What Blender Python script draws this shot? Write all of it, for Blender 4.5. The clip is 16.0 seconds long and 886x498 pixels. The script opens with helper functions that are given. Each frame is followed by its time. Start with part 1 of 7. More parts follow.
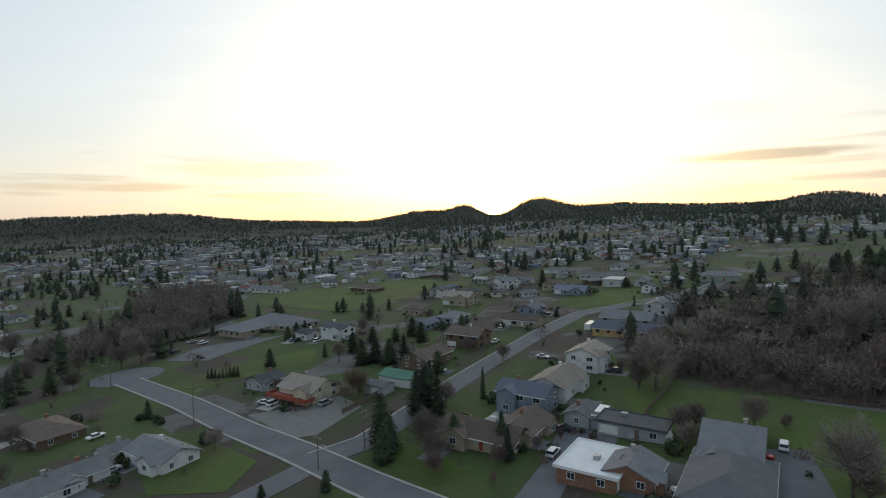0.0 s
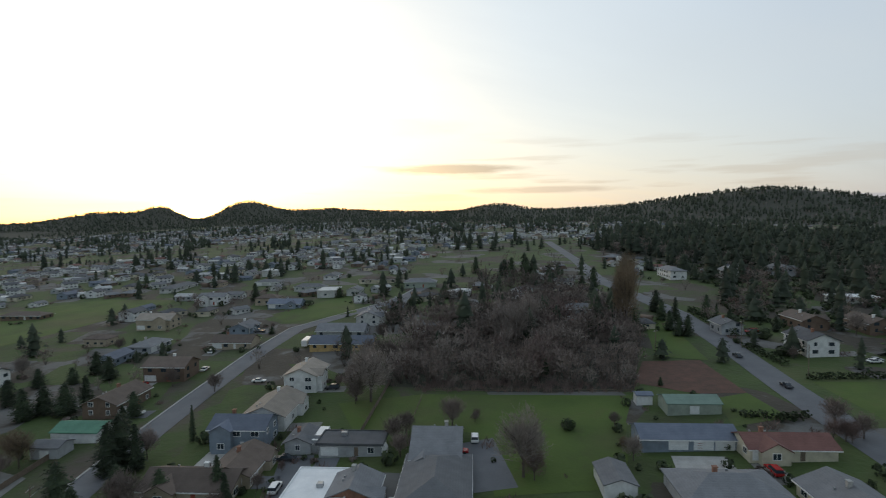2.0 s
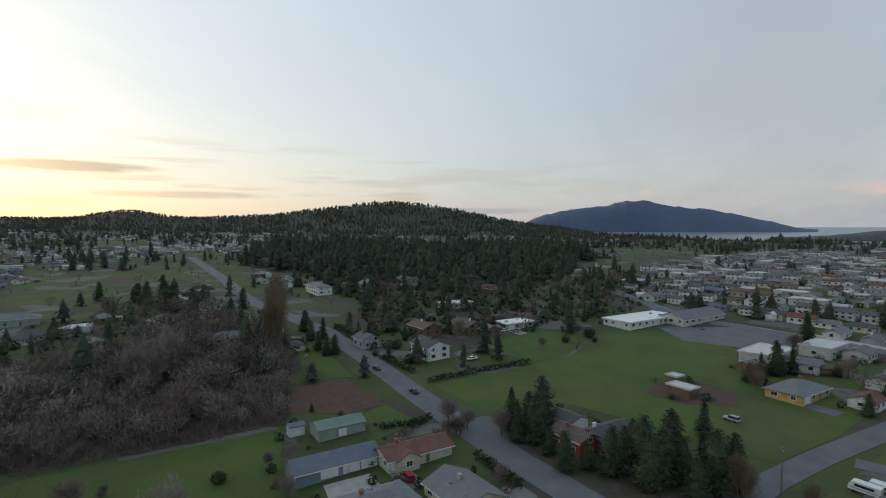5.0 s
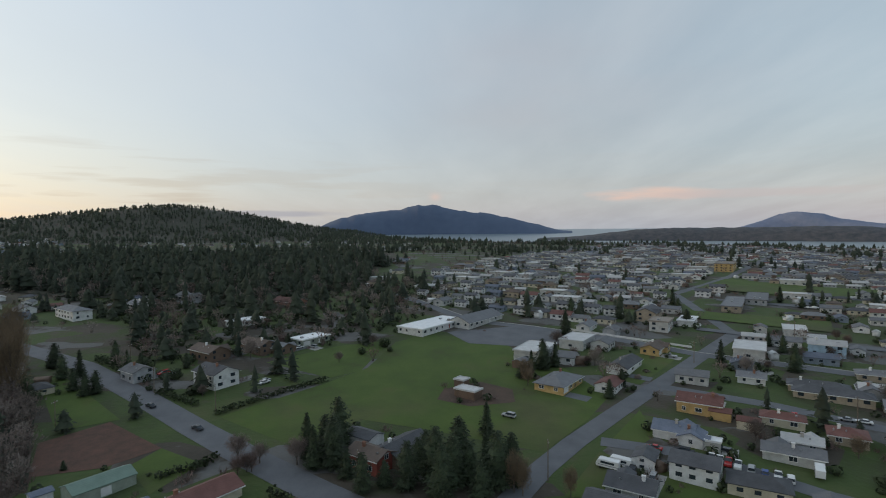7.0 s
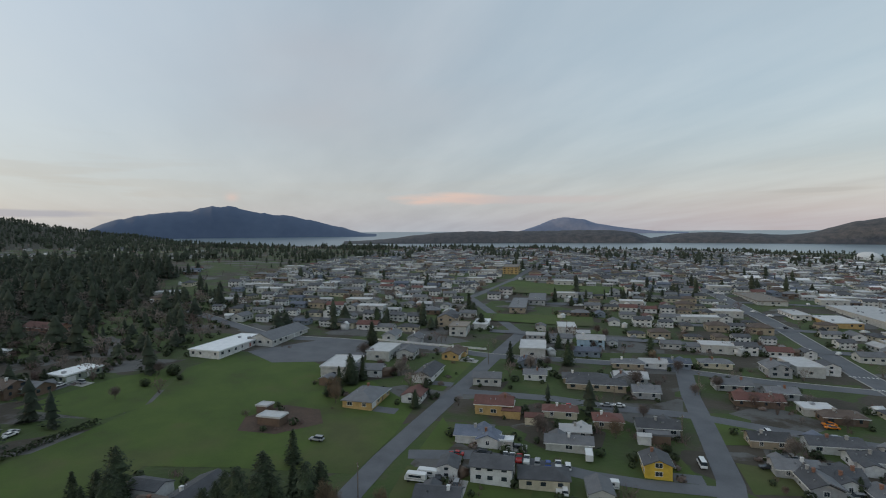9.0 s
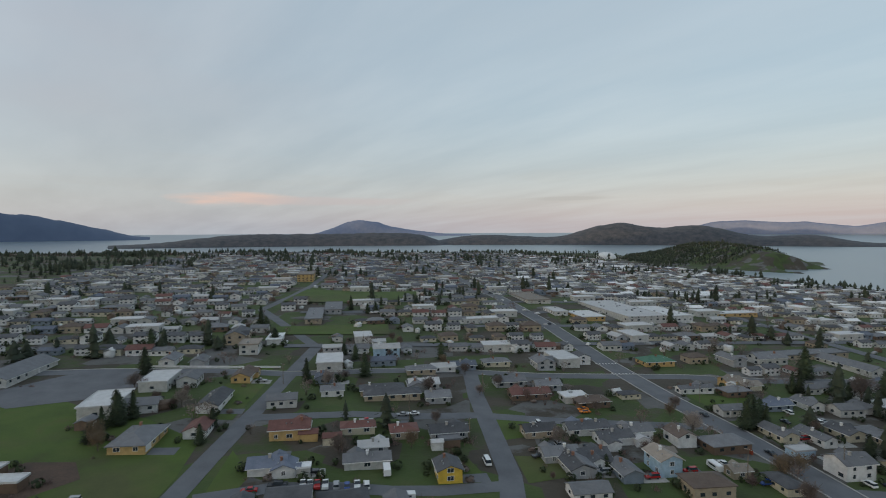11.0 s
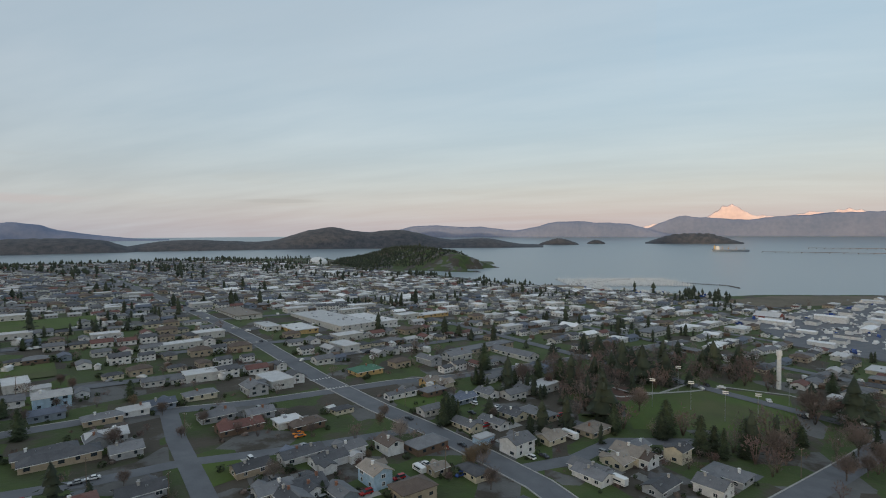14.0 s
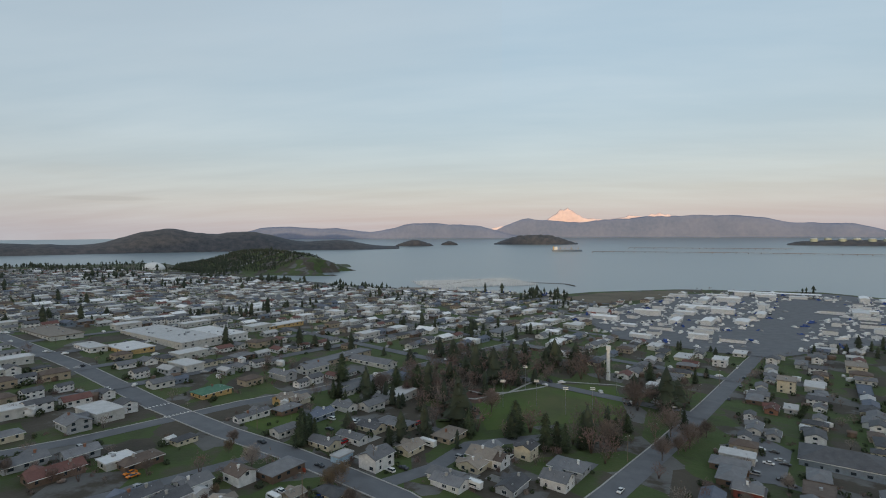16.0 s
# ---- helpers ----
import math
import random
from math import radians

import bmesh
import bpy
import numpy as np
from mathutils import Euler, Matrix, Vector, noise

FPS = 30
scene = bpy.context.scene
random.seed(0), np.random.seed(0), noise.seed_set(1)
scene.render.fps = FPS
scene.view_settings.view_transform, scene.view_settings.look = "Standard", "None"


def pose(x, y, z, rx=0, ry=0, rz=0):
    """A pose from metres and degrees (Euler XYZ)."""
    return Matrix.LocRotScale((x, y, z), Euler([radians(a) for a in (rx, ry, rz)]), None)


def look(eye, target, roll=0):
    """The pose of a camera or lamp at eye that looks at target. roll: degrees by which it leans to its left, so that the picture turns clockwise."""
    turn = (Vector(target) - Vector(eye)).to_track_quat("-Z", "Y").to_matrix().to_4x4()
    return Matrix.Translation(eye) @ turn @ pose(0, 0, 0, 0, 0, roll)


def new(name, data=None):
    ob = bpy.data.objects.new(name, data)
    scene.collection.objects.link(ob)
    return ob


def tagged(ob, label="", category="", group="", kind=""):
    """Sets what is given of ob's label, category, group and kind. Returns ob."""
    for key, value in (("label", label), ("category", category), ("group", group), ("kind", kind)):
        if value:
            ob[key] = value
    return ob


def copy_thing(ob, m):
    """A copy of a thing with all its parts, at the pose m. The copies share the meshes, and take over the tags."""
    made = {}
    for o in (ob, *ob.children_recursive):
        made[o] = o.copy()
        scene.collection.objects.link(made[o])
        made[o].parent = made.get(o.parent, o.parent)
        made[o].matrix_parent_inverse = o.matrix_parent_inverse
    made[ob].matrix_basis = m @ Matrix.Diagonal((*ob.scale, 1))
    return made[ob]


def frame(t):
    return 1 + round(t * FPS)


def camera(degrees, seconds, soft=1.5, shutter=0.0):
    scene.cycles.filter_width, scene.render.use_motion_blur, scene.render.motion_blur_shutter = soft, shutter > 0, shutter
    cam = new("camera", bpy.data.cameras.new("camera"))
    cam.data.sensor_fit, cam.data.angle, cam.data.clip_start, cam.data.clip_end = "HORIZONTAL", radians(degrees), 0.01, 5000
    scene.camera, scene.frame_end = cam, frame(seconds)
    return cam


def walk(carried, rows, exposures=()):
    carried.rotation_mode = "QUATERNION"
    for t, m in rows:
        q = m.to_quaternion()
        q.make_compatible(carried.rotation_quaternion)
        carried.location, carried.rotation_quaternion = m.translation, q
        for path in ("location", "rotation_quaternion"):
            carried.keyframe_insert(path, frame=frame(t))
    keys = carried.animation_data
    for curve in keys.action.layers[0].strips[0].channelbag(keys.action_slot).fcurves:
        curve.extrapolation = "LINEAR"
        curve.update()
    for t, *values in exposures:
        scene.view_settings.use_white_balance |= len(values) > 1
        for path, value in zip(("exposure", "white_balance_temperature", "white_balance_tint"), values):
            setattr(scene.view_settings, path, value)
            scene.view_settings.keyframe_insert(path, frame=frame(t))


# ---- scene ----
cam = camera(78.55, 16.0, soft=1.0, shutter=0.2)
PATH = [
    (0.0, pose(0.00, -0.00, 55.00, 86.95, 1.26, 0.00)),
    (0.5, pose(-0.35, 0.06, 56.40, 86.89, 1.07, -6.99)),
    (1.0, pose(-0.81, -0.03, 57.75, 86.86, 0.88, -14.62)),
    (1.5, pose(-1.10, 0.46, 58.99, 86.87, 0.72, -22.42)),
    (2.0, pose(-1.31, 0.84, 60.24, 86.91, 0.55, -29.81)),
    (2.5, pose(-1.26, 1.51, 61.46, 86.98, 0.36, -37.13)),
    (3.0, pose(-0.94, 1.93, 62.64, 87.06, 0.18, -43.26)),
    (3.5, pose(-0.66, 2.14, 63.85, 87.16, 0.06, -49.28)),
    (4.0, pose(-0.40, 2.17, 65.05, 87.28, -0.03, -54.64)),
    (6.5, pose(0.78, 1.43, 71.35, 87.76, 0.45, -82.04)),
    (7.0, pose(1.34, 1.20, 72.51, 87.76, 0.45, -86.99)),
    (7.5, pose(1.99, 1.24, 73.72, 87.79, 0.42, -92.38)),
    (8.0, pose(2.43, 1.49, 74.87, 87.82, 0.38, -96.86)),
    (8.5, pose(2.88, 1.42, 76.10, 87.86, 0.36, -101.99)),
    (9.0, pose(3.26, 1.49, 77.39, 87.90, 0.35, -107.42)),
    (11.5, pose(5.44, 0.37, 83.87, 88.03, 0.25, -134.18)),
    (12.0, pose(5.98, -0.27, 85.03, 88.07, 0.29, -139.53)),
    (12.5, pose(6.27, -0.73, 86.20, 88.12, 0.32, -144.64)),
    (13.0, pose(6.76, -1.34, 87.40, 88.15, 0.33, -149.38)),
    (13.5, pose(6.95, -1.73, 88.71, 88.18, 0.32, -154.01)),
    (14.0, pose(7.22, -2.33, 90.01, 88.19, 0.29, -158.63)),
    (14.5, pose(7.59, -2.73, 91.29, 88.20, 0.27, -162.45)),
    (15.0, pose(7.66, -3.25, 92.53, 88.20, 0.25, -166.21)),
    (15.5, pose(7.95, -3.78, 93.71, 88.21, 0.26, -170.00)),
    (16.0, pose(8.15, -4.13, 94.86, 88.22, 0.29, -173.74)),
]
EXPOSURES = [(0.0, 0.0), (16.0, 0.0)]
walk(cam, PATH, EXPOSURES)

# ---- world and sun: a hazy sunset, the sun sits in the notch of the hills ----
SUN_BEARING, SUN_UP = 5.0, 1.1
sun_dir = Vector((math.sin(radians(SUN_BEARING)) * math.cos(radians(SUN_UP)), math.cos(radians(SUN_BEARING)) * math.cos(radians(SUN_UP)), math.sin(radians(SUN_UP))))


class Nodes:
    """A short hand for node trees."""

    def __init__(self, tree):
        self.tree = tree
        tree.nodes.clear()

    def __call__(self, kind, **ins):
        n = self.tree.nodes.new(kind)
        return self.feed(n, **ins)

    def feed(self, n, **ins):
        for k, v in ins.items():
            key = int(k[1:]) if k[0] == "i" and k[1:].isdigit() else k.replace("_", " ")
            s = n.inputs[key]
            if isinstance(v, bpy.types.NodeSocket):
                self.tree.links.new(v, s)
            else:
                s.default_value = v
        return n

    def math(self, op, a, b=0.0, clamp=False):
        n = self("ShaderNodeMath")
        n.operation, n.use_clamp = op, clamp
        return self.feed(n, i0=a, i1=b).outputs[0]

    def vector(self, op, a, b):
        n = self("ShaderNodeVectorMath")
        n.operation = op
        return self.feed(n, i0=a, i1=b)

    def mix(self, fac, a, b, blend="MIX"):
        n = self("ShaderNodeMix")
        n.data_type, n.blend_type = "RGBA", blend
        return self.feed(n, i0=fac, i6=a, i7=b).outputs[2]

    def rows(self, vec, scale, distortion=0.0):
        n = self("ShaderNodeTexWave")
        n.wave_type, n.bands_direction, n.wave_profile = "BANDS", "Z", "SAW"
        return self.feed(n, Vector=vec, Scale=scale, Distortion=distortion).outputs["Fac"]

    def noise(self, scale, detail=3.0, rough=0.55, vec=None):
        n = self("ShaderNodeTexNoise", Scale=scale, Detail=detail, Roughness=rough)
        if vec is not None:
            self.tree.links.new(vec, n.inputs["Vector"])
        return n.outputs["Fac"]

    def ramp(self, fac, stops):
        n = self("ShaderNodeValToRGB", Fac=fac)
        e = n.color_ramp.elements
        while len(e) < len(stops):
            e.new(0.5)
        for el, (p, c) in zip(e, stops):
            el.position, el.color = p, (*c, 1) if len(c) == 3 else c
        return n.outputs[0]


CLOUDS = [
    (98, 13, 17, 8, (0.45, 0.45, 0.50), 0.55, False),
    (150, 20, 30, 7, (0.44, 0.50, 0.56), 0.45, False),
    (60, 14, 14, 5, (0.62, 0.66, 0.70), 0.45, False),
    (31, 5.2, 8, 0.6, (0.20, 0.20, 0.24), 0.85, True),
    (24, 9.5, 9, 1.2, (0.80, 0.72, 0.62), 0.5, True),
    (40, 3.0, 9, 0.4, (0.34, 0.33, 0.36), 0.6, True),
    (-18, 5.4, 10, 0.9, (0.72, 0.60, 0.46), 0.7, True),
    (-30, 3.6, 10, 0.5, (0.55, 0.45, 0.38), 0.7, True),
    (68, 1.5, 9, 0.4, (0.34, 0.39, 0.50), 0.8, True),
    (108, 3.1, 6, 0.75, (0.74, 0.53, 0.50), 0.75, True),
    (116, 3.0, 10, 0.5, (0.50, 0.46, 0.52), 0.6, True),
    (86.2, 3.25, 0.55, 0.38, (0.74, 0.52, 0.50), 0.45, False),
    (142, 3.2, 5, 0.25, (0.40, 0.42, 0.48), 0.7, True),
]


def make_world():
    w = bpy.data.worlds.new("sky")
    scene.world = w
    w.use_nodes = True
    n = Nodes(w.node_tree)
    ray = n("ShaderNodeTexCoord").outputs["Generated"]
    sky = n("ShaderNodeTexSky")
    sky.sky_type, sky.sun_disc, sky.altitude, sky.dust_density = "NISHITA", False, 100.0, 1.5
    sky.sun_elevation, sky.sun_rotation = radians(3.0), radians(SUN_BEARING)
    base = n("ShaderNodeBackground", Color=sky.outputs[0], Strength=0.07)
    sep = n("ShaderNodeSeparateXYZ", Vector=ray)
    up = n.math("MAXIMUM", sep.outputs[2], 0.0)
    toward = n.vector("DOT_PRODUCT", ray, tuple(sun_dir)).outputs["Value"]
    # thin high cloud, lit from the sun's side
    veil = n.ramp(n.math("ADD", n.math("MULTIPLY", toward, 0.5), 0.5), [(0.0, (0.37, 0.50, 0.62)), (0.45, (0.37, 0.46, 0.55)), (0.75, (0.55, 0.64, 0.75)), (0.90, (0.76, 0.84, 0.90)), (1.0, (1.0, 0.98, 0.90))])
    # pink to yellow band over the horizon
    band = n.math("POWER", n.math("SUBTRACT", 1.0, up), 9.0)
    tint = n.ramp(n.math("ADD", n.math("MULTIPLY", toward, 0.5), 0.5), [(0.0, (0.62, 0.47, 0.45)), (0.4, (0.44, 0.45, 0.50)), (0.72, (0.50, 0.47, 0.43)), (0.92, (0.95, 0.76, 0.45)), (1.0, (1.35, 0.92, 0.30))])
    col = n.mix(n.math("MULTIPLY", band, 0.75), veil, tint)
    # long streaks of cirrus: stretched noise on a plane overhead
    flat = n.vector("DIVIDE", ray, n("ShaderNodeCombineXYZ", X=n.math("ADD", up, 0.12), Y=n.math("ADD", up, 0.12), Z=1.0).outputs[0]).outputs[0]
    stretched = n("ShaderNodeMapping", Vector=flat, Scale=(0.35, 1.1, 0.0), Rotation=(0, 0, radians(35))).outputs[0]
    streak = n.noise(1.6, 5.0, 0.55, stretched)
    col = n.mix(n.ramp(streak, [(0.36, (0, 0, 0)), (0.72, (0.7, 0.7, 0.7))]), col, n.mix(0.55, col, (0.62, 0.68, 0.74, 1)))
    # low dark bars of cloud near the horizon
    low = n("ShaderNodeMapping", Vector=ray, Scale=(2.2, 2.2, 26.0)).outputs[0]
    bars = n.ramp(n.noise(1.7, 4.0, 0.5, low), [(0.54, (0, 0, 0)), (0.64, (1, 1, 1))])
    window = n.ramp(up, [(0.02, (0, 0, 0)), (0.05, (1, 1, 1)), (0.11, (0.7, 0.7, 0.7)), (0.17, (0, 0, 0))])
    col = n.mix(n.math("MULTIPLY", n.math("MULTIPLY", bars, window), n.ramp(n.math("ADD", n.math("MULTIPLY", toward, 0.5), 0.5), [(0.55, (0.15, 0.15, 0.15)), (0.85, (0.9, 0.9, 0.9))])), col, n.mix(0.6, col, (0.42, 0.37, 0.36, 1)))
    # single banks of cloud: bearing, elevation, half width, half height (degrees), colour, cover
    east = n.math("ARCTAN2", sep.outputs[0], sep.outputs[1])
    torn = n.noise(1.0, 4.0, 0.6, n("ShaderNodeMapping", Vector=ray, Scale=(9.0, 9.0, 60.0)).outputs[0])
    soft = n.noise(1.0, 3.0, 0.5, n("ShaderNodeMapping", Vector=ray, Scale=(3.0, 3.0, 9.0)).outputs[0])
    for bearing, lift, wide, tall, tone, thick, ragged in CLOUDS:
        du = n.math("DIVIDE", n.math("SUBTRACT", east, radians(bearing)), radians(wide))
        dv = n.math("DIVIDE", n.math("SUBTRACT", sep.outputs[2], math.sin(radians(lift))), radians(tall))
        fall = n.math("EXPONENT", n.math("MULTIPLY", n.math("ADD", n.math("MULTIPLY", du, du), n.math("MULTIPLY", dv, dv)), -1.0))
        mask = n.math("MULTIPLY", fall, n.math("MULTIPLY", torn if ragged else soft, 2.0))
        mask = n.ramp(mask, [(0.30, (0, 0, 0)), (0.75, (thick,) * 3)]) if ragged else n.math("MULTIPLY", mask, thick, True)
        col = n.mix(mask, col, (*tone, 1))
    thin = n("ShaderNodeBackground", Color=col, Strength=0.87)
    # the glow round the sun
    d = n.math("MAXIMUM", toward, 0.0)
    wide = n.math("MULTIPLY", n.math("POWER", d, 16.0), 0.75)
    near = n.math("MULTIPLY", n.math("POWER", d, 2500.0), 6.0)
    low_sun = n.ramp(up, [(0.0, (1.0, 0.72, 0.30)), (0.06, (1.0, 0.84, 0.52)), (0.16, (1.0, 0.93, 0.76))])
    glow = n("ShaderNodeBackground", Color=low_sun, Strength=n.math("ADD", wide, near))
    a = n("ShaderNodeAddShader", i0=base.outputs[0], i1=thin.outputs[0])
    b = n("ShaderNodeAddShader", i0=a.outputs[0], i1=glow.outputs[0])
    n("ShaderNodeOutputWorld", Surface=b.outputs[0])


make_world()
lamp = new("sun", bpy.data.lights.new("sun", "SUN"))
lamp.data.energy, lamp.data.angle, lamp.data.color = 2.0, radians(0.6), (1.0, 0.72, 0.42)
lamp.matrix_world = look(tuple(sun_dir * 4000), (0, 0, 0))


# ---- materials ----
def material(name, build, rough=0.8, metal=0.0):
    m = bpy.data.materials.new(name)
    m.use_nodes = True
    n = Nodes(m.node_tree)
    b = n("ShaderNodeBsdfPrincipled", Roughness=rough, Metallic=metal)
    n("ShaderNodeOutputMaterial", Surface=b.outputs[0])
    build(n, b)
    return m


def spot(n):
    return n("ShaderNodeNewGeometry").outputs["Position"]


def own(n):
    return n("ShaderNodeTexCoord").outputs["Object"]


def lump(n, b, height, strength=0.5, distance=0.05):
    n.tree.links.new(n("ShaderNodeBump", Height=height, Strength=strength, Distance=distance).outputs[0], b.inputs["Normal"])


def set_color(n, b, c):
    n.tree.links.new(c, b.inputs["Base Color"])


def mottled(name, dark, light, scale=0.6, rough=0.85, bump=0.3, vary=0.0, fine=9.0, metal=0.0, leaves=0.0):
    """A surface with stains and grain at two scales; vary: the spread of brightness from thing to thing."""

    def build(n, b):
        v = own(n)
        f = n.math("ADD", n.math("MULTIPLY", n.noise(scale, 4, 0.6, v), 0.65), n.math("MULTIPLY", n.noise(scale * fine, 2, 0.5, v), 0.35))
        c = n.ramp(f, [(0.33, dark), (0.68, light)])
        if vary:
            r = n("ShaderNodeObjectInfo").outputs["Random"]
            c = n.mix(1.0, c, n.ramp(r, [(0, (1 - vary,) * 3), (1, (1 + vary,) * 3)]), "MULTIPLY")
        if leaves:
            r = n("ShaderNodeNewGeometry").outputs["Random Per Island"]
            c = n.mix(1.0, c, n.ramp(r, [(0, (1 - leaves,) * 3), (1, (1 + leaves,) * 3)]), "MULTIPLY")
        set_color(n, b, c)
        lump(n, b, n.noise(scale * fine * 2, 2, 0.5, v), bump, 0.03)

    return material(name, build, rough, metal)


def shingle(name, dark, light):
    def build(n, b):
        v = own(n)
        f = n.math("ADD", n.math("MULTIPLY", n.noise(0.35, 4, 0.6, v), 0.6), n.math("MULTIPLY", n.noise(5.0, 2, 0.5, v), 0.4))
        c = n.ramp(f, [(0.3, dark), (0.7, light)])
        r = n("ShaderNodeObjectInfo").outputs["Random"]
        c = n.mix(1.0, c, n.ramp(r, [(0, (0.75,) * 3), (1, (1.2,) * 3)]), "MULTIPLY")
        rows = n.rows(v, 1.6, 0.6)
        c = n.mix(n.math("MULTIPLY", rows, 0.25), c, n.mix(0.5, c, (0.02, 0.02, 0.02, 1)))
        set_color(n, b, c)
        lump(n, b, rows, 0.5, 0.04)

    return material(name, build, 0.85)


def siding(name, base):
    def build(n, b):
        v = own(n)
        stain = n.noise(0.5, 4, 0.6, v)
        dark = tuple(c * 0.72 for c in base)
        c = n.ramp(stain, [(0.3, dark), (0.6, base)])
        laps = n.rows(v, 2.2, 0.0)
        c = n.mix(n.math("MULTIPLY", n.math("GREATER_THAN", laps, 0.86), 0.25), c, (*[x * 0.5 for x in base], 1))
        set_color(n, b, c)
        lump(n, b, laps, 0.4, 0.02)

    return material(name, build, 0.65)


def ground_build(n, b):
    p = spot(n)
    mid = n.noise(0.045, 5, 0.6, p)
    fine = n.noise(0.6, 3, 0.6, p)
    # house plots of different upkeep: lawn, rough grass, bare soil, gravel
    turned = n("ShaderNodeMapping", Vector=p, Rotation=(0, 0, radians(28.7)), Scale=(0.055, 0.036, 0.0)).outputs[0]
    cell = n("ShaderNodeTexVoronoi")
    cell.voronoi_dimensions, cell.distance = "2D", "CHEBYCHEV"
    n.feed(cell, Vector=turned, Scale=1.0, Randomness=0.75)
    pick = n("ShaderNodeSeparateColor", Color=cell.outputs["Color"]).outputs[0]
    grass = n.ramp(mid, [(0.30, (0.042, 0.052, 0.018)), (0.5, (0.052, 0.084, 0.017)), (0.72, (0.080, 0.090, 0.030))])
    soil = n.ramp(mid, [(0.3, (0.044, 0.036, 0.027)), (0.7, (0.084, 0.070, 0.052))])
    gravel = n.ramp(mid, [(0.3, (0.085, 0.083, 0.080)), (0.7, (0.15, 0.147, 0.142))])
    edge = n.math("ADD", pick, n.math("MULTIPLY", n.math("SUBTRACT", mid, 0.5), 0.9))
    c = n.mix(n.ramp(edge, [(0.52, (0, 0, 0)), (0.66, (1, 1, 1))]), grass, soil)
    c = n.mix(n.ramp(edge, [(0.84, (0, 0, 0)), (0.90, (1, 1, 1))]), c, gravel)
    c = n.mix(n.math("MULTIPLY", fine, 0.5), c, n.mix(0.5, c, (0.014, 0.015, 0.009, 1)))
    set_color(n, b, c)
    lump(n, b, fine, 0.6, 0.4)


def lawn_build(n, b):
    p = spot(n)
    mid = n.noise(0.05, 5, 0.65, p)
    fine = n.noise(1.2, 3, 0.6, p)
    wide = n.noise(0.018, 3, 0.6, p)
    c = n.ramp(mid, [(0.28, (0.052, 0.062, 0.015)), (0.44, (0.056, 0.092, 0.012)), (0.60, (0.070, 0.110, 0.015)), (0.78, (0.088, 0.090, 0.026))])
    c = n.mix(n.ramp(wide, [(0.50, (0, 0, 0)), (0.66, (0.7, 0.7, 0.7))]), c, n.ramp(mid, [(0.3, (0.066, 0.064, 0.025)), (0.7, (0.098, 0.092, 0.038))]))
    c = n.mix(n.math("MULTIPLY", fine, 0.45), c, n.mix(0.5, c, (0.02, 0.03, 0.01, 1)))
    set_color(n, b, c)
    lump(n, b, fine, 0.5, 0.15)


def asphalt_build(n, b):
    p = spot(n)
    mid = n.noise(0.12, 4, 0.6, p)
    fine = n.noise(2.5, 3, 0.6, p)
    c = n.ramp(n.math("ADD", n.math("MULTIPLY", mid, 0.7), n.math("MULTIPLY", fine, 0.3)), [(0.3, (0.088, 0.092, 0.101)), (0.7, (0.142, 0.147, 0.159))])
    set_color(n, b, c)
    lump(n, b, fine, 0.3, 0.02)


def water_build(n, b):
    p = spot(n)
    b.inputs["Base Color"].default_value = (0.19, 0.235, 0.265, 1)
    b.inputs["IOR"].default_value = 1.33
    s = n("ShaderNodeMapping", Vector=p, Scale=(0.02, 0.05, 0.05)).outputs[0]
    lump(n, b, n.noise(1.5, 3, 0.5, s), 0.03, 1.0)


GROUND = material("winter_ground", ground_build, 0.95)
LAWN = material("mown_grass", lawn_build, 0.95)
ASPHALT = material("asphalt", asphalt_build, 0.85)
WATER = material("sea_water", water_build, 0.30)
CONCRETE = mottled("concrete", (0.26, 0.255, 0.24), (0.40, 0.39, 0.37), 0.4, 0.85)
GRAVEL = mottled("gravel", (0.13, 0.13, 0.12), (0.21, 0.205, 0.195), 0.5, 0.95)
SOIL = mottled("bare_soil", (0.05, 0.035, 0.027), (0.105, 0.065, 0.045), 0.15, 0.95)
CLAY = mottled("red_clay", (0.055, 0.034, 0.024), (0.125, 0.060, 0.042), 0.3, 0.95)
PAINT = mottled("road_paint", (0.55, 0.55, 0.52), (0.75, 0.75, 0.72), 1.5, 0.7)


def glass_build(n, b):
    b.inputs["Base Color"].default_value = (0.03, 0.04, 0.05, 1)


GLASS = material("window_glass", glass_build, 0.08)
TRIM = mottled("white_trim", (0.55, 0.55, 0.54), (0.75, 0.75, 0.74), 0.8, 0.6)
WOOD = mottled("weathered_wood", (0.10, 0.075, 0.055), (0.20, 0.155, 0.115), 1.2, 0.85)
REDWOOD = mottled("red_stained_wood", (0.19, 0.035, 0.02), (0.34, 0.075, 0.04), 0.8, 0.75)
BRICK = mottled("brick", (0.16, 0.075, 0.05), (0.30, 0.15, 0.10), 1.5, 0.85)
METAL = mottled("grey_metal", (0.25, 0.26, 0.27), (0.42, 0.43, 0.44), 0.6, 0.45, 0.1, 0, 9, 0.6)
NEEDLES = mottled("conifer_needles", (0.016, 0.027, 0.014), (0.046, 0.062, 0.028), 0.5, 0.9, 0.6, 0.35, leaves=0.4)
TWIGS = mottled("bare_twigs", (0.105, 0.080, 0.070), (0.215, 0.170, 0.147), 0.4, 0.9, 0.3, 0.30)
GOLDTWIG = mottled("ochre_twigs", (0.12, 0.085, 0.052), (0.21, 0.155, 0.10), 0.5, 0.9, 0.3, 0.2)
REDTWIG = mottled("reddish_twigs", (0.095, 0.064, 0.056), (0.185, 0.125, 0.110), 0.5, 0.9, 0.3, 0.25)
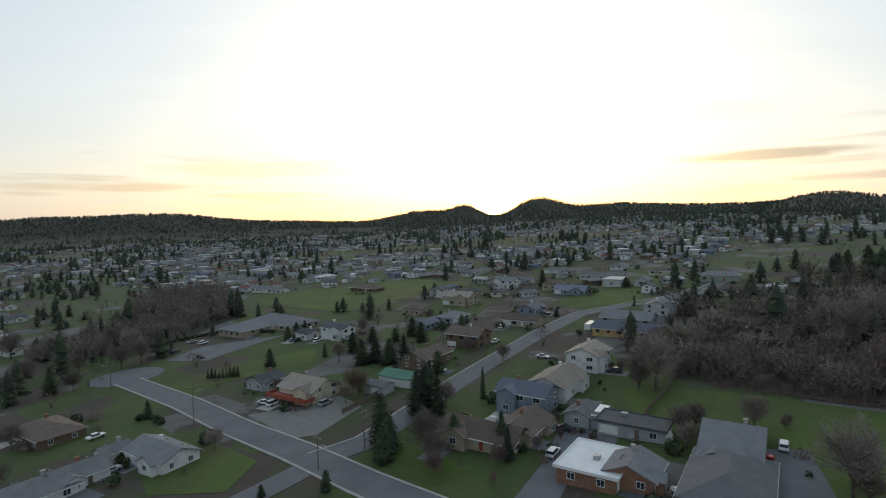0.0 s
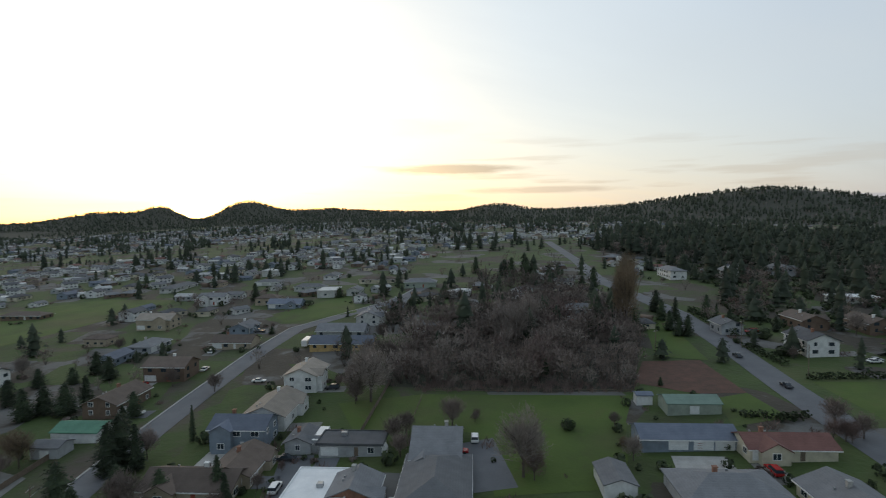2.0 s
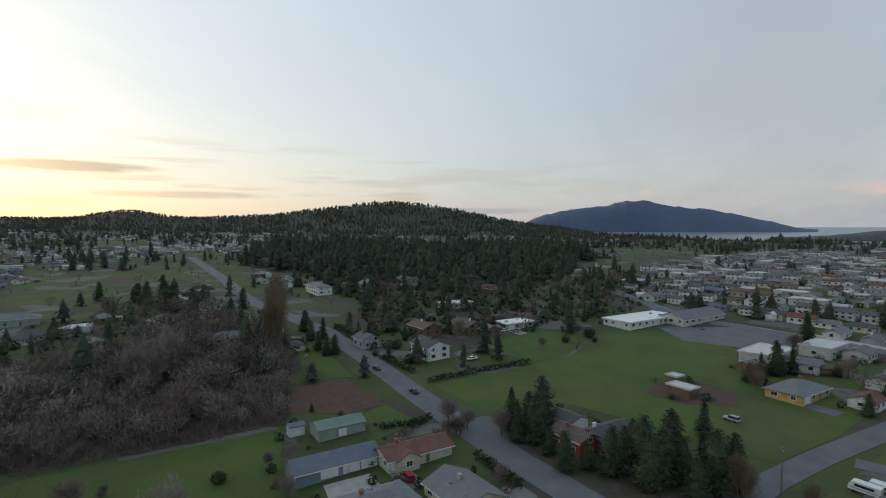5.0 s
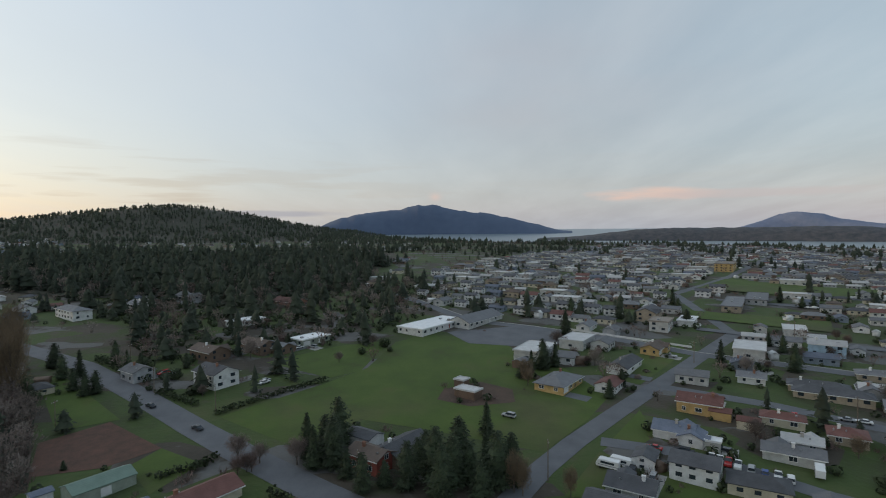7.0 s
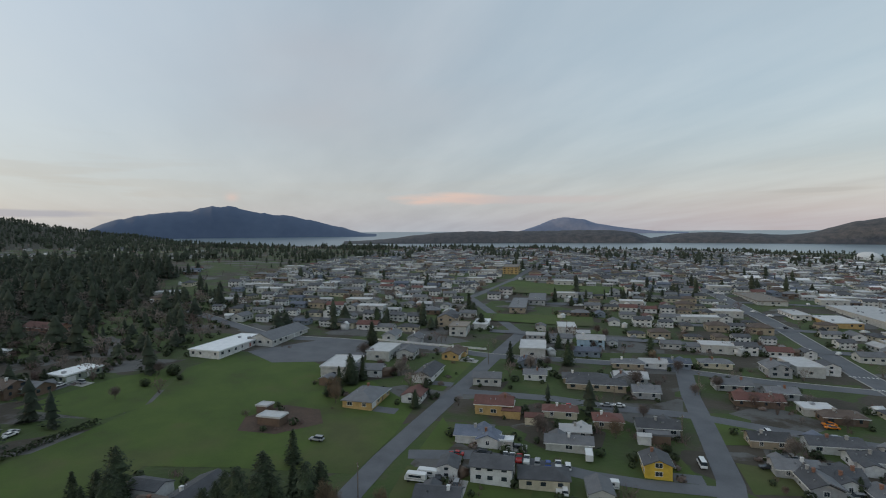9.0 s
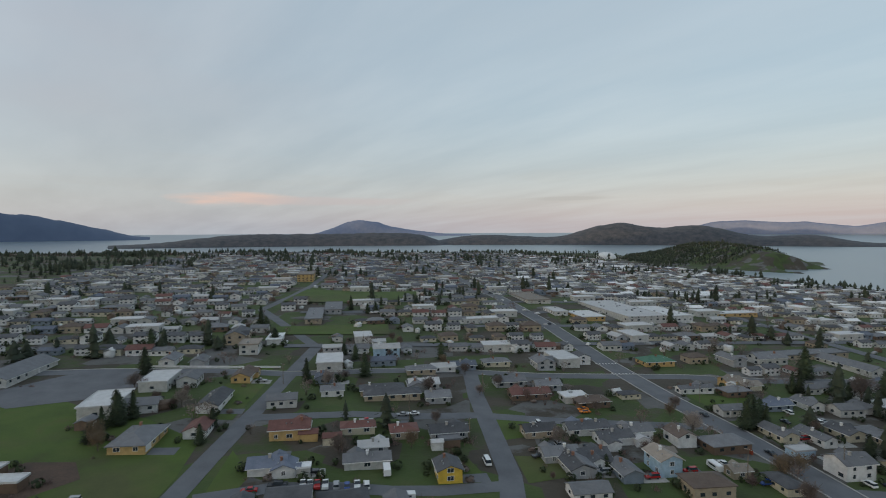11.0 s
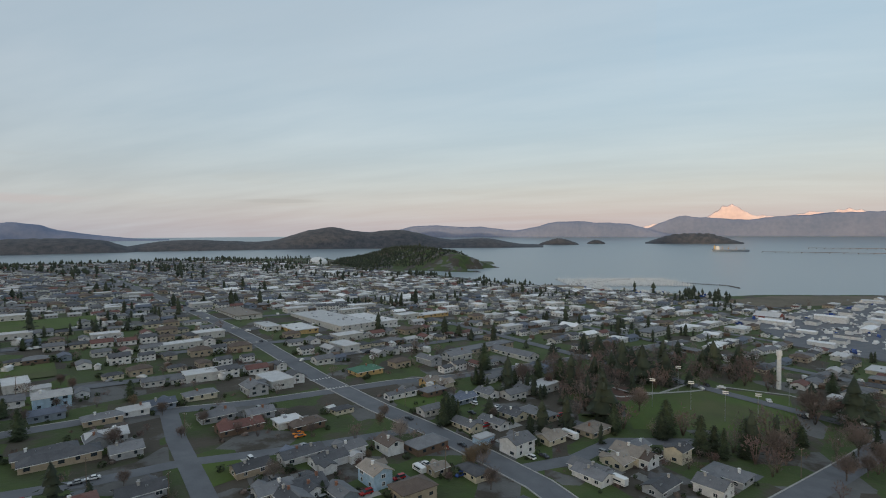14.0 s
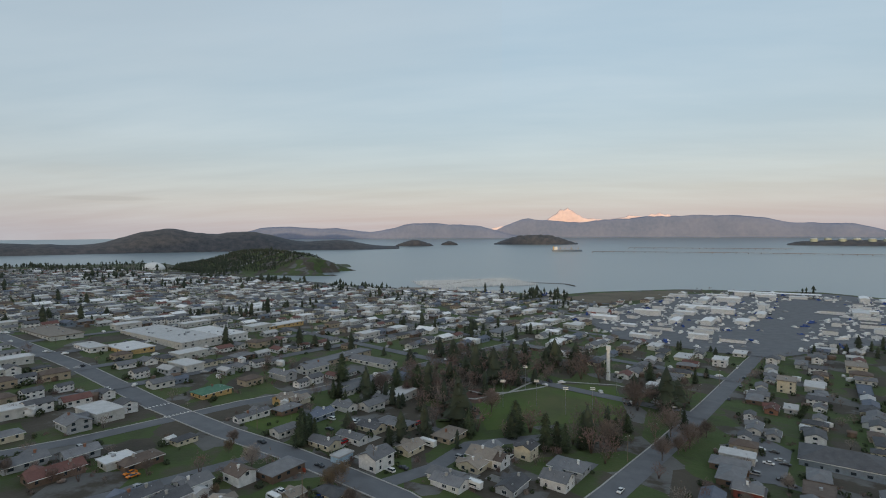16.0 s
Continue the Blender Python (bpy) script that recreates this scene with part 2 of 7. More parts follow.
PALETWIG = mottled("pale_twigs", (0.17, 0.14, 0.12), (0.30, 0.255, 0.225), 0.5, 0.9, 0.3, 0.25)
BARK = mottled("bark", (0.06, 0.048, 0.04), (0.13, 0.105, 0.085), 2.0, 0.9)
LEAF = mottled("evergreen_hedge", (0.016, 0.026, 0.010), (0.045, 0.060, 0.022), 0.8, 0.9, 0.8, leaves=0.4)
FOREST = mottled("far_conifers", (0.016, 0.025, 0.016), (0.050, 0.060, 0.034), 0.02, 0.95, 0.4, leaves=0.25)
LITTER = mottled("forest_floor", (0.018, 0.021, 0.013), (0.042, 0.042, 0.026), 0.03, 0.95, 0.5)
# aerial haze painted into the base colours of the far hills and ranges
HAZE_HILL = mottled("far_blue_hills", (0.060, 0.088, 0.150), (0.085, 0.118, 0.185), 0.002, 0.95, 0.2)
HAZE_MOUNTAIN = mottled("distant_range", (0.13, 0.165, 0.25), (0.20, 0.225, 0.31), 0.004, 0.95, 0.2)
# white snow; the pink is low sunlight painted into its base colour
SUNSET_SNOW = mottled("snow", (0.66, 0.50, 0.49), (0.86, 0.68, 0.64), 0.004, 0.8, 0.3)
# dark woods, with the bluish haze of distance put into the colour
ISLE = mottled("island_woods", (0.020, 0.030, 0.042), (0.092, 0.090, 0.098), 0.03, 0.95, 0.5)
CLIFF = mottled("dry_cliff_grass", (0.085, 0.070, 0.048), (0.15, 0.125, 0.085), 0.02, 0.95, 0.5)

WALLS = {k: siding("siding_" + k, c) for k, c in dict(white=(0.66, 0.66, 0.65), cream=(0.55, 0.50, 0.38), grey=(0.36, 0.37, 0.38), tan=(0.37, 0.31, 0.23), slate=(0.20, 0.24, 0.29), yellow=(0.62, 0.42, 0.05), brown=(0.15, 0.10, 0.07), sky=(0.36, 0.50, 0.62), sage=(0.30, 0.34, 0.28), ochre=(0.50, 0.34, 0.14), red=(0.28, 0.07, 0.05), pale=(0.50, 0.50, 0.48)).items()}
ROOFS = {"dark": shingle("dark_shingles", (0.050, 0.052, 0.058), (0.105, 0.108, 0.118)), "grey": shingle("grey_shingles", (0.115, 0.118, 0.128), (0.20, 0.205, 0.215)), "brown": shingle("brown_shingles", (0.085, 0.062, 0.050), (0.15, 0.115, 0.095)), "red": shingle("rusty_red_shingles", (0.10, 0.042, 0.036), (0.18, 0.085, 0.07)), "light": shingle("pale_roofing", (0.42, 0.42, 0.42), (0.60, 0.60, 0.60)), "white": shingle("white_membrane_roof", (0.62, 0.63, 0.64), (0.80, 0.80, 0.80)), "green": shingle("green_metal_roof", (0.05, 0.13, 0.09), (0.09, 0.21, 0.14)), "blue": shingle("slate_blue_shingles", (0.09, 0.11, 0.15), (0.16, 0.18, 0.23)), "mint": shingle("faded_green_metal", (0.15, 0.22, 0.18), (0.22, 0.31, 0.26)), "tan": shingle("tan_shingles", (0.20, 0.17, 0.14), (0.31, 0.27, 0.23))}


# ---- mesh building ----
class Build:
    """Collects vertices and faces for one mesh."""

    def __init__(self):
        self.v, self.f = [], []

    def add(self, verts, faces):
        k = len(self.v)
        self.v += [tuple(p) for p in verts]
        self.f += [tuple(i + k for i in q) for q in faces]
        return self

    def box(self, x0, y0, z0, x1, y1, z1):
        return self.add([(x0, y0, z0), (x1, y0, z0), (x1, y1, z0), (x0, y1, z0), (x0, y0, z1), (x1, y0, z1), (x1, y1, z1), (x0, y1, z1)], [(3, 2, 1, 0), (4, 5, 6, 7), (0, 1, 5, 4), (1, 2, 6, 5), (2, 3, 7, 6), (3, 0, 4, 7)])

    def tube(self, p, q, r0, r1, n=5):
        p, q = Vector(p), Vector(q)
        a = (q - p).normalized()
        s = a.orthogonal().normalized()
        t = a.cross(s)
        ring = [(math.cos(2 * math.pi * i / n), math.sin(2 * math.pi * i / n)) for i in range(n)]
        vs = [p + (s * c + t * d) * r0 for c, d in ring] + [q + (s * c + t * d) * r1 for c, d in ring]
        return self.add(vs, [(i, (i + 1) % n, (i + 1) % n + n, i + n) for i in range(n)] + [tuple(range(n - 1, -1, -1)), tuple(range(n, 2 * n))])

    def slab(self, pts, thick):
        """A sheet of some thickness below the given ring of points."""
        n = len(pts)
        low = [(x, y, z - thick) for x, y, z in pts]
        return self.add(list(pts) + low, [tuple(range(n)), tuple(range(2 * n - 1, n - 1, -1))] + [(i + n, (i + 1) % n + n, (i + 1) % n, i) for i in range(n)])

    def mesh(self, name, *mats):
        me = bpy.data.meshes.new(name)
        me.from_pydata(self.v, [], self.f)
        for m in mats:
            me.materials.append(m)
        me.update()
        return me


def part(name, made, mat, parent, label=""):
    ob = new(name, made.mesh(name, mat))
    ob.parent = parent
    if label:
        ob["label"] = label
    return ob


def thing(name, label, category, m, group="", kind=""):
    ob = new(name)
    ob.empty_display_size = 0.5
    ob.matrix_basis = m
    return tagged(ob, label, category, group, kind)


def whole(name, made, mat, label, category, m=Matrix(), group="", kind=""):
    ob = new(name, made.mesh(name, mat))
    ob.matrix_basis = m
    return tagged(ob, label, category, group, kind)


# ---- the lie of the land ----
SEA = -17.6
SHORE = np.array([(6000, 1900), (3900, 480), (2650, -170), (2260, -720), (2040, -1060), (1800, -1330), (1700, -1700), (1320, -1960), (1010, -1640), (800, -1830), (560, -1890), (500, -1720), (690, -1520), (650, -1340), (330, -1130), (220, -1080), (-100, -985), (-160, -1030), (-330, -1085), (-560, -1050), (-620, -950), (-1500, -1250), (-6000, -2200), (-6000, 6000), (6000, 6000)], float)


def inland(x, y):
    """Metres from the shore, negative at sea."""
    a, b = SHORE, np.roll(SHORE, -1, 0)
    best = np.full(x.shape, 1e9)
    inside = np.zeros(x.shape, bool)
    for (ax, ay), (bx, by) in zip(a, b):
        dx, dy = bx - ax, by - ay
        t = np.clip(((x - ax) * dx + (y - ay) * dy) / (dx * dx + dy * dy), 0, 1)
        best = np.minimum(best, np.hypot(x - ax - t * dx, y - ay - t * dy))
        cross = (ay > y) != (by > y)
        with np.errstate(divide="ignore", invalid="ignore"):
            inside ^= cross & (x < (bx - ax) * (y - ay) / (by - ay + 1e-9) + ax)
    return np.where(inside, best, -best)


# bearing, distance, height, half width across, half depth: the wooded hills round the town
HILLS = [(-38, 3300, 92, 420, 500), (-27, 3200, 100, 420, 500), (-14, 3400, 62, 520, 500), (-2, 3500, 92, 280, 450), (2.6, 3550, 84, 120, 380), (9.8, 3500, 118, 190, 420), (17, 3300, 66, 360, 420), (28, 3100, 46, 480, 450), (35.5, 2700, 62, 190, 420), (45, 2500, 50, 300, 400), (59, 2100, 82, 240, 420), (67, 2050, 56, 250, 380), (51.5, 2200, 40, 190, 400), (76, 2250, 36, 330, 320)]


def height(x, y):
    x, y = np.asarray(x, float), np.asarray(y, float)
    xs = np.where(x > 0, 640 * np.tanh(x / 640), 420 * np.tanh(x / 420))
    ys = np.where(y > 0, 1500 * np.tanh(y / 1500), y)
    z = 0.0556 * xs + 0.0132 * ys
    d = inland(x, y)
    z = np.minimum(np.maximum(z, SEA + 1.2), SEA + 0.2 + np.clip(d, -200, 1e6) * 0.045)
    for bearing, dist, top, wide, deep in HILLS:
        s, c = math.sin(radians(bearing)), math.cos(radians(bearing))
        along, across = x * s + y * c - dist, x * c - y * s
        z = z + top * np.exp(-((along / deep) ** 2) - (across / wide) ** 2) * np.clip(d / 150, 0, 1)
    # the headland beyond the harbour
    hu, hv = (x - 760) * 0.78 - (y + 1690) * 0.62, (x - 760) * 0.62 + (y + 1690) * 0.78
    bluff = 56 * np.exp(-(((hu + 30) / 370) ** 4) - (hv / 90) ** 2) + 30 * np.exp(-(((hu - 40) / 280) ** 2) - ((hv - 150) / 120) ** 2)
    z = np.where(d > -150, np.maximum(z, SEA - 9 + bluff), z)
    return z


def hz(x, y):
    if x * x + y * y < 400 ** 2:
        return 0.0556 * (640 * math.tanh(x / 640) if x > 0 else 420 * math.tanh(x / 420)) + 0.0132 * (1500 * math.tanh(y / 1500) if y > 0 else y)
    return float(height(np.array([x]), np.array([y]))[0])


def sea_z(x, y):
    """The sea's far part is drawn in towards the eye, so the sheet lifts a little with distance."""
    r = np.hypot(x, y)
    return SEA + 62 * np.clip((r - 2200) / 2600, 0, 2) ** 2


def polar_sheet(name, mat, radii, steps, zfun):
    ang = np.linspace(0, 2 * math.pi, steps, endpoint=False)
    rr, aa = np.meshgrid(radii, ang, indexing="ij")
    x, y = rr * np.sin(aa), rr * np.cos(aa)
    z = zfun(x, y)
    v = np.stack([x.ravel(), y.ravel(), z.ravel()], 1)
    i, j = np.meshgrid(np.arange(len(radii) - 1), np.arange(steps), indexing="ij")
    k = (j + 1) % steps
    f = np.stack([i * steps + j, (i + 1) * steps + j, (i + 1) * steps + k, i * steps + k], -1).reshape(-1, 4)[:, ::-1]
    v = np.vstack([v, [[0, 0, zfun(np.array([0.0]), np.array([0.0]))[0]]]])
    b = Build()
    b.v = [tuple(p) for p in v.tolist()]
    b.f = [tuple(q) for q in f.tolist()] + [(len(v) - 1, (q + 1) % steps, q) for q in range(steps)]
    me = b.mesh(name, mat)
    me.polygons.foreach_set("use_smooth", np.ones(len(me.polygons), bool))
    return new(name, me)


radii = np.concatenate([np.arange(8, 400, 16), np.geomspace(400, 4950, 110)])
land = tagged(polar_sheet("ground", GROUND, radii, 420, height), "winter grass and soil, gently sloping to the bay", "ground", kind="structure")
land.data.materials.append(LITTER)
mid = np.empty(len(land.data.polygons) * 3, np.float32)
land.data.polygons.foreach_get("center", mid)
mx, my, mz = mid.reshape(-1, 3).T
plain = 0.0556 * np.where(mx > 0, 640 * np.tanh(mx / 640), 420 * np.tanh(mx / 420)) + 0.0132 * np.where(my > 0, 1500 * np.tanh(my / 1500), my)
land.data.polygons.foreach_set("material_index", ((np.hypot(mx, my) > 1100) & (my > -60) & (mz - plain > 2.5)).astype(np.int32))
tagged(polar_sheet("water", WATER, np.concatenate([[300], np.geomspace(500, 4980, 60)]), 240, sea_z), "calm grey-blue sea of the bay", "water", kind="structure")


# ---- roads, lawns and other ground covers ----
def strip(pts, width, lift, step=12.0, z_more=0.0):
    """A ribbon laid on the ground along a line of points."""
    line = [Vector(p) for p in pts]
    dense = []
    for a, b in zip(line, line[1:]):
        n = max(1, int((b - a).length / step))
        dense += [a.lerp(b, i / n) for i in range(n)]
    dense.append(line[-1])
    made = Build()
    n = len(dense)
    side = []
    for i, p in enumerate(dense):
        d = (dense[min(i + 1, n - 1)] - dense[max(i - 1, 0)]).normalized()
        side.append(Vector((-d.y, d.x)))
    cols = 3
    vs = []
    for p, s in zip(dense, side):
        for k in range(cols):
            q = p + s * width * (k / (cols - 1) - 0.5)
            vs.append((q.x, q.y, hz(q.x, q.y) + lift))
    fs = [(i * cols + k, (i + 1) * cols + k, (i + 1) * cols + k + 1, i * cols + k + 1) for i in range(n - 1) for k in range(cols - 1)]
    made.add(vs, fs)
    return made, dense, side


def cover(name, label, mat, pts, lift=0.06, category="ground", kind="structure"):
    """A patch of lawn, gravel or paving inside a ring of points."""
    bm = bmesh.new()
    ring = [bm.verts.new((x, y, 0)) for x, y in pts]
    bm.faces.new(ring)
    size = max(max(p[0] for p in pts) - min(p[0] for p in pts), max(p[1] for p in pts) - min(p[1] for p in pts))
    for axis in (0, 1):
        lo, hi = min(p[axis] for p in pts), max(p[axis] for p in pts)
        cuts = int((hi - lo) / max(14, size / 14))
        for i in range(1, cuts + 1):
            co, no = [0, 0, 0], [0, 0, 0]
            co[axis], no[axis] = lo + (hi - lo) * i / (cuts + 1), 1
            bmesh.ops.bisect_plane(bm, geom=bm.verts[:] + bm.edges[:] + bm.faces[:], plane_co=co, plane_no=no)
    for v in bm.verts:
        v.co.z = hz(v.co.x, v.co.y) + lift
    bmesh.ops.recalc_face_normals(bm, faces=bm.faces)
    if sum(f.normal.z for f in bm.faces) < 0:
        bmesh.ops.reverse_faces(bm, faces=bm.faces)
    me = bpy.data.meshes.new(name)
    bm.to_mesh(me)
    bm.free()
    me.materials.append(mat)
    return tagged(new(name, me), label, category, kind=kind)


STREETS = []


def street(name, label, pts, width, kerbs=(), lift=0.10):
    made, dense, side = strip(pts, width, lift)
    ob = tagged(new(name, made.mesh(name, ASPHALT)), label, "road", kind="structure")
    STREETS.append(([(p.x, p.y) for p in dense], width))
    for s in kerbs:
        run = [p + d * (width / 2 + 0.3) * s for p, d in zip(dense, side)]
        w, _, _ = strip([(p.x, p.y) for p in run], 0.6, lift + 0.14, 40)
        up = Build().add(w.v, w.f)
        k = len(up.v)
        up.add([(x, y, z - 0.3) for x, y, z in w.v], [f[::-1] for f in w.f])
        n = len(w.v) // 3
        for c in (0, 2):
            up.add([], [])
            up.f += [(i * 3 + c, i * 3 + c + k, i * 3 + 3 + c + k, i * 3 + 3 + c) for i in range(n - 1)]
        tagged(new("pavement", up.mesh("pavement", CONCRETE)), "pale concrete kerb and pavement beside the street", "pavement", kind="structure")
    return ob


street("road_1", "grey asphalt residential street ending in a turning circle", [(-122, 204), (-84, 172), (-58, 147), (-37, 129), (-18, 111), (-2, 97), (30, 66)], 8.4, (1, -1))
street("road_2", "short grey asphalt side street", [(-30, 122), (-36, 114), (-60, 84)], 7.5, lift=0.11)
street("road_3", "long straight asphalt street between houses", [(-31, 123), (-20, 131), (-10, 148), (1, 168), (15, 191), (42, 233), (67, 266), (88, 276), (140, 300), (170, 330)], 8.4, (1,), lift=0.12)
street("road_4", "wide grey asphalt road past the field", [(480, 560), (345, 364), (276, 270), (224, 168), (187, 117), (164, 87), (146, 62), (131, 40), (112, 10), (96, -20), (80, -60)], 9.6)
street("road_5", "narrow asphalt street by the field", [(112, 2), (145, -17), (162, -29), (186, -48), (219, -75), (254, -103), (300, -140), (436, -158), (494, -208), (560, -260), (700, -350), (1000, -540)], 7)
street("road_6", "long asphalt cross street with a pale kerb", [(420, 60), (325, 3), (309, -32), (282, -77), (258, -105), (243, -138), (227, -168), (213, -184), (188, -212), (162, -252), (146, -277), (117, -310), (60, -400), (-20, -530)], 7.6, (1,))
street("road_7", "asphalt side street with parked cars", [(214, -68), (195, -105), (179, -125), (166, -147), (144, -170), (128, -189), (100, -225)], 6.5)
street("road_8", "asphalt street running down to the avenue", [(213, -184), (184, -162), (154, -142), (123, -121), (100, -100), (70, -74)], 7.6, lift=0.11)
street("road_9", "asphalt side street lined with parked cars", [(163, -37), (157, -58), (147, -73), (136, -85), (128, -97), (118, -117)], 6, lift=0.09)
street("road_10", "wide asphalt avenue running through the town", [(20, -170), (45, -192), (68, -205), (97, -220), (134, -236), (187, -264), (279, -321), (420, -398), (700, -560), (1100, -780), (1450, -975)], 11.5, (1, -1), lift=0.13)
street("road_11", "wide asphalt street past the park", [(10, -150), (-34, -214), (-69, -268), (-119, -349), (-199, -482), (-304, -639), (-377, -748), (-460, -880)], 10.5, (1,))
street("road_12", "short asphalt side street", [(55, -199), (36, -220), (23, -248), (-20, -270)], 7.5)


# ---- houses ----
TAKEN = []
PLOTS = []
ROOF_WORDS = {"g": "gabled", "h": "hipped", "f": "flat"}
ROOF_NAMES = {"dark": "dark shingle", "grey": "grey shingle", "brown": "brown shingle", "red": "rusty red", "light": "pale grey", "white": "white", "green": "green metal", "blue": "slate-blue", "mint": "faded green metal", "tan": "tan"}
WALL_NAMES = {"sky": "light blue", "pale": "off-white", "slate": "slate-grey", "sage": "grey-green", "red": "brick-red"}


def roof_mesh(kind, w, d, z, pitch, eave=0.5, thick=0.22):
    b = Build()
    a, c = w / 2 + eave, d / 2 + eave
    if kind == "f":
        b.box(-a, -c, z, a, c, z + 0.35)
        b.box(-a, -c, z + 0.35, a, -c + 0.25, z + 0.6).box(-a, c - 0.25, z + 0.35, a, c, z + 0.6)
        b.box(-a, -c + 0.25, z + 0.35, -a + 0.25, c - 0.25, z + 0.6).box(a - 0.25, -c + 0.25, z + 0.35, a, c - 0.25, z + 0.6)
        return b, z + 0.6
    drop = eave * pitch
    top = z + pitch * d / 2 + thick
    lo = z - drop + thick
    if kind == "g":
        b.slab([(-a, -c, lo), (a, -c, lo), (a, 0, top), (-a, 0, top)], thick)
        b.slab([(-a, 0, top), (a, 0, top), (a, c, lo), (-a, c, lo)], thick)
    else:
        e = max(a - c, 0.3)
        b.slab([(-a, -c, lo), (a, -c, lo), (e, 0, top), (-e, 0, top)], thick)
        b.slab([(-e, 0, top), (e, 0, top), (a, c, lo), (-a, c, lo)], thick)
        b.slab([(a, -c, lo), (a, c, lo), (e, 0, top)], thick)
        b.slab([(-a, c, lo), (-a, -c, lo), (-e, 0, top)], thick)
    return b, top


def wall_mesh(kind, w, d, z, pitch, deep=2.0):
    b = Build()
    a, c = w / 2, d / 2
    b.box(-a, -c, -deep, a, c, z)
    if kind == "g":
        t = z + pitch * c
        b.add([(-a, -c, z), (-a, c, z), (-a, 0, t), (a, -c, z), (a, c, z), (a, 0, t)], [(1, 0, 2), (3, 4, 5), (0, 3, 5, 2), (4, 1, 2, 5)])
    return b


def window_part(parent, x, z, w, h, side, reach, fine=True):
    """A window with its frame and pane on one of the four walls (0 front, 1 right, 2 back, 3 left)."""
    f = Build()
    if not fine:
        f.box(-w / 2, -0.05, 0, w / 2, 0.02, h)
    else:
        f.box(-w / 2 - 0.12, -0.09, -0.12, w / 2 + 0.12, 0.02, 0).box(-w / 2 - 0.12, -0.09, h, w / 2 + 0.12, 0.02, h + 0.12)
        f.box(-w / 2 - 0.12, -0.09, 0, -w / 2, 0.02, h).box(w / 2, -0.09, 0, w / 2 + 0.12, 0.02, h)
        f.box(-0.04, -0.08, 0, 0.04, 0.02, h)
    ob = part("window", f, TRIM if fine else GLASS, parent)
    turn = Matrix.Rotation(radians(90 * side), 4, "Z")
    ob.matrix_basis = turn @ Matrix.Translation((x, -reach - 0.02, z))
    if not fine:
        return ob
    part("pane", Build().box(-w / 2, -0.04, 0, w / 2, 0.0, h), GLASS, ob)
    return ob


def panel_part(name, parent, mat, x, w, h, side, reach, ribs=0, label=""):
    f = Build().box(-w / 2, -0.06, 0, w / 2, 0.0, h)
    for i in range(ribs):
        f.box(-w / 2 + 0.1, -0.1, h * (i + 0.12) / ribs, w / 2 - 0.1, -0.06, h * (i + 0.88) / ribs)
    ob = part(name, f, mat, parent, label)
    ob.matrix_basis = Matrix.Rotation(radians(90 * side), 4, "Z") @ Matrix.Translation((x, -reach - 0.02, 0.05))
    return ob


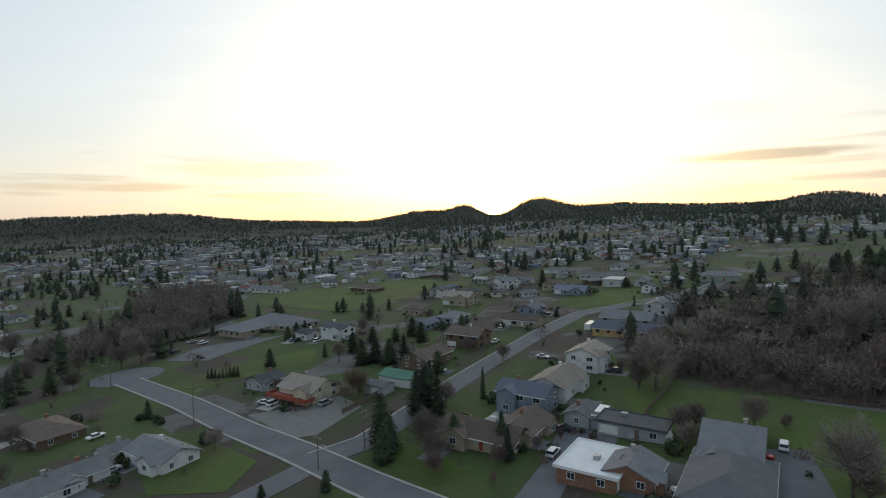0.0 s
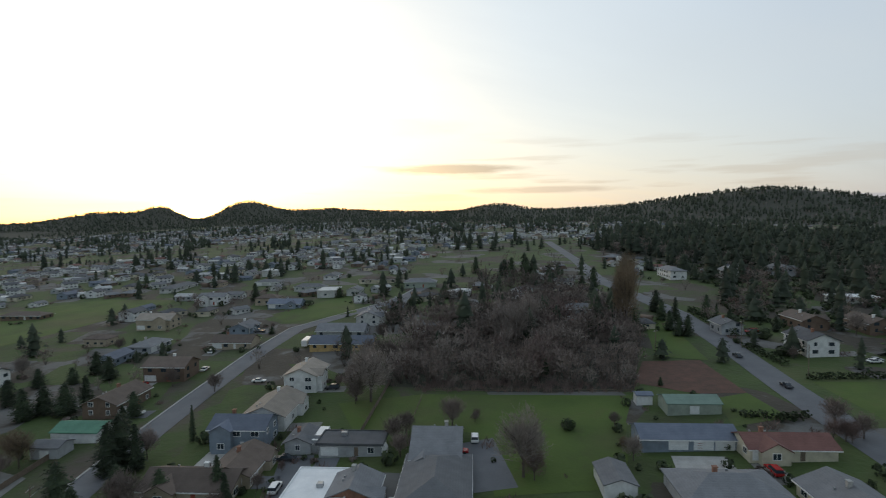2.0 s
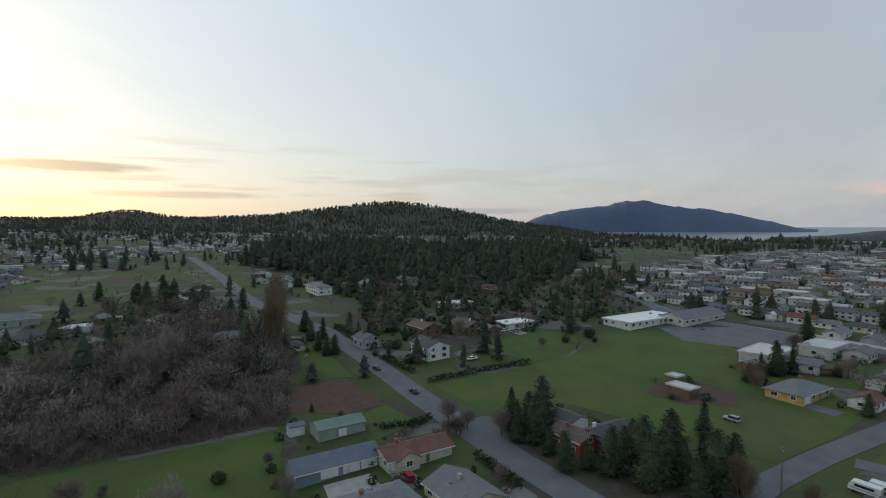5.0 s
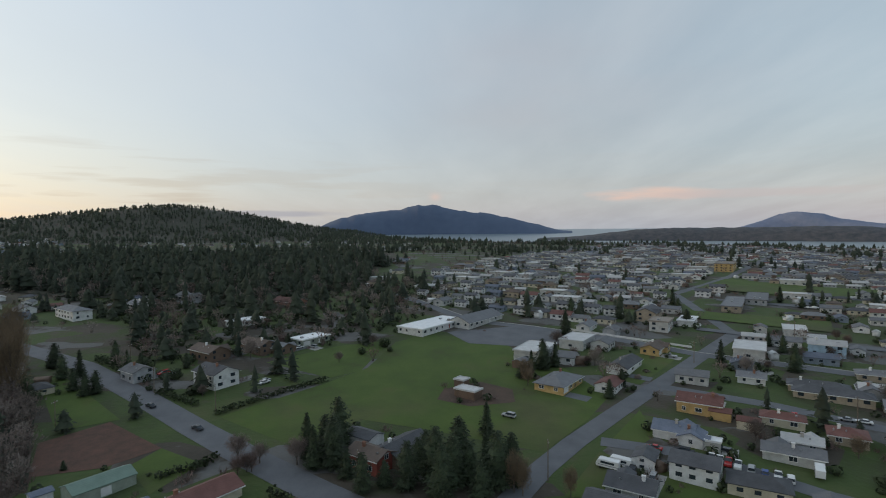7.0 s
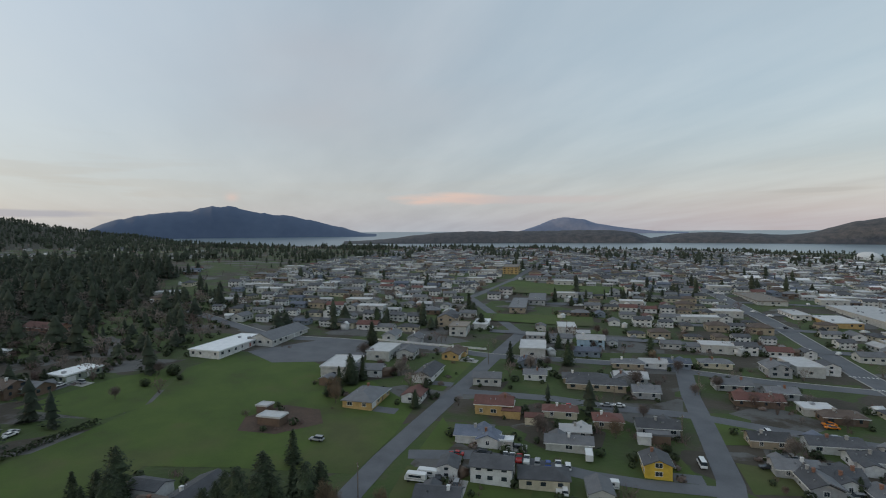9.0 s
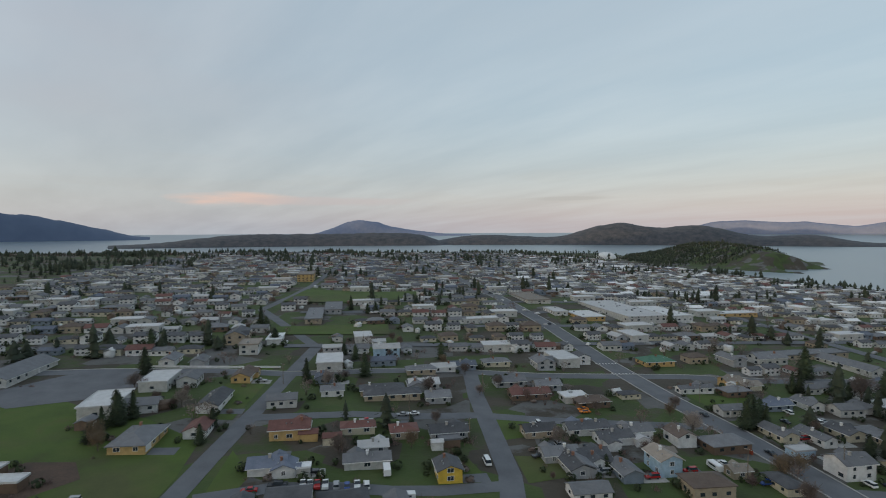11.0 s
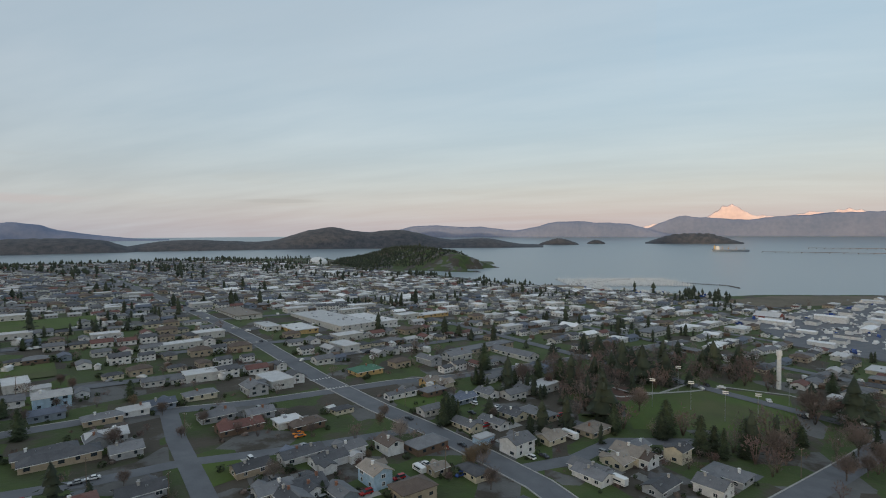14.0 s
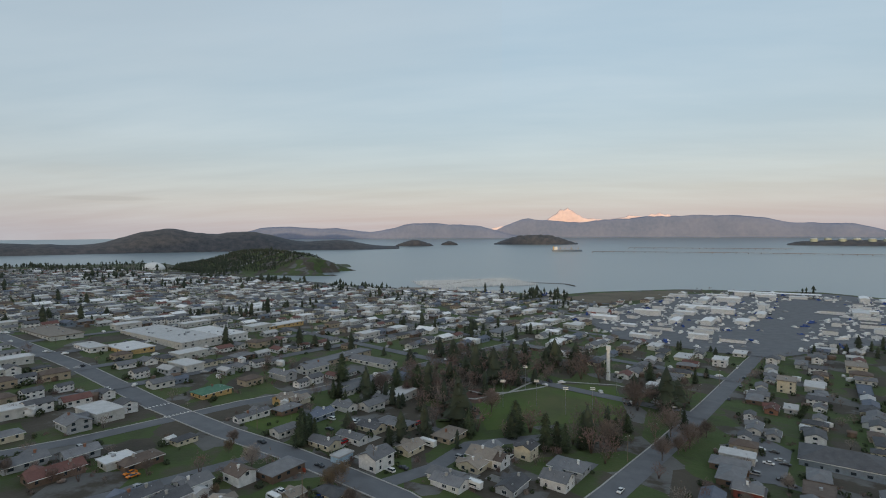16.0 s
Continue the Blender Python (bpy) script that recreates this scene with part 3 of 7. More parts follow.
def house(x, y, rot, w, d, storeys, roof, wall, cover_name, extra="", full=True):
    rnd = random.Random(int(x * 31 + y * 17))
    w, d = (w * 0.8, d * 0.82) if rot in (61.3, -28.7) else (w * 1.08, d * 1.06)
    turn = radians(rot)
    c, s = math.cos(turn), math.sin(turn)
    zs = [hz(x + c * i * w / 2 - s * j * d / 2, y + s * i * w / 2 + c * j * d / 2) for i in (-1, 1) for j in (-1, 1)]
    z = max(zs) * 0.6 + min(zs) * 0.4
    TAKEN.append((x, y, max(w, d) / 2 + 3))
    PLOTS.append((x, y, rot, w, d, extra))
    tall = {1: 2.7, 1.2: 4.2, 1.5: 3.9, 2: 5.3, 3: 8.2}[storeys]
    pitch = {"f": 0, "g": 0.42, "h": 0.36}[roof] if not extra == "plain" else {"f": 0, "g": 0.35, "h": 0.3}[roof]
    kind = "shed" if extra == "plain" or w < 5.5 else ("building" if w > 21 else "house")
    words = f"{WALL_NAMES.get(wall, wall)} {'two-storey ' if storeys == 2 else 'three-storey ' if storeys == 3 else ''}{kind} with a {ROOF_NAMES[cover_name]} {ROOF_WORDS[roof]} roof"
    top = thing(kind, words, kind, pose(x, y, z, 0, 0, rot))
    wall_mat = BRICK if wall == "red" and storeys == 1 else WALLS[wall]
    part("wall", wall_mesh(roof, w, d, tall, pitch), wall_mat, top)
    rb, ridge = roof_mesh(roof, w, d, tall, pitch, 0.3 if extra == "plain" else 0.6)
    roof_ob = part("roof", rb, ROOFS[cover_name], top)
    if extra == "plain":
        panel_part("door", top, TRIM, 0, min(2.4, w * 0.4), 2.1, 0, d / 2)
        return top
    # fascia boards under the eaves
    e = 0.6
    fb = Build()
    for sy in (-1, 1):
        yy = sy * (d / 2 + e)
        lo = tall - e * pitch
        fb.box(-w / 2 - e, min(yy, yy + sy * 0.08), lo - 0.12, w / 2 + e, max(yy, yy + sy * 0.08), lo + 0.14)
    if roof != "f":
        part("gutter", fb, TRIM, top, "white gutter")
    fine = x * x + y * y < 215 ** 2
    floors = 3 if storeys == 3 else 2 if storeys >= 1.5 else 1
    for side in range(4):
        run, reach = (w, d / 2) if side % 2 == 0 else (d, w / 2)
        n = max(1, int(run / (5.0 if run > 26 else 4.2)))
        n = min(n, 9)
        for fl in range(floors):
            for i in range(n):
                if fl == 0 and side == 0 and (i == n // 2 or (extra == "garage")):
                    continue
                if rnd.random() < 0.15:
                    continue
                if fl == 1 and storeys == 1.5 and side % 2 == 0:
                    continue
                ww = rnd.choice([1.0, 1.4, 1.9])
                wz = 0.85 + 2.65 * fl
                if storeys == 1.5 and fl == 1:
                    wz = 3.3
                window_part(top, run * ((i + 0.5) / n - 0.5), wz, ww, 1.25, side, reach, fine)
    panel_part("door", top, rnd.choice([WOOD, TRIM, REDWOOD]), run * 0 + (w * 0.1), 1.0, 2.1, 0, d / 2)
    if extra == "garage":
        for gx in (-w * 0.12, w * 0.14, w * 0.36):
            panel_part("garage_door", top, TRIM, gx, 4.4, 2.2, 0, d / 2, 4, "white panelled garage door")
    elif w > 9.5 and kind == "house":
        panel_part("garage_door", top, TRIM, -w / 2 + 2.6, 4.2, 2.1, 0, d / 2, 4)
    if roof != "f" and kind == "house":
        cx = w * rnd.uniform(-0.3, 0.3)
        ch = Build().box(cx - 0.4, 0.5, tall, cx + 0.4, 1.2, ridge + 0.7).box(cx - 0.5, 0.4, ridge + 0.7, cx + 0.5, 1.3, ridge + 0.85)
        part("chimney", ch, rnd.choice([BRICK, TRIM, CONCRETE]), top)
        for k in range(2):
            vx, vy = w * rnd.uniform(-0.4, 0.4), d * 0.25
            part("vent", Build().box(vx - 0.15, vy - 0.15, tall, vx + 0.15, vy + 0.15, tall + pitch * d * 0.25 + 0.65), METAL, roof_ob)
    if roof == "f":
        for k in range(max(1, int(w * d / 260))):
            vx, vy = w * rnd.uniform(-0.35, 0.35), d * rnd.uniform(-0.3, 0.3)
            part("roof_unit", Build().box(vx - 0.7, vy - 0.6, tall + 0.35, vx + 0.7, vy + 0.6, tall + 1.2), METAL, roof_ob)
    if roof == "g" and kind == "house" and rnd.random() < 0.75:
        # a cross gable over the front
        pw, pd = min(w * 0.36, 6.0), 1.6
        px = w * rnd.choice([-0.24, 0.24])
        rise = pitch * (d / 2)
        g = Build()
        half = pw / 2
        t2 = tall + half * 0.55
        g.box(px - half, -d / 2 - pd, -2.0, px + half, -d / 2, tall)
        g.add([(px - half, -d / 2 - pd, tall), (px + half, -d / 2 - pd, tall), (px, -d / 2 - pd, t2)], [(0, 1, 2)])
        part("porch_wall", g, wall_mat, top)
        back = -d / 2 + min(half * 0.55 / max(pitch, 0.1), d / 2)
        r = Build()
        o = 0.4
        zl = tall - o * 0.55 + 0.2
        r.slab([(px - half - o, -d / 2 - pd - o, zl), (px, -d / 2 - pd - o, t2 + 0.2), (px, back, t2 + 0.2), (px - half - o, back, zl)], 0.2)
        r.slab([(px, -d / 2 - pd - o, t2 + 0.2), (px + half + o, -d / 2 - pd - o, zl), (px + half + o, back, zl), (px, back, t2 + 0.2)], 0.2)
        part("porch_roof", r, ROOFS[cover_name], top)
        f = window_part(top, px, 0.9, 1.6, 1.3, 0, d / 2 + pd)
    if extra == "deck":
        dk = Build().box(-w / 2 - 1, -d / 2 - 4.5, 1.6, w / 2 + 1, -d / 2 - 0.1, 1.8)
        dk.box(-w / 2 - 1, -d / 2 - 4.5, 1.8, w / 2 + 1, -d / 2 - 4.4, 2.7).box(-w / 2 - 1, -d / 2 - 4.4, 1.8, -w / 2 - 0.9, -d / 2 - 0.1, 2.7).box(w / 2 + 0.9, -d / 2 - 4.4, 1.8, w / 2 + 1, -d / 2 - 0.1, 2.7)
        for i in range(5):
            px = -w / 2 - 0.9 + (w + 1.8) * i / 4
            dk.box(px - 0.1, -d / 2 - 4.4, -1.5, px + 0.1, -d / 2 - 4.2, 1.6)
        part("deck", dk, REDWOOD, top, "red-stained wooden deck")
    return top


OPEN = []

# ---- open ground: fields, lawns, yards ----
FIELD = [(174, 85), (208, 59), (229, 46), (272, 40), (290, 24), (279, -12), (249, -25), (234, -38), (201, -49), (178, -36), (155, -19), (168, 15), (175, 38), (151, 48)]
BACK = [(51, 157), (75, 148), (124, 109), (109, 98), (84, 75), (60, 88), (73, 115), (63, 127), (47, 131)]
FAR_FIELD = [(-152, 417), (-126, 449), (-22, 461), (27, 412), (-36, 349), (-65, 327), (-120, 372)]
FAR_GREEN = [(65, 312), (122, 340), (105, 283), (66, 283)]
BALL_FIELD = [(24, -309), (-13, -349), (-33, -369), (-67, -372), (-60, -306), (16, -268)]
SCHOOL_FIELD = [(465, -187), (531, -241), (480, -295), (464, -337), (425, -299), (433, -234)]
SCHOOL_GREEN = [(365, -141), (335, -213), (306, -196), (341, -133)]
CAR_PARK = [(295, 15), (310, -20), (293, -61), (266, -33), (272, 3)]
HARBOUR_YARD = [(-80, -720), (-320, -1000), (-540, -1020), (-600, -930), (-560, -700), (-340, -560), (-225, -500), (-110, -570)]
SPIT = [(-100, -930), (-165, -1000), (-330, -1060), (-260, -930), (-130, -850)]
THICK = [(80, 187), (111, 218), (136, 239), (221, 230), (190, 161), (127, 111), (95, 135), (69, 162)]
LEFT_WOOD = [(-206, 333), (-270, 508), (-183, 463), (-131, 340), (-135, 279), (-165, 245), (-173, 238)]
FIR_WOOD = [(720, 640), (760, 400), (790, 160), (640, 96), (570, 110), (500, 84), (425, 118), (345, 128), (373, 203), (388, 311), (430, 430)]
PARK_WOOD = [(83, -378), (50, -449), (-64, -446), (-66, -352), (-96, -361), (-110, -341), (-45, -232), (-15, -255), (43, -255)]
OPEN += [FIELD, BACK, FAR_FIELD, FAR_GREEN, BALL_FIELD, SCHOOL_FIELD, SCHOOL_GREEN, CAR_PARK, HARBOUR_YARD, SPIT, THICK, LEFT_WOOD, FIR_WOOD, PARK_WOOD, [(-40, -60), (90, -60), (90, 60), (-40, 60)]]
cover("lawn", "broad green winter field with worn patches", LAWN, FIELD)
cover("lawn", "mown green paddock behind the houses", LAWN, BACK)
cover("lawn", "bright green field among far houses", LAWN, FAR_FIELD, 0.15)
cover("lawn", "green at the end of the straight street", LAWN, FAR_GREEN, 0.12)
cover("lawn", "bright green playing field in the park", LAWN, BALL_FIELD, 0.12)
cover("lawn", "green school sports field", LAWN, SCHOOL_FIELD, 0.8)
cover("lawn", "green school lawn", LAWN, SCHOOL_GREEN, 0.5)
cover("lawn", "green grass by the hedge", LAWN, [(234, 92), (263, 67), (275, 43), (225, 48), (215, 59)], 0.07)
cover("lawn", "small green lawn beside the shed", LAWN, [(140, 94), (151, 91), (143, 75), (127, 80)], 0.07)
cover("lawn", "green verge beside the wide road", LAWN, [(207, 175), (212, 168), (170, 116), (160, 130)], 0.07)
cover("lawn", "long green lawn with a row of shrubs", LAWN, [(-100, 193), (-89, 215), (-57, 238), (-53, 213), (-75, 197), (-91, 179)], 0.07)
cover("lawn", "green corner lawn of the white house", LAWN, [(-70, 120), (-64, 133), (-63, 140), (-45, 125), (-47, 111), (-64, 112)], 0.07)
cover("lawn", "dull green lawn at the street corner", LAWN, [(-20, 124), (-13, 133), (6, 113), (-4, 107)], 0.07)
cover("lawn", "green front lawn by the street fork", LAWN, [(165, -41), (188, -56), (168, -55), (160, -47)], 0.07)
cover("lawn", "rough green plot beside the street", LAWN, [(156, -35), (145, -51), (135, -65), (128, -61), (132, -21)], 0.07)
cover("lawn", "green lawns along the narrow street", LAWN, [(227, -49), (270, -86), (279, -107), (253, -93), (214, -64)], 0.07)
cover("lawn", "green corner plot", LAWN, [(161, -151), (150, -160), (143, -165), (137, -159), (143, -138)], 0.07)
cover("lawn", "green lawn beside the grey houses", LAWN, [(132, -132), (123, -144), (111, -137), (116, -122)], 0.07)
cover("lawn", "green yard of the yellow house", LAWN, [(140, -118), (124, -113), (128, -97), (142, -105)], 0.07)
cover("lawn", "green vacant plot by the avenue", LAWN, [(132, -249), (112, -270), (108, -258), (115, -240)], 0.09)
cover("lawn", "green plot among the town houses", LAWN, [(290, -167), (304, -201), (265, -175), (265, -154)], 0.3)
cover("lawn", "green corner lawn by the side street", LAWN, [(46, -206), (30, -215), (31, -203)], 0.09)
cover("clay_yard", "bare red clay yard", CLAY, [(152, 129), (168, 118), (151, 91), (139, 100), (133, 116)])
cover("clay_court", "red clay infield in the park", CLAY, [(43, -333), (12, -345), (21, -310), (37, -313)], 0.14)
cover("car_park", "worn asphalt car park beside the field", ASPHALT, CAR_PARK, 0.12)
cover("harbour_yard", "grey asphalt harbour yard", ASPHALT, HARBOUR_YARD, 0.4)
cover("mudflat", "olive-brown grassy spit by the bay", CLIFF, SPIT, 0.5)
cover("car_park", "dark asphalt car park behind the offices", ASPHALT, [(-98, -276), (-123, -297), (-129, -276), (-106, -235), (-88, -236), (-83, -245)], 0.12)
cover("driveway", "concrete apron before the garage", CONCRETE, [(102, 79), (111, 72), (100, 55), (91, 67)], 0.08)
cover("driveway", "grey asphalt drive beside the long house", ASPHALT, [(60, 114), (75, 110), (66, 88), (56, 92)], 0.08)
cover("car_park", "asphalt car park before the low building", ASPHALT, [(-117, 256), (-80, 270), (-88, 258), (-102, 228), (-122, 232)], 0.10)
cover("driveway", "dark asphalt lane between the houses", ASPHALT, [(10, 96), (20, 113), (28, 132), (35, 128), (20, 97)], 0.09)
cover("driveway", "loose gravel forecourt of the house with the red deck", GRAVEL, [(-59, 157), (-49, 160), (-34, 169), (-25, 157), (-34, 138), (-40, 137)], 0.08)
tagged(new("turning_circle", Build().slab([(-126 + 13 * math.cos(a * math.pi / 12), 211 + 13 * math.sin(a * math.pi / 12), hz(-126 + 13 * math.cos(a * math.pi / 12), 211 + 13 * math.sin(a * math.pi / 12)) + 0.14) for a in range(24)], 0.3).mesh("turning_circle", ASPHALT)), "round asphalt turning circle", "road", kind="structure")
house(-69.8, 129.4, -33, 15, 9, 1, "g", "white", "grey")
house(-83.7, 132.5, 57, 6, 5, 1, "g", "white", "grey")
house(-85.1, 120.9, 57, 10, 8, 1, "g", "white", "grey")
house(-89.5, 113.0, 57, 13, 10, 1, "h", "white", "grey")
house(-113.4, 150.8, -33, 17, 11, 1, "h", "brown", "brown")
house(-43.7, 170.4, -33, 14, 11, 1.5, "g", "cream", "tan", "deck")
house(-62.7, 185.2, 57, 9, 8, 1, "g", "grey", "dark")
house(-14.6, 176.9, -33, 12, 8, 1, "g", "white", "green", "plain")
house(-21.2, 169.0, -33, 7, 5, 1, "g", "grey", "grey", "plain")
house(-50.8, 253.8, -33, 13, 8, 2, "g", "white", "dark")
house(-66.4, 259.1, -33, 9, 7, 1, "g", "white", "dark")
house(-101.8, 287.8, 57, 30, 16, 1, "h", "tan", "grey")
house(-89.4, 295.1, -33, 34, 18, 1, "h", "tan", "grey")
house(-7.1, 196.9, 57, 16, 10, 1.5, "g", "brown", "brown")
house(9.4, 220.6, -33, 14, 10, 2, "g", "brown", "brown")
house(9.1, 321.4, -33, 17, 10, 2, "g", "tan", "tan")
house(3.5, 273.8, 57, 15, 10, 1, "h", "grey", "grey")
house(36.6, 252.1, -33, 16, 10, 1, "g", "tan", "brown")
house(45.2, 280.2, 57, 13, 9, 1, "g", "slate", "grey")
house(43.0, 374.8, -33, 15, 9, 2, "g", "white", "grey")
house(77.7, 329.0, -33, 18, 10, 1, "g", "slate", "blue")
house(108.3, 383.3, -33, 20, 9, 1, "h", "pale", "grey")
house(90.5, 434.7, -33, 17, 9, 1, "h", "pale", "grey")
house(140.7, 432.2, 57, 20, 9, 1, "h", "white", "grey")
house(172.0, 335.3, -33, 20, 10, 1.5, "h", "sage", "grey")
house(158.3, 377.2, -33, 26, 9, 1, "h", "cream", "brown")
house(29.1, 470.6, 57, 34, 10, 1, "h", "pale", "grey")
house(102.0, 255.2, 57, 16, 11, 1.5, "g", "pale", "grey")
house(81.6, 239.5, -33, 20, 11, 1, "g", "grey", "grey")
house(74.1, 217.5, -33, 24, 10, 1, "g", "ochre", "blue")
house(47.7, 179.4, 57, 13, 10, 2, "g", "white", "tan")
house(32.4, 157.3, 57, 17, 11, 1.5, "g", "white", "tan")
house(22.0, 145.8, -33, 13, 9, 2, "g", "slate", "blue")
house(34.0, 134.2, 57, 8, 6, 1, "g", "grey", "grey")
house(8.8, 126.6, -33, 18, 10, 1, "g", "tan", "brown")
house(18.4, 129.2, 57, 13, 9, 1, "g", "tan", "brown")
house(30.1, 107.5, 57, 13, 11, 1, "f", "red", "white")
house(36.3, 103.6, 57, 9, 9, 1, "g", "red", "grey")
house(43.8, 124.9, -33, 14, 7, 1, "f", "grey", "dark")
house(59.7, 110.8, -33, 10, 17, 1, "g", "grey", "grey")
house(51.2, 96.4, 57, 21, 13, 1, "h", "grey", "grey")
house(130.8, 285.2, 57, 14, 9, 1, "h", "slate", "grey")
house(118.6, 217.6, -33, 18, 9, 1, "f", "brown", "grey")
house(-431.3, 630.5, -33, 26, 9, 1, "h", "white", "grey")
house(-461.2, 592.7, -33, 24, 9, 1, "h", "grey", "grey")
house(-303.6, 373.4, 57, 18, 10, 1, "g", "white", "dark")
house(-219.2, 270.8, -33, 16, 9, 1, "g", "white", "brown")
house(-146.1, 451.3, -33, 34, 9, 1, "g", "white", "grey")
house(-59.2, 413.0, -33, 24, 9, 1, "h", "brown", "brown")
house(-350.2, 584.5, -33, 16, 9, 1, "h", "grey", "grey")
house(-115.9, 524.2, 57, 20, 9, 1, "h", "white", "light")
house(-158.0, 567.1, -33, 18, 9, 1, "g", "white", "grey")
house(-205.4, 558.2, -33, 24, 9, 1, "h", "white", "grey")
house(109.5, 81.5, -33, 20, 8, 1, "g", "slate", "blue", "garage")
house(95.8, 61.8, -33, 18, 12, 1, "h", "grey", "grey")
house(122.6, 65.9, -33, 17, 8, 1, "g", "cream", "red")
house(108.9, 46.1, 57, 14, 11, 1, "g", "cream", "grey")
house(127.8, 93.1, -33, 13, 7, 1, "g", "sage", "mint", "plain")
house(121.8, 103.4, -33, 4, 3, 1, "g", "white", "blue", "plain")
house(205.7, 101.0, 57, 13, 10, 2, "g", "white", "dark")
house(239.7, 120.6, 57, 15, 9, 1.5, "g", "brown", "brown")
house(251.7, 102.6, 57, 15, 9, 1.5, "g", "brown", "brown")
house(251.6, 92.4, 57, 11, 8, 1, "g", "brown", "grey")
house(269.1, 82.9, -33, 16, 9, 1, "f", "sage", "white")
house(317.8, 243.8, 57, 24, 10, 2, "h", "white", "grey")
house(338.0, 214.6, 57, 14, 10, 2, "g", "pale", "grey")
house(369.5, 200.3, 57, 14, 10, 2, "g", "grey", "grey")
house(367.8, 126.2, 57, 24, 10, 1, "g", "red", "red")
house(306.5, 132.1, -33, 18, 9, 1, "f", "pale", "white")
house(183.2, 191.8, -33, 15, 10, 2, "h", "grey", "grey")
house(144.2, 28.6, 57, 10, 7, 1.5, "g", "red", "brown")
house(158.0, 33.2, 57, 9, 6, 1, "g", "white", "dark", "plain")
house(151.0, 20.9, -33, 14, 10, 1, "g", "brown", "dark")
house(304.9, 23.3, -33, 38, 16, 1, "f", "white", "white")
house(321.0, -1.0, -33, 34, 14, 1, "g", "pale", "grey")
house(82.0, 77.0, 57, 9, 6, 1, "g", "white", "grey", "plain")
house(209.4, 134.9, 57, 10, 8, 1.5, "g", "grey", "grey")
house(197.7, 2.7, 57, 8, 5, 1, "f", "brown", "light", "plain")
house(208.6, 5.3, 57, 4, 4, 1, "f", "brown", "light", "plain")
house(210.9, -32.2, -33, 17, 11, 1, "h", "ochre", "grey")
house(235.0, -19.8, -33, 6, 5, 1, "g", "brown", "grey", "plain")
house(234.4, -63.7, -33, 19, 8, 1, "g", "white", "dark")
house(262.3, -85.2, -33, 14, 8, 1, "g", "ochre", "brown")
house(220.2, -109.4, 61.3, 12, 8, 1, "g", "white", "grey")
house(239.0, -114.1, -28.7, 11, 8, 1, "g", "slate", "blue")
house(188.9, -76.6, 61.3, 17, 11, 1.5, "g", "ochre", "red")
house(182.6, -80.6, 61.3, 8, 6, 1, "g", "ochre", "red", "plain")
house(168.2, -60.5, 61.3, 14, 10, 1, "g", "white", "blue")
house(163.7, -63.9, -28.7, 9, 8, 1, "g", "white", "blue")
house(159.4, -68.2, 61.3, 5, 4, 1, "f", "pale", "white", "plain")
house(179.0, -98.5, 61.3, 15, 8, 1, "h", "cream", "red")
house(175.2, -86.0, 61.3, 8, 6, 1, "g", "cream", "red", "plain")
house(167.1, -110.7, 61.3, 12, 10, 1, "h", "tan", "red")
house(154.2, -87.5, 61.3, 18, 8, 1, "g", "pale", "grey")
house(161.7, -94.4, 61.3, 12, 7, 1, "g", "grey", "light")
house(134.2, -38.0, 61.3, 14, 10, 1, "g", "grey", "dark")
house(210.3, -128.8, 61.3, 24, 10, 1, "h", "tan", "dark")
house(206.4, -145.0, -28.7, 13, 9, 1, "g", "grey", "grey")
house(262.4, -164.7, 61.3, 18, 10, 2, "g", "sky", "light")
house(285.8, -174.5, 61.3, 10, 8, 1, "g", "white", "light", "plain")
house(307.5, -63.0, -28.7, 18, 9, 1, "g", "white", "grey")
house(297.6, -74.3, -28.7, 14, 8, 1, "g", "grey", "grey")
house(337.5, -106.9, -28.7, 26, 14, 2, "g", "tan", "dark")
house(325.9, -125.7, -28.7, 24, 10, 1, "f", "white", "white")
house(309.9, -104.9, -28.7, 20, 12, 2, "f", "pale", "tan")
house(386.3, -180.7, -28.7, 70, 14, 1, "f", "tan", "grey")
house(410.4, -208.7, -28.7, 60, 16, 1, "f", "grey", "grey")
house(622.0, -282.3, -28.7, 60, 22, 3, "f", "ochre", "tan")
house(133.4, -104.1, -28.7, 11, 9, 1.5, "g", "yellow", "dark")
house(157.7, -124.0, 61.3, 17, 10, 1, "g", "grey", "dark")
house(150.6, -118.8, 61.3, 9, 5, 1, "f", "brown", "grey", "plain")
house(151.0, -113.6, 61.3, 5, 4, 1, "g", "white", "light", "plain")
house(139.6, -153.0, 61.3, 15, 9, 1, "g", "tan", "dark")
house(130.8, -170.3, 61.3, 20, 9, 1, "g", "white", "dark")
house(119.7, -171.4, 61.3, 16, 9, 1, "g", "white", "dark")
house(114.1, -142.4, -28.7, 17, 10, 1, "g", "grey", "grey")
house(122.2, -143.6, 61.3, 15, 9, 1, "g", "grey", "grey")
house(114.8, -152.1, 61.3, 12, 9, 1, "g", "white", "dark")
house(189.0, -143.6, 61.3, 13, 10, 1, "g", "grey", "grey")
house(206.4, -149.1, 61.3, 17, 10, 1, "g", "pale", "light")
house(202.6, -129.0, 61.3, 30, 10, 1, "h", "tan", "dark")
house(187.4, -186.4, 61.3, 18, 10, 1, "g", "grey", "grey")
house(169.9, -181.2, 61.3, 22, 10, 1, "g", "brown", "red")
house(173.8, -198.0, 61.3, 15, 9, 1, "g", "grey", "grey")
house(156.0, -195.1, 61.3, 13, 9, 1, "f", "pale", "white")
house(148.1, -197.3, 61.3, 18, 10, 1, "h", "brown", "brown")
house(199.0, -224.5, -28.7, 16, 12, 1.5, "g", "grey", "grey")
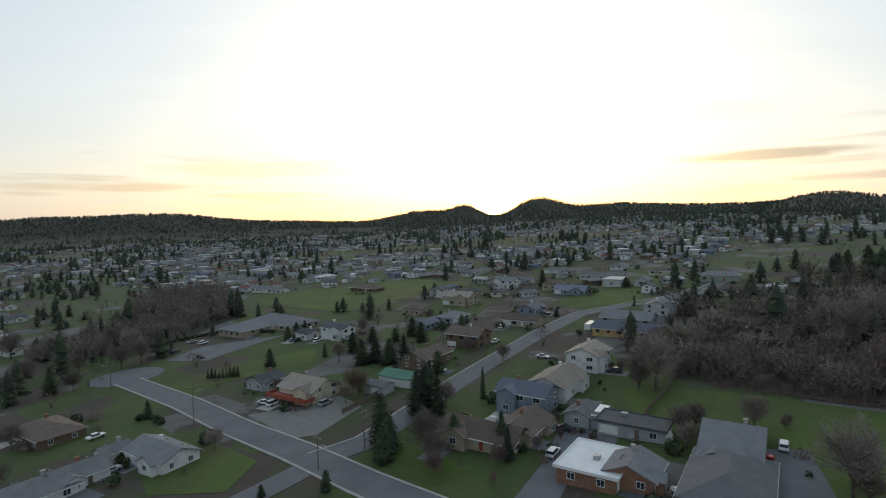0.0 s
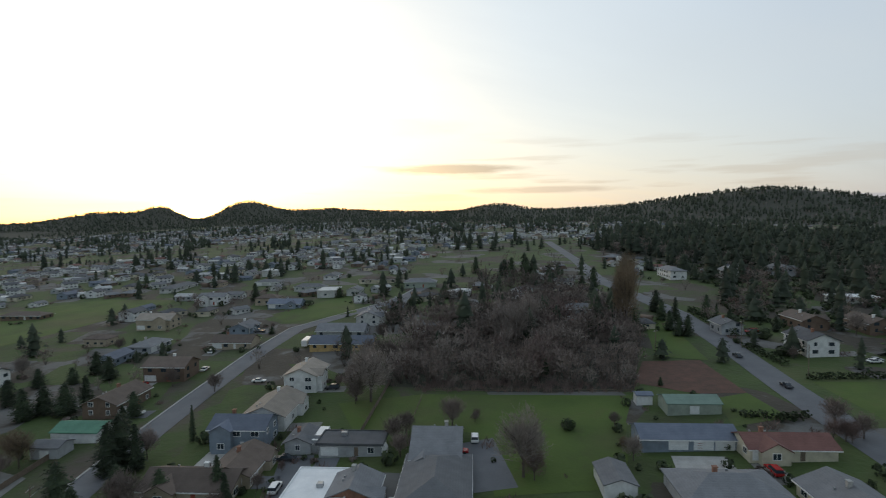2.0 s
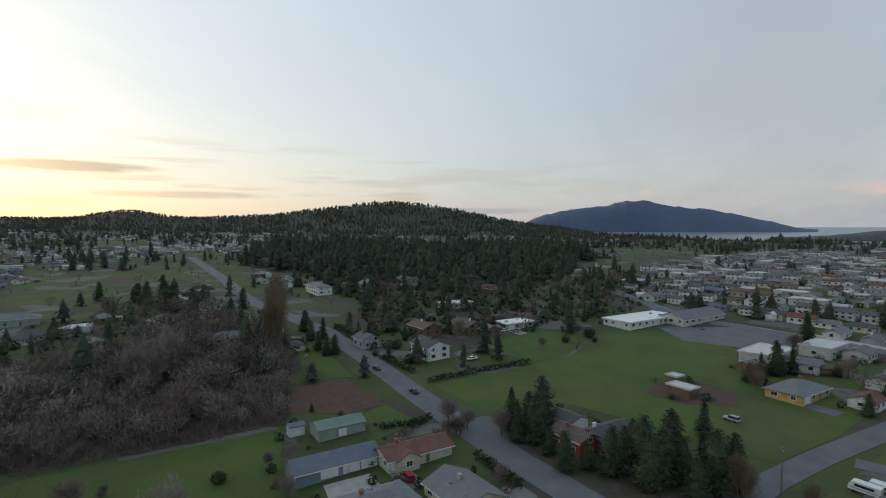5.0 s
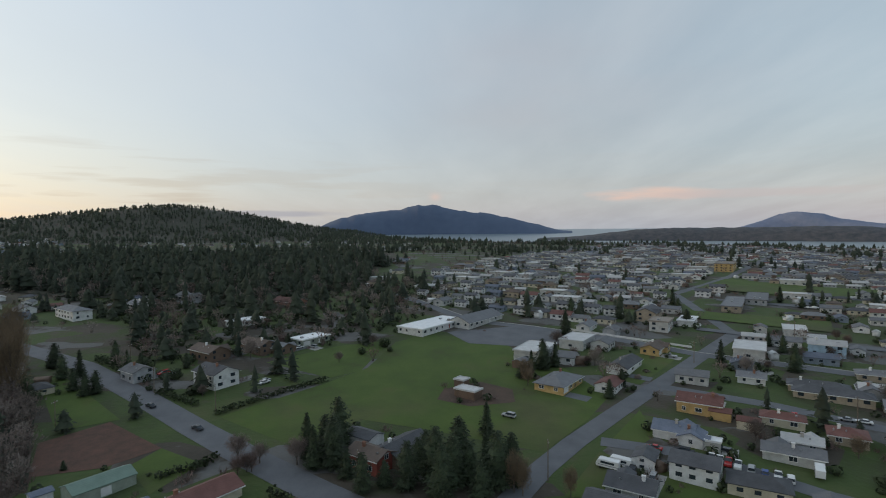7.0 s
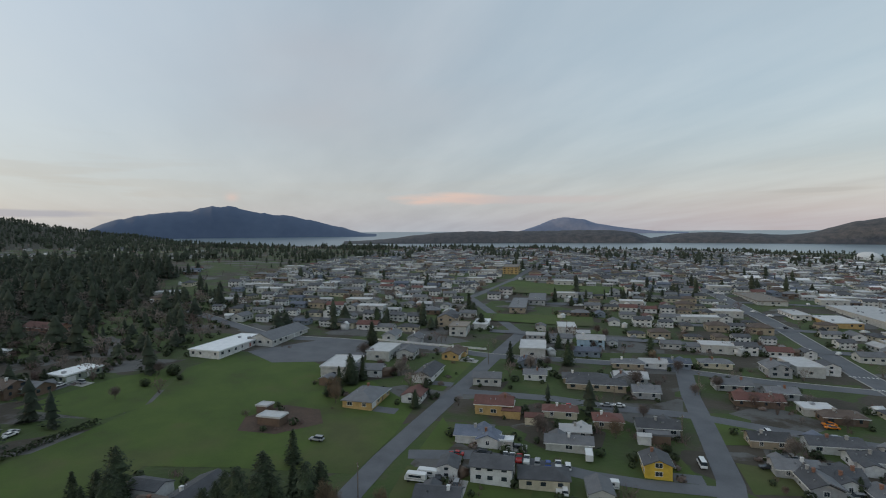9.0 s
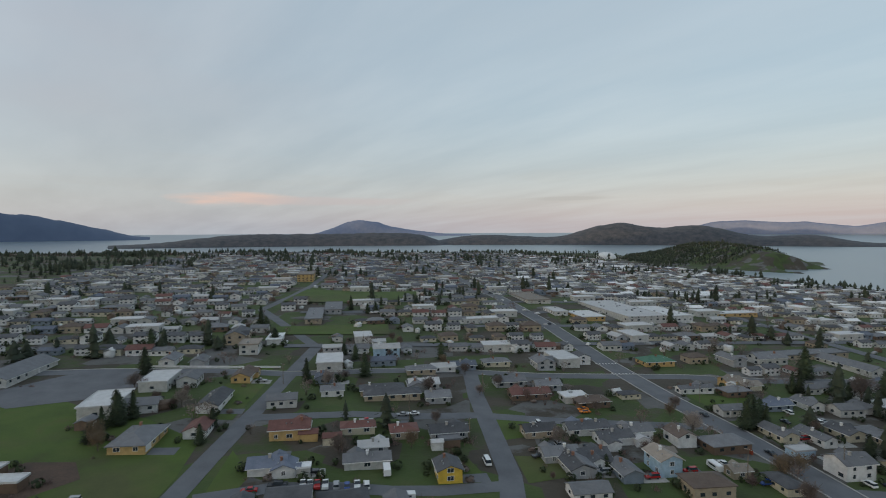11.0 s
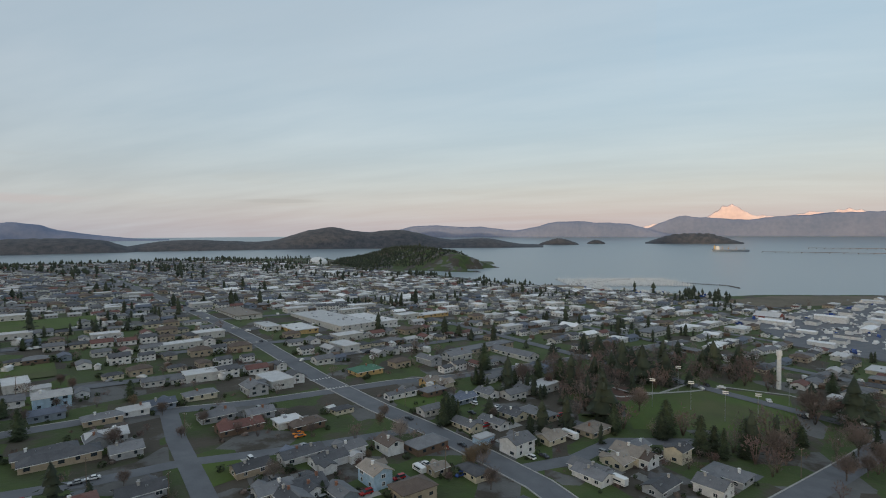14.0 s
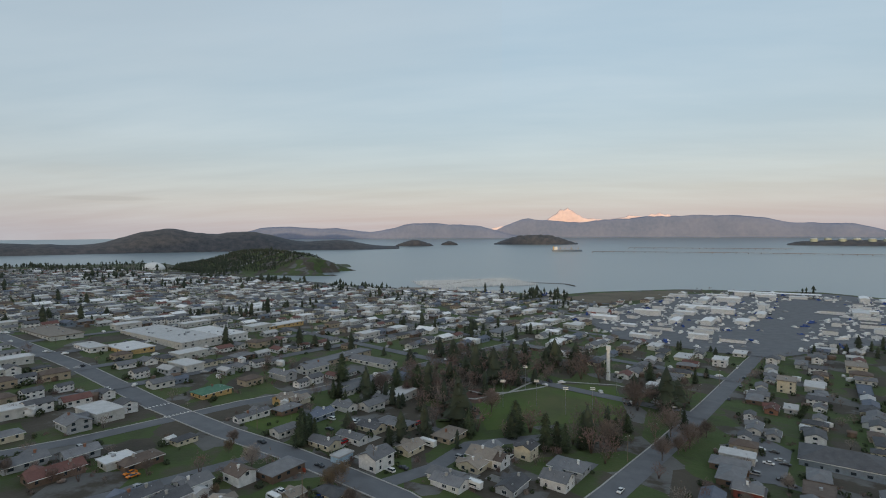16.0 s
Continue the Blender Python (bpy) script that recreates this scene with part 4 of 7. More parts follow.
house(225.5, -161.6, 61.3, 18, 9, 1, "h", "tan", "grey")
house(220.1, -185.2, 61.3, 16, 9, 1, "g", "slate", "blue")
house(222.7, -174.0, 61.3, 15, 8, 1, "g", "white", "light")
house(215.6, -204.9, 61.3, 18, 9, 1, "h", "cream", "grey")
house(116.6, -181.5, 61.3, 13, 9, 1.5, "g", "white", "grey")
house(113.5, -178.4, -28.7, 9, 6, 1, "g", "white", "light", "plain")
house(117.5, -166.6, -28.7, 10, 6, 1, "g", "white", "dark", "plain")
house(131.2, -170.8, 61.3, 18, 9, 1, "g", "white", "blue")
house(105.0, -192.4, -28.7, 12, 9, 1.5, "g", "white", "brown")
house(97.0, -166.0, -28.7, 13, 9, 2, "g", "sky", "tan")
house(101.7, -151.8, -28.7, 13, 8, 1, "g", "slate", "grey")
house(112.5, -149.6, -28.7, 12, 8, 1, "g", "white", "dark")
house(114.3, -141.7, -28.7, 17, 9, 1, "g", "grey", "dark")
house(80.6, -182.9, 61.3, 8, 6, 1, "g", "tan", "tan")
house(58.9, -216.2, 61.3, 14, 11, 2, "g", "white", "grey")
house(75.5, -239.6, -28.7, 17, 7, 1, "g", "white", "grey")
house(85.6, -230.5, -28.7, 16, 8, 1, "g", "cream", "grey")
house(73.9, -218.3, 61.3, 10, 6, 1, "f", "sky", "light", "plain")
house(70.3, -254.8, -28.7, 14, 9, 1, "g", "cream", "dark")
house(60.2, -261.9, -28.7, 22, 11, 1, "h", "tan", "grey")
house(48.4, -233.8, 61.3, 14, 9, 1, "g", "cream", "tan")
house(33.1, -253.8, 61.3, 18, 12, 1, "h", "tan", "tan")
house(99.5, -264.7, 61.3, 17, 9, 1, "g", "slate", "blue")
house(91.1, -280.6, -28.7, 14, 9, 1, "g", "white", "grey")
house(169.0, -286.6, 61.3, 22, 14, 1, "h", "ochre", "green")
house(118.2, -285.0, 61.3, 13, 8, 1, "g", "cream", "tan")
house(125.1, -281.3, 61.3, 12, 8, 1.5, "g", "ochre", "tan")
house(130.8, -255.8, 61.3, 22, 6, 1, "g", "white", "grey")
house(106.0, -384.7, -28.7, 60, 13, 1, "g", "pale", "grey")
house(133.4, -349.9, 61.3, 24, 12, 1.5, "g", "pale", "grey")
house(15.8, -230.9, -28.7, 15, 12, 1.5, "g", "cream", "tan")
house(29.4, -209.7, -28.7, 18, 9, 1, "g", "white", "grey")
house(-2.5, -239.5, 61.3, 10, 8, 2, "g", "cream", "dark")
house(-19.2, -229.9, -28.7, 18, 13, 1, "h", "grey", "grey")
house(-12.8, -214.4, -28.7, 13, 11, 1.5, "g", "white", "grey")
house(19.5, -223.9, 61.3, 14, 11, 1, "g", "cream", "tan")
house(28.1, -205.0, -28.7, 16, 9, 1, "g", "white", "grey")
house(11.3, -228.4, -28.7, 12, 10, 1.5, "g", "white", "brown")
house(4.6, -207.4, 61.3, 16, 9, 1, "g", "grey", "dark")
house(14.2, -240.5, 61.3, 14, 8, 1, "g", "tan", "grey")
house(-184.6, -394.4, 61.3, 18, 13, 3, "f", "cream", "tan")
house(-150.2, -340.8, 61.3, 16, 8, 1, "g", "red", "red")
house(-162.5, -344.2, 61.3, 14, 8, 1, "f", "grey", "light")
house(-235.1, -474.1, 61.3, 26, 10, 1, "f", "pale", "grey")
house(-268.7, -460.7, 61.3, 26, 16, 2, "f", "cream", "tan")
house(-123.7, -302.1, 61.3, 18, 8, 1, "g", "pale", "grey")
house(-128.7, -292.6, 61.3, 12, 7, 1, "g", "grey", "grey")
house(-236.1, -397.7, 61.3, 34, 9, 1, "f", "slate", "blue")
house(-143.7, -261.2, -28.7, 42, 26, 1.5, "h", "slate", "dark")
house(-85.7, -220.7, -28.7, 12, 9, 1.5, "g", "red", "grey")
house(-114.3, -226.6, 61.3, 16, 12, 1, "f", "tan", "brown")
house(-85.9, -221.3, -28.7, 14, 8, 1, "f", "brown", "grey")
house(-120.6, -747.6, -28.7, 34, 24, 1.5, "g", "red", "light")
house(-131.9, -518.8, 61.3, 24, 12, 1.5, "f", "pale", "light")
house(-144.9, -481.2, 61.3, 26, 14, 1, "f", "cream", "light")
house(-169.0, -466.5, 61.3, 20, 12, 2, "f", "white", "light")
house(-202.7, -510.7, 61.3, 20, 12, 1, "f", "pale", "light")
house(7.8, -544.3, 61.3, 50, 20, 1.5, "f", "pale", "grey")
house(278.5, -417.2, -28.7, 120, 40, 1.5, "f", "pale", "light")
house(279.7, -371.5, -28.7, 40, 24, 1, "f", "ochre", "light")
house(250.3, -436.3, -28.7, 70, 30, 1.2, "f", "white", "light")
house(374.9, -406.8, -28.7, 80, 28, 1, "f", "pale", "tan")
house(306.4, -365.8, -28.7, 34, 14, 1, "f", "white", "light")
house(218.6, -502.8, 61.3, 50, 16, 1, "f", "ochre", "light")
house(126.9, -386.5, 61.3, 70, 14, 1, "f", "tan", "grey")
house(145.3, -328.1, -28.7, 20, 10, 1.5, "g", "grey", "grey")


# ---- trees ----
def conifer(seed, tall=14.0, wide=3.4, sprays=520, core=7, size=1.0, blunt=0.62):
    """A fir or cedar: tapered trunk, a dark ragged core and many drooping sprays in uneven whorls."""
    r = random.Random(seed)
    trunk = Build().tube((0, 0, -0.8), (0, 0, tall * 0.95), 0.028 * tall * 0.9, 0.03, 6)
    c = Build()
    lobes = [(r.uniform(0, 2 * math.pi), r.uniform(0.1, 0.8), r.uniform(-0.3, 0.35)) for k in range(7)]

    def reach(f, a):
        out = 1.0 + sum(g * max(0.0, math.cos(a - p)) ** 2 * math.exp(-(((f - q) / 0.16) ** 2)) for p, q, g in lobes)
        skirt = min(1.0, 0.55 + f * 4.0)
        return wide * skirt * (1 - f) ** blunt * out * (0.90 + 0.14 * math.sin(f * 34 + seed)) + 0.12

    for i in range(core):
        f = i / core
        z = tall * (0.05 + 0.90 * f)
        n = 9
        vs = [(0, 0, min(z + tall / core * 1.9, tall * 1.01))]
        for k in range(n):
            a = 2 * math.pi * (k + 0.5 * (i % 2)) / n
            q = reach(f, a) * r.uniform(0.55, 0.92)
            vs.append((math.cos(a) * q, math.sin(a) * q, z - 0.12 * q + r.uniform(-0.3, 0.3)))
        c.add(vs, [(0, 1 + k, 1 + (k + 1) % n) for k in range(n)])
    for k in range(sprays):
        f = min(0.98, r.random() ** 1.25)
        z, a = tall * (0.05 + 0.95 * f), r.uniform(0, 2 * math.pi)
        q = reach(f, a) * r.uniform(0.62, 1.18)
        m = Vector((math.cos(a) * q, math.sin(a) * q, z - 0.16 * q + r.uniform(-0.3, 0.3)))
        out = Vector((math.cos(a), math.sin(a), r.uniform(-0.55, 0.25))).normalized() * r.uniform(0.45, 1.0) * size * (1.1 - 0.5 * f)
        s = Vector((-math.sin(a), math.cos(a), r.uniform(-0.5, 0.5))).normalized() * r.uniform(0.25, 0.55) * size * (1.1 - 0.5 * f)
        if k % 3:
            c.add([m - out - s * 0.6, m + out * 0.8, m - out * 0.6 + s], [(0, 1, 2)])
        else:
            c.add([m - out, m - s, m + out, m + s + Vector((0, 0, 0.2))], [(0, 1, 2, 3)])
    return trunk, c


def bare_tree(seed, tall=9.0, wide=4.2, twigs=1300, girth=0.042):
    """A leafless tree: forked limbs and a haze of fine twigs."""
    r = random.Random(seed)
    t, c = Build(), Build()
    fork = tall * 0.28
    t.tube((0, 0, -0.8), (0, 0, fork), 0.026 * tall, 0.02 * tall, 6)
    for k in range(7):
        a, lean = 2 * math.pi * k / 7 + r.uniform(-0.3, 0.3), r.uniform(0.3, 1.0)
        p = Vector((0, 0, fork * r.uniform(0.7, 1.0)))
        q = Vector((math.cos(a) * wide * lean * 0.6, math.sin(a) * wide * lean * 0.6, tall * r.uniform(0.55, 0.75)))
        t.tube(p, q, 0.013 * tall, 0.006 * tall, 4)
        for j in range(4):
            e = q + Vector((math.cos(a + r.uniform(-1, 1)), math.sin(a + r.uniform(-1, 1)), r.uniform(0.3, 1.2))) * wide * r.uniform(0.25, 0.5)
            t.tube(p.lerp(q, r.uniform(0.5, 1.0)), e, 0.006 * tall, 0.002 * tall, 3)
    for k in range(twigs):
        d = Vector((r.gauss(0, 1), r.gauss(0, 1), r.gauss(0, 1))).normalized() * r.random() ** 0.42
        lobe = 0.82 + 0.22 * math.sin(3 * math.atan2(d.y, d.x) + seed) + 0.12 * math.sin(5 * d.z + seed)
        p = Vector((d.x * wide * 0.86 * lobe, d.y * wide * 0.86 * lobe, tall * 0.58 + d.z * tall * 0.42 * lobe))
        out = Vector((p.x, p.y, (p.z - tall * 0.30) * 0.9)).normalized()
        q = p + (out + Vector((r.gauss(0, 0.55), r.gauss(0, 0.55), r.gauss(0.35, 0.45)))).normalized() * r.uniform(0.5, 1.5) * wide * 0.22
        s = (q - p).cross(Vector((r.gauss(0, 1), r.gauss(0, 1), r.gauss(0, 1)))).normalized() * girth * r.uniform(0.5, 1.4) * wide / 4
        c.add([p - s, p + s, q], [(0, 1, 2)])
        m = p.lerp(q, 0.5)
        q2 = m + (q - p).length * 0.6 * Vector((r.gauss(0, 1), r.gauss(0, 1), r.gauss(0.4, 0.6))).normalized()
        c.add([m - s * 0.8, m + s * 0.8, q2], [(0, 1, 2)])
    return t, c


def shrub(seed, wide=1.4, tall=1.5, n=150, leaf=1.0):
    """A leafy evergreen bush of small flat clumps round a few stems."""
    r = random.Random(seed)
    t, c = Build(), Build()
    for k in range(4):
        t.tube((0, 0, -0.2), (r.uniform(-0.4, 0.4) * wide, r.uniform(-0.4, 0.4) * wide, tall * 0.6), 0.06, 0.02, 4)
    for k in range(n):
        d = Vector((r.gauss(0, 1), r.gauss(0, 1), r.gauss(0, 1))).normalized()
        p = Vector((d.x * wide, d.y * wide, tall * 0.5 + d.z * tall * 0.5)) * r.uniform(0.68, 1.12)
        a = d.orthogonal().normalized() * r.uniform(0.15, 0.35) * wide * leaf
        b = d.cross(a).normalized() * r.uniform(0.15, 0.35) * wide * leaf
        c.add([p - a, p + b + d * 0.1, p + a, p - b - d * 0.05], [(0, 1, 2, 3)])
    return t, c


def template(name, made, mat, label, category):
    top = thing(name, label, category, pose(0, 0, -500), name.replace("_", " ") + "s of the town")
    part("trunk" if category == "tree" else "stem", made[0], BARK, top)
    part("crown" if category == "tree" else "foliage", made[1], mat, top)
    return top


FIRS = [template("fir_tree", conifer(i, 14, w, 900, 9, 0.85, bl), NEEDLES, "dark green fir tree with drooping boughs", "tree") for i, (w, bl) in enumerate(((3.7, 0.62), (4.3, 0.55), (4.9, 0.5), (3.2, 0.75), (4.4, 0.42)))]
BARES = [template("bare_tree", bare_tree(20 + i, 9.0, 4.2, 2600, 0.036), m, l, "tree") for i, (m, l) in enumerate(((TWIGS, "leafless brown tree with fine twigs"), (TWIGS, "leafless winter tree with a wide crown"), (PALETWIG, "leafless tree with pale grey twigs"), (REDTWIG, "leafless tree with reddish twigs"), (GOLDTWIG, "bare tree with ochre twigs")))]
BUSHES = [template("bush", shrub(40 + i, 1.4, 2.2, 420, 0.5), LEAF, "round evergreen garden bush", "bush") for i in range(3)]
POOL = {"fir": FIRS, "brown": BARES[:2], "pale": BARES[2:3], "red": BARES[3:4], "gold": BARES[4:5], "bush": BUSHES}
USED = set()
pick = random.Random(5)


def tree(kind, x, y, size=1.0, thin=1.0):
    src = pick.choice(POOL[kind])
    size *= {"fir": 1.25, "bush": 0.62}.get(kind, 1.15)
    m = pose(x, y, hz(x, y), 0, 0, pick.uniform(0, 360)) @ Matrix.Diagonal((size * thin, size * thin, size, 1))
    if src.name not in USED:
        USED.add(src.name)
        src.matrix_basis = m
        return src
    return copy_thing(src, m)


def copies(name, made, mat, spots, label, category, jitter=0.35, seed=0):
    """Many small far things of one kind, joined into one mesh."""
    v = np.array(made.v, np.float32)
    f = made.f
    r = np.random.RandomState(seed)
    n = len(spots)
    if n == 0:
        return None
    sp = np.array(spots, np.float32)
    a = r.uniform(0, 2 * math.pi, n)
    k = sp[:, 2] * r.uniform(1 - jitter, 1 + jitter, n)
    wide = k * r.uniform(0.8, 1.25, n)
    z = height(sp[:, 0], sp[:, 1])
    x = sp[:, 0, None] + wide[:, None] * (np.cos(a)[:, None] * v[:, 0] - np.sin(a)[:, None] * v[:, 1])
    y = sp[:, 1, None] + wide[:, None] * (np.sin(a)[:, None] * v[:, 0] + np.cos(a)[:, None] * v[:, 1])
    zz = z[:, None] + k[:, None] * v[:, 2]
    co = np.stack([x, y, zz], -1).reshape(-1, 3)
    tri = np.array([q if len(q) == 3 else q[:3] for q in f] + [(q[0], q[2], q[3]) for q in f if len(q) == 4], np.int32)
    idx = (tri[None] + (np.arange(n) * len(v))[:, None, None]).reshape(-1)
    me = bpy.data.meshes.new(name)
    me.vertices.add(len(co))
    me.vertices.foreach_set("co", co.astype(np.float32).ravel())
    me.loops.add(len(idx))
    me.loops.foreach_set("vertex_index", idx)
    me.polygons.add(len(idx) // 3)
    me.polygons.foreach_set("loop_start", np.arange(0, len(idx), 3, dtype=np.int32))
    me.materials.append(mat)
    me.update(calc_edges=True)
    return tagged(new(name, me), label, category, kind="stuff")


# ---- the rest of the town: rows of houses along a grid of streets ----
U, V = Vector((0.877, -0.481)), Vector((-0.481, -0.877))
fill = random.Random(11)


def clear(x, y, gap):
    if len(TAKEN) != len(SOLID[0]):
        SOLID[0] = np.array(TAKEN)
    if len(STREETS) != SOLID[2]:
        SOLID[1], SOLID[2] = np.array([(p, q, w / 2) for line, w in STREETS for p, q in line]), len(STREETS)
    t, s = SOLID[0], SOLID[1]
    if ((t[:, 0] - x) ** 2 + (t[:, 1] - y) ** 2 < (t[:, 2] + gap) ** 2).any() or ((s[:, 0] - x) ** 2 + (s[:, 1] - y) ** 2 < (s[:, 2] + gap + 2) ** 2).any():
        return False
    return all(not inside(ring, x, y) for ring in OPEN)


SOLID = [[], [], 0]


def inside(ring, x, y):
    odd = False
    for (ax, ay), (bx, by) in zip(ring, ring[1:] + ring[:1]):
        if (ay > y) != (by > y) and x < (bx - ax) * (y - ay) / (by - ay) + ax:
            odd = not odd
    return odd


def simple_house(w, d, tall, roof, wall, cover_name, label):
    top = thing("house", label, "house", pose(0, 0, -600), "houses along the town streets")
    part("wall", wall_mesh(roof, w, d, tall, 0.4), WALLS[wall], top)
    part("roof", roof_mesh(roof, w, d, tall, 0.4)[0], ROOFS[cover_name], top)
    for side in (0, 2):
        for i in (-1, 1):
            b = Build().box(-0.9, -0.06, 0.9, 0.9, 0.0, 2.1)
            ob = part("window", b, GLASS, top)
            ob.matrix_basis = Matrix.Rotation(radians(90 * side), 4, "Z") @ Matrix.Translation((i * w * 0.28, -d / 2 - 0.02, 0))
    panel_part("door", top, TRIM, 0, 1.1, 2.1, 0, d / 2)
    return top


KINDS = []
for i in range(16):
    roof = fill.choice("ggghh")
    wall = fill.choice(["white", "white", "cream", "grey", "tan", "pale", "slate", "brown", "sky", "sage", "pale"])
    cov = fill.choice(["dark", "grey", "grey", "brown", "tan", "light", "grey", "red", "blue"])
    w, d = fill.uniform(8.5, 12.5), fill.uniform(6.5, 8)
    KINDS.append(simple_house(w, d, fill.choice([2.5, 2.5, 2.7, 4.8]), roof, wall, cov, f"{WALL_NAMES.get(wall, wall)} town house with a {ROOF_NAMES[cov]} {ROOF_WORDS[roof]} roof"))
FRESH = list(KINDS)
far_spots = {i: [] for i in range(12)}
MIDWAY = []


def put_house(x, y, rot):
    dist = math.hypot(x, y)
    rot += fill.uniform(-4, 4)
    if dist < 450 and len(MIDWAY) < 120:
        k = fill.choice(KINDS)
        m = pose(x, y, hz(x, y) + 0.15, 0, 0, rot)
        if k in FRESH:
            FRESH.remove(k)
            k.matrix_basis = m
        else:
            copy_thing(k, m)
        MIDWAY.append((x, y))
    else:
        # shops and works with pale flat roofs towards the harbour
        if y < -480 and -0.45 < x / -y < 0.95 and fill.random() < 0.20:
            far_spots[fill.choice((10, 10, 11))].append((x, y, rot))
            return
        far_spots[fill.choice((0, 0, 1, 1, 2, 2, 3, 4, 5, 5, 6, 7, 8, 9))].append((x, y, rot))




# ---- rows of houses along the town's grid, and the suburb towards the sunset ----
def side_streets():
    for i in range(1, 22):
        u = 277 + 56 * i
        if u > 1500:
            break
        a = U * u + V * (-40)
        b = U * u + V * min(1150, 1500 - 0.2 * u)
        pts = [tuple(a.lerp(b, k / 20)) for k in range(21)]
        good = [p for p in pts if inland(np.array([p[0]]), np.array([p[1]]))[0] > 60 and not any(inside(q, *p) for q in (SCHOOL_FIELD, SCHOOL_GREEN, FIR_WOOD, HARBOUR_YARD))]
        if len(good) > 2:
            street(f"road_{12 + i}", "narrow asphalt town street lined with houses", good, 8, lift=0.35)
    for i, v in enumerate((330, 440, 550, 680, 820)):
        pts = [tuple(U * (60 + 60 * k) + V * v) for k in range(22)]
        good = [p for p in pts if inland(np.array([p[0]]), np.array([p[1]]))[0] > 60]
        street(f"road_{40 + i}", "asphalt town street running down to the harbour", good, 10, lift=0.38)


side_streets()
for i in range(-15, 26):
    for u_off in (-13, 13):
        u = 277 + 56 * i + u_off
        v = -330.0
        while v < 1200:
            v += fill.uniform(12, 16)
            p = U * u + V * v
            x, y = p.x + fill.uniform(-2, 2), p.y + fill.uniform(-2, 2)
            if y > 40 or u < -560 or inland(np.array([x]), np.array([y]))[0] < 70 or math.hypot(x, y) < 105:
                continue
            if fill.random() < 0.05 or not clear(x, y, 5):
                continue
            if (x - 760) ** 2 + (y + 1690) ** 2 < 420 ** 2:
                continue
            put_house(x, y, 61.3 if fill.random() < 0.75 else -28.7)
A, B = Vector((0.545, 0.839)), Vector((0.839, -0.545))
for i in range(-95, 95):
    for j in range(-12, 90):
        p = A * (30 * j) + B * (20 * i + (9 if j % 2 else 0))
        x, y = p.x + fill.uniform(-6, 6), p.y + fill.uniform(-6, 6)
        r = math.hypot(x, y)
        bearing = math.degrees(math.atan2(x, y))
        if not (-48 < bearing < 52) or r < 250 or r > 2350 or y < 120:
            continue
        if bearing > 30 and r > 1500:
            continue
        dense = noise.noise((x / 260, y / 260, 3.0))
        if dense < -0.16 or fill.random() < 0.12 + 0.10 * (r < 600) or not clear(x, y, 8):
            continue
        put_house(x, y, fill.choice([57, -33, 57, 20]))
for k in range(130):
    # houses among the trees at the foot of the western hill
    b, r = radians(fill.uniform(52, 84)), fill.uniform(420, 1300)
    x, y = r * math.sin(b), r * math.cos(b)
    if clear(x, y, 7):
        put_house(x, y, fill.uniform(0, 180))


def window_rows(w, d, tall):
    b = Build()
    for z in ((1.0,) if tall < 4.5 else (1.0, 3.6)):
        for i in (-0.32, 0.02, 0.3):
            for side in (-1, 1):
                y = side * (d / 2 + 0.04)
                b.add([(w * i - 0.8 * side, y, z), (w * i + 0.8 * side, y, z), (w * i + 0.8 * side, y, z + 1.2), (w * i - 0.8 * side, y, z + 1.2)], [(3, 2, 1, 0)])
        for side in (-1, 1):
            x = side * (w / 2 + 0.04)
            b.add([(x, -1.2 * side, z), (x, 0.6 * side, z), (x, 0.6 * side, z + 1.2), (x, -1.2 * side, z + 1.2)], [(0, 1, 2, 3)])
    return b


def far_houses(spots, wall, cover_name, w, d, tall, roof, label):
    if not spots:
        return
    sp = np.array(spots)
    z = height(sp[:, 0], sp[:, 1])
    for nm, made, mat in (("far_house_walls", wall_mesh(roof, w, d, tall, 0.4), WALLS[wall]), ("far_house_roofs", roof_mesh(roof, w, d, tall, 0.4)[0], ROOFS[cover_name]), ("far_house_windows", window_rows(w, d, tall), GLASS)):
        v = np.array(made.v)
        a = np.radians(sp[:, 2])
        k = np.random.RandomState(3).uniform(0.62, 1.0, len(sp))
        x = sp[:, 0, None] + k[:, None] * (np.cos(a)[:, None] * v[:, 0] - np.sin(a)[:, None] * v[:, 1])
        y = sp[:, 1, None] + k[:, None] * (np.sin(a)[:, None] * v[:, 0] + np.cos(a)[:, None] * v[:, 1])
        zz = z[:, None] + k[:, None] * v[:, 2] + 0.3
        co = np.stack([x, y, zz], -1).reshape(-1, 3)
        b = Build()
        b.v = [tuple(p) for p in co.tolist()]
        n = len(v)
        b.f = [tuple(i + n * q for i in f) for q in range(len(sp)) for f in made.f]
        tagged(new(nm, b.mesh(nm, mat)), label, "houses", kind="stuff")


FAR_KINDS = (("white", "grey", 14, 9, 2.8, "g"), ("pale", "grey", 13, 9, 3.2, "g"), ("cream", "dark", 15, 9, 3.0, "h"), ("grey", "light", 13, 8, 3.0, "g"), ("tan", "brown", 14, 10, 4.0, "h"), ("white", "dark", 12, 9, 4.6, "g"), ("slate", "blue", 15, 9, 3.0, "g"), ("pale", "light", 22, 13, 4.2, "f"), ("white", "red", 13, 9, 3.0, "g"), ("brown", "grey", 16, 10, 3.0, "h"), ("white", "white", 18, 12, 4.2, "f"), ("pale", "white", 19, 12, 3.4, "g"))
for i, (wall, cov, w, d, tall, roof) in enumerate(FAR_KINDS):
    far_houses(far_spots[i], wall, cov, w, d, tall, roof, f"far {WALL_NAMES.get(wall, wall)} houses of the town with {ROOF_NAMES[cov]} roofs")

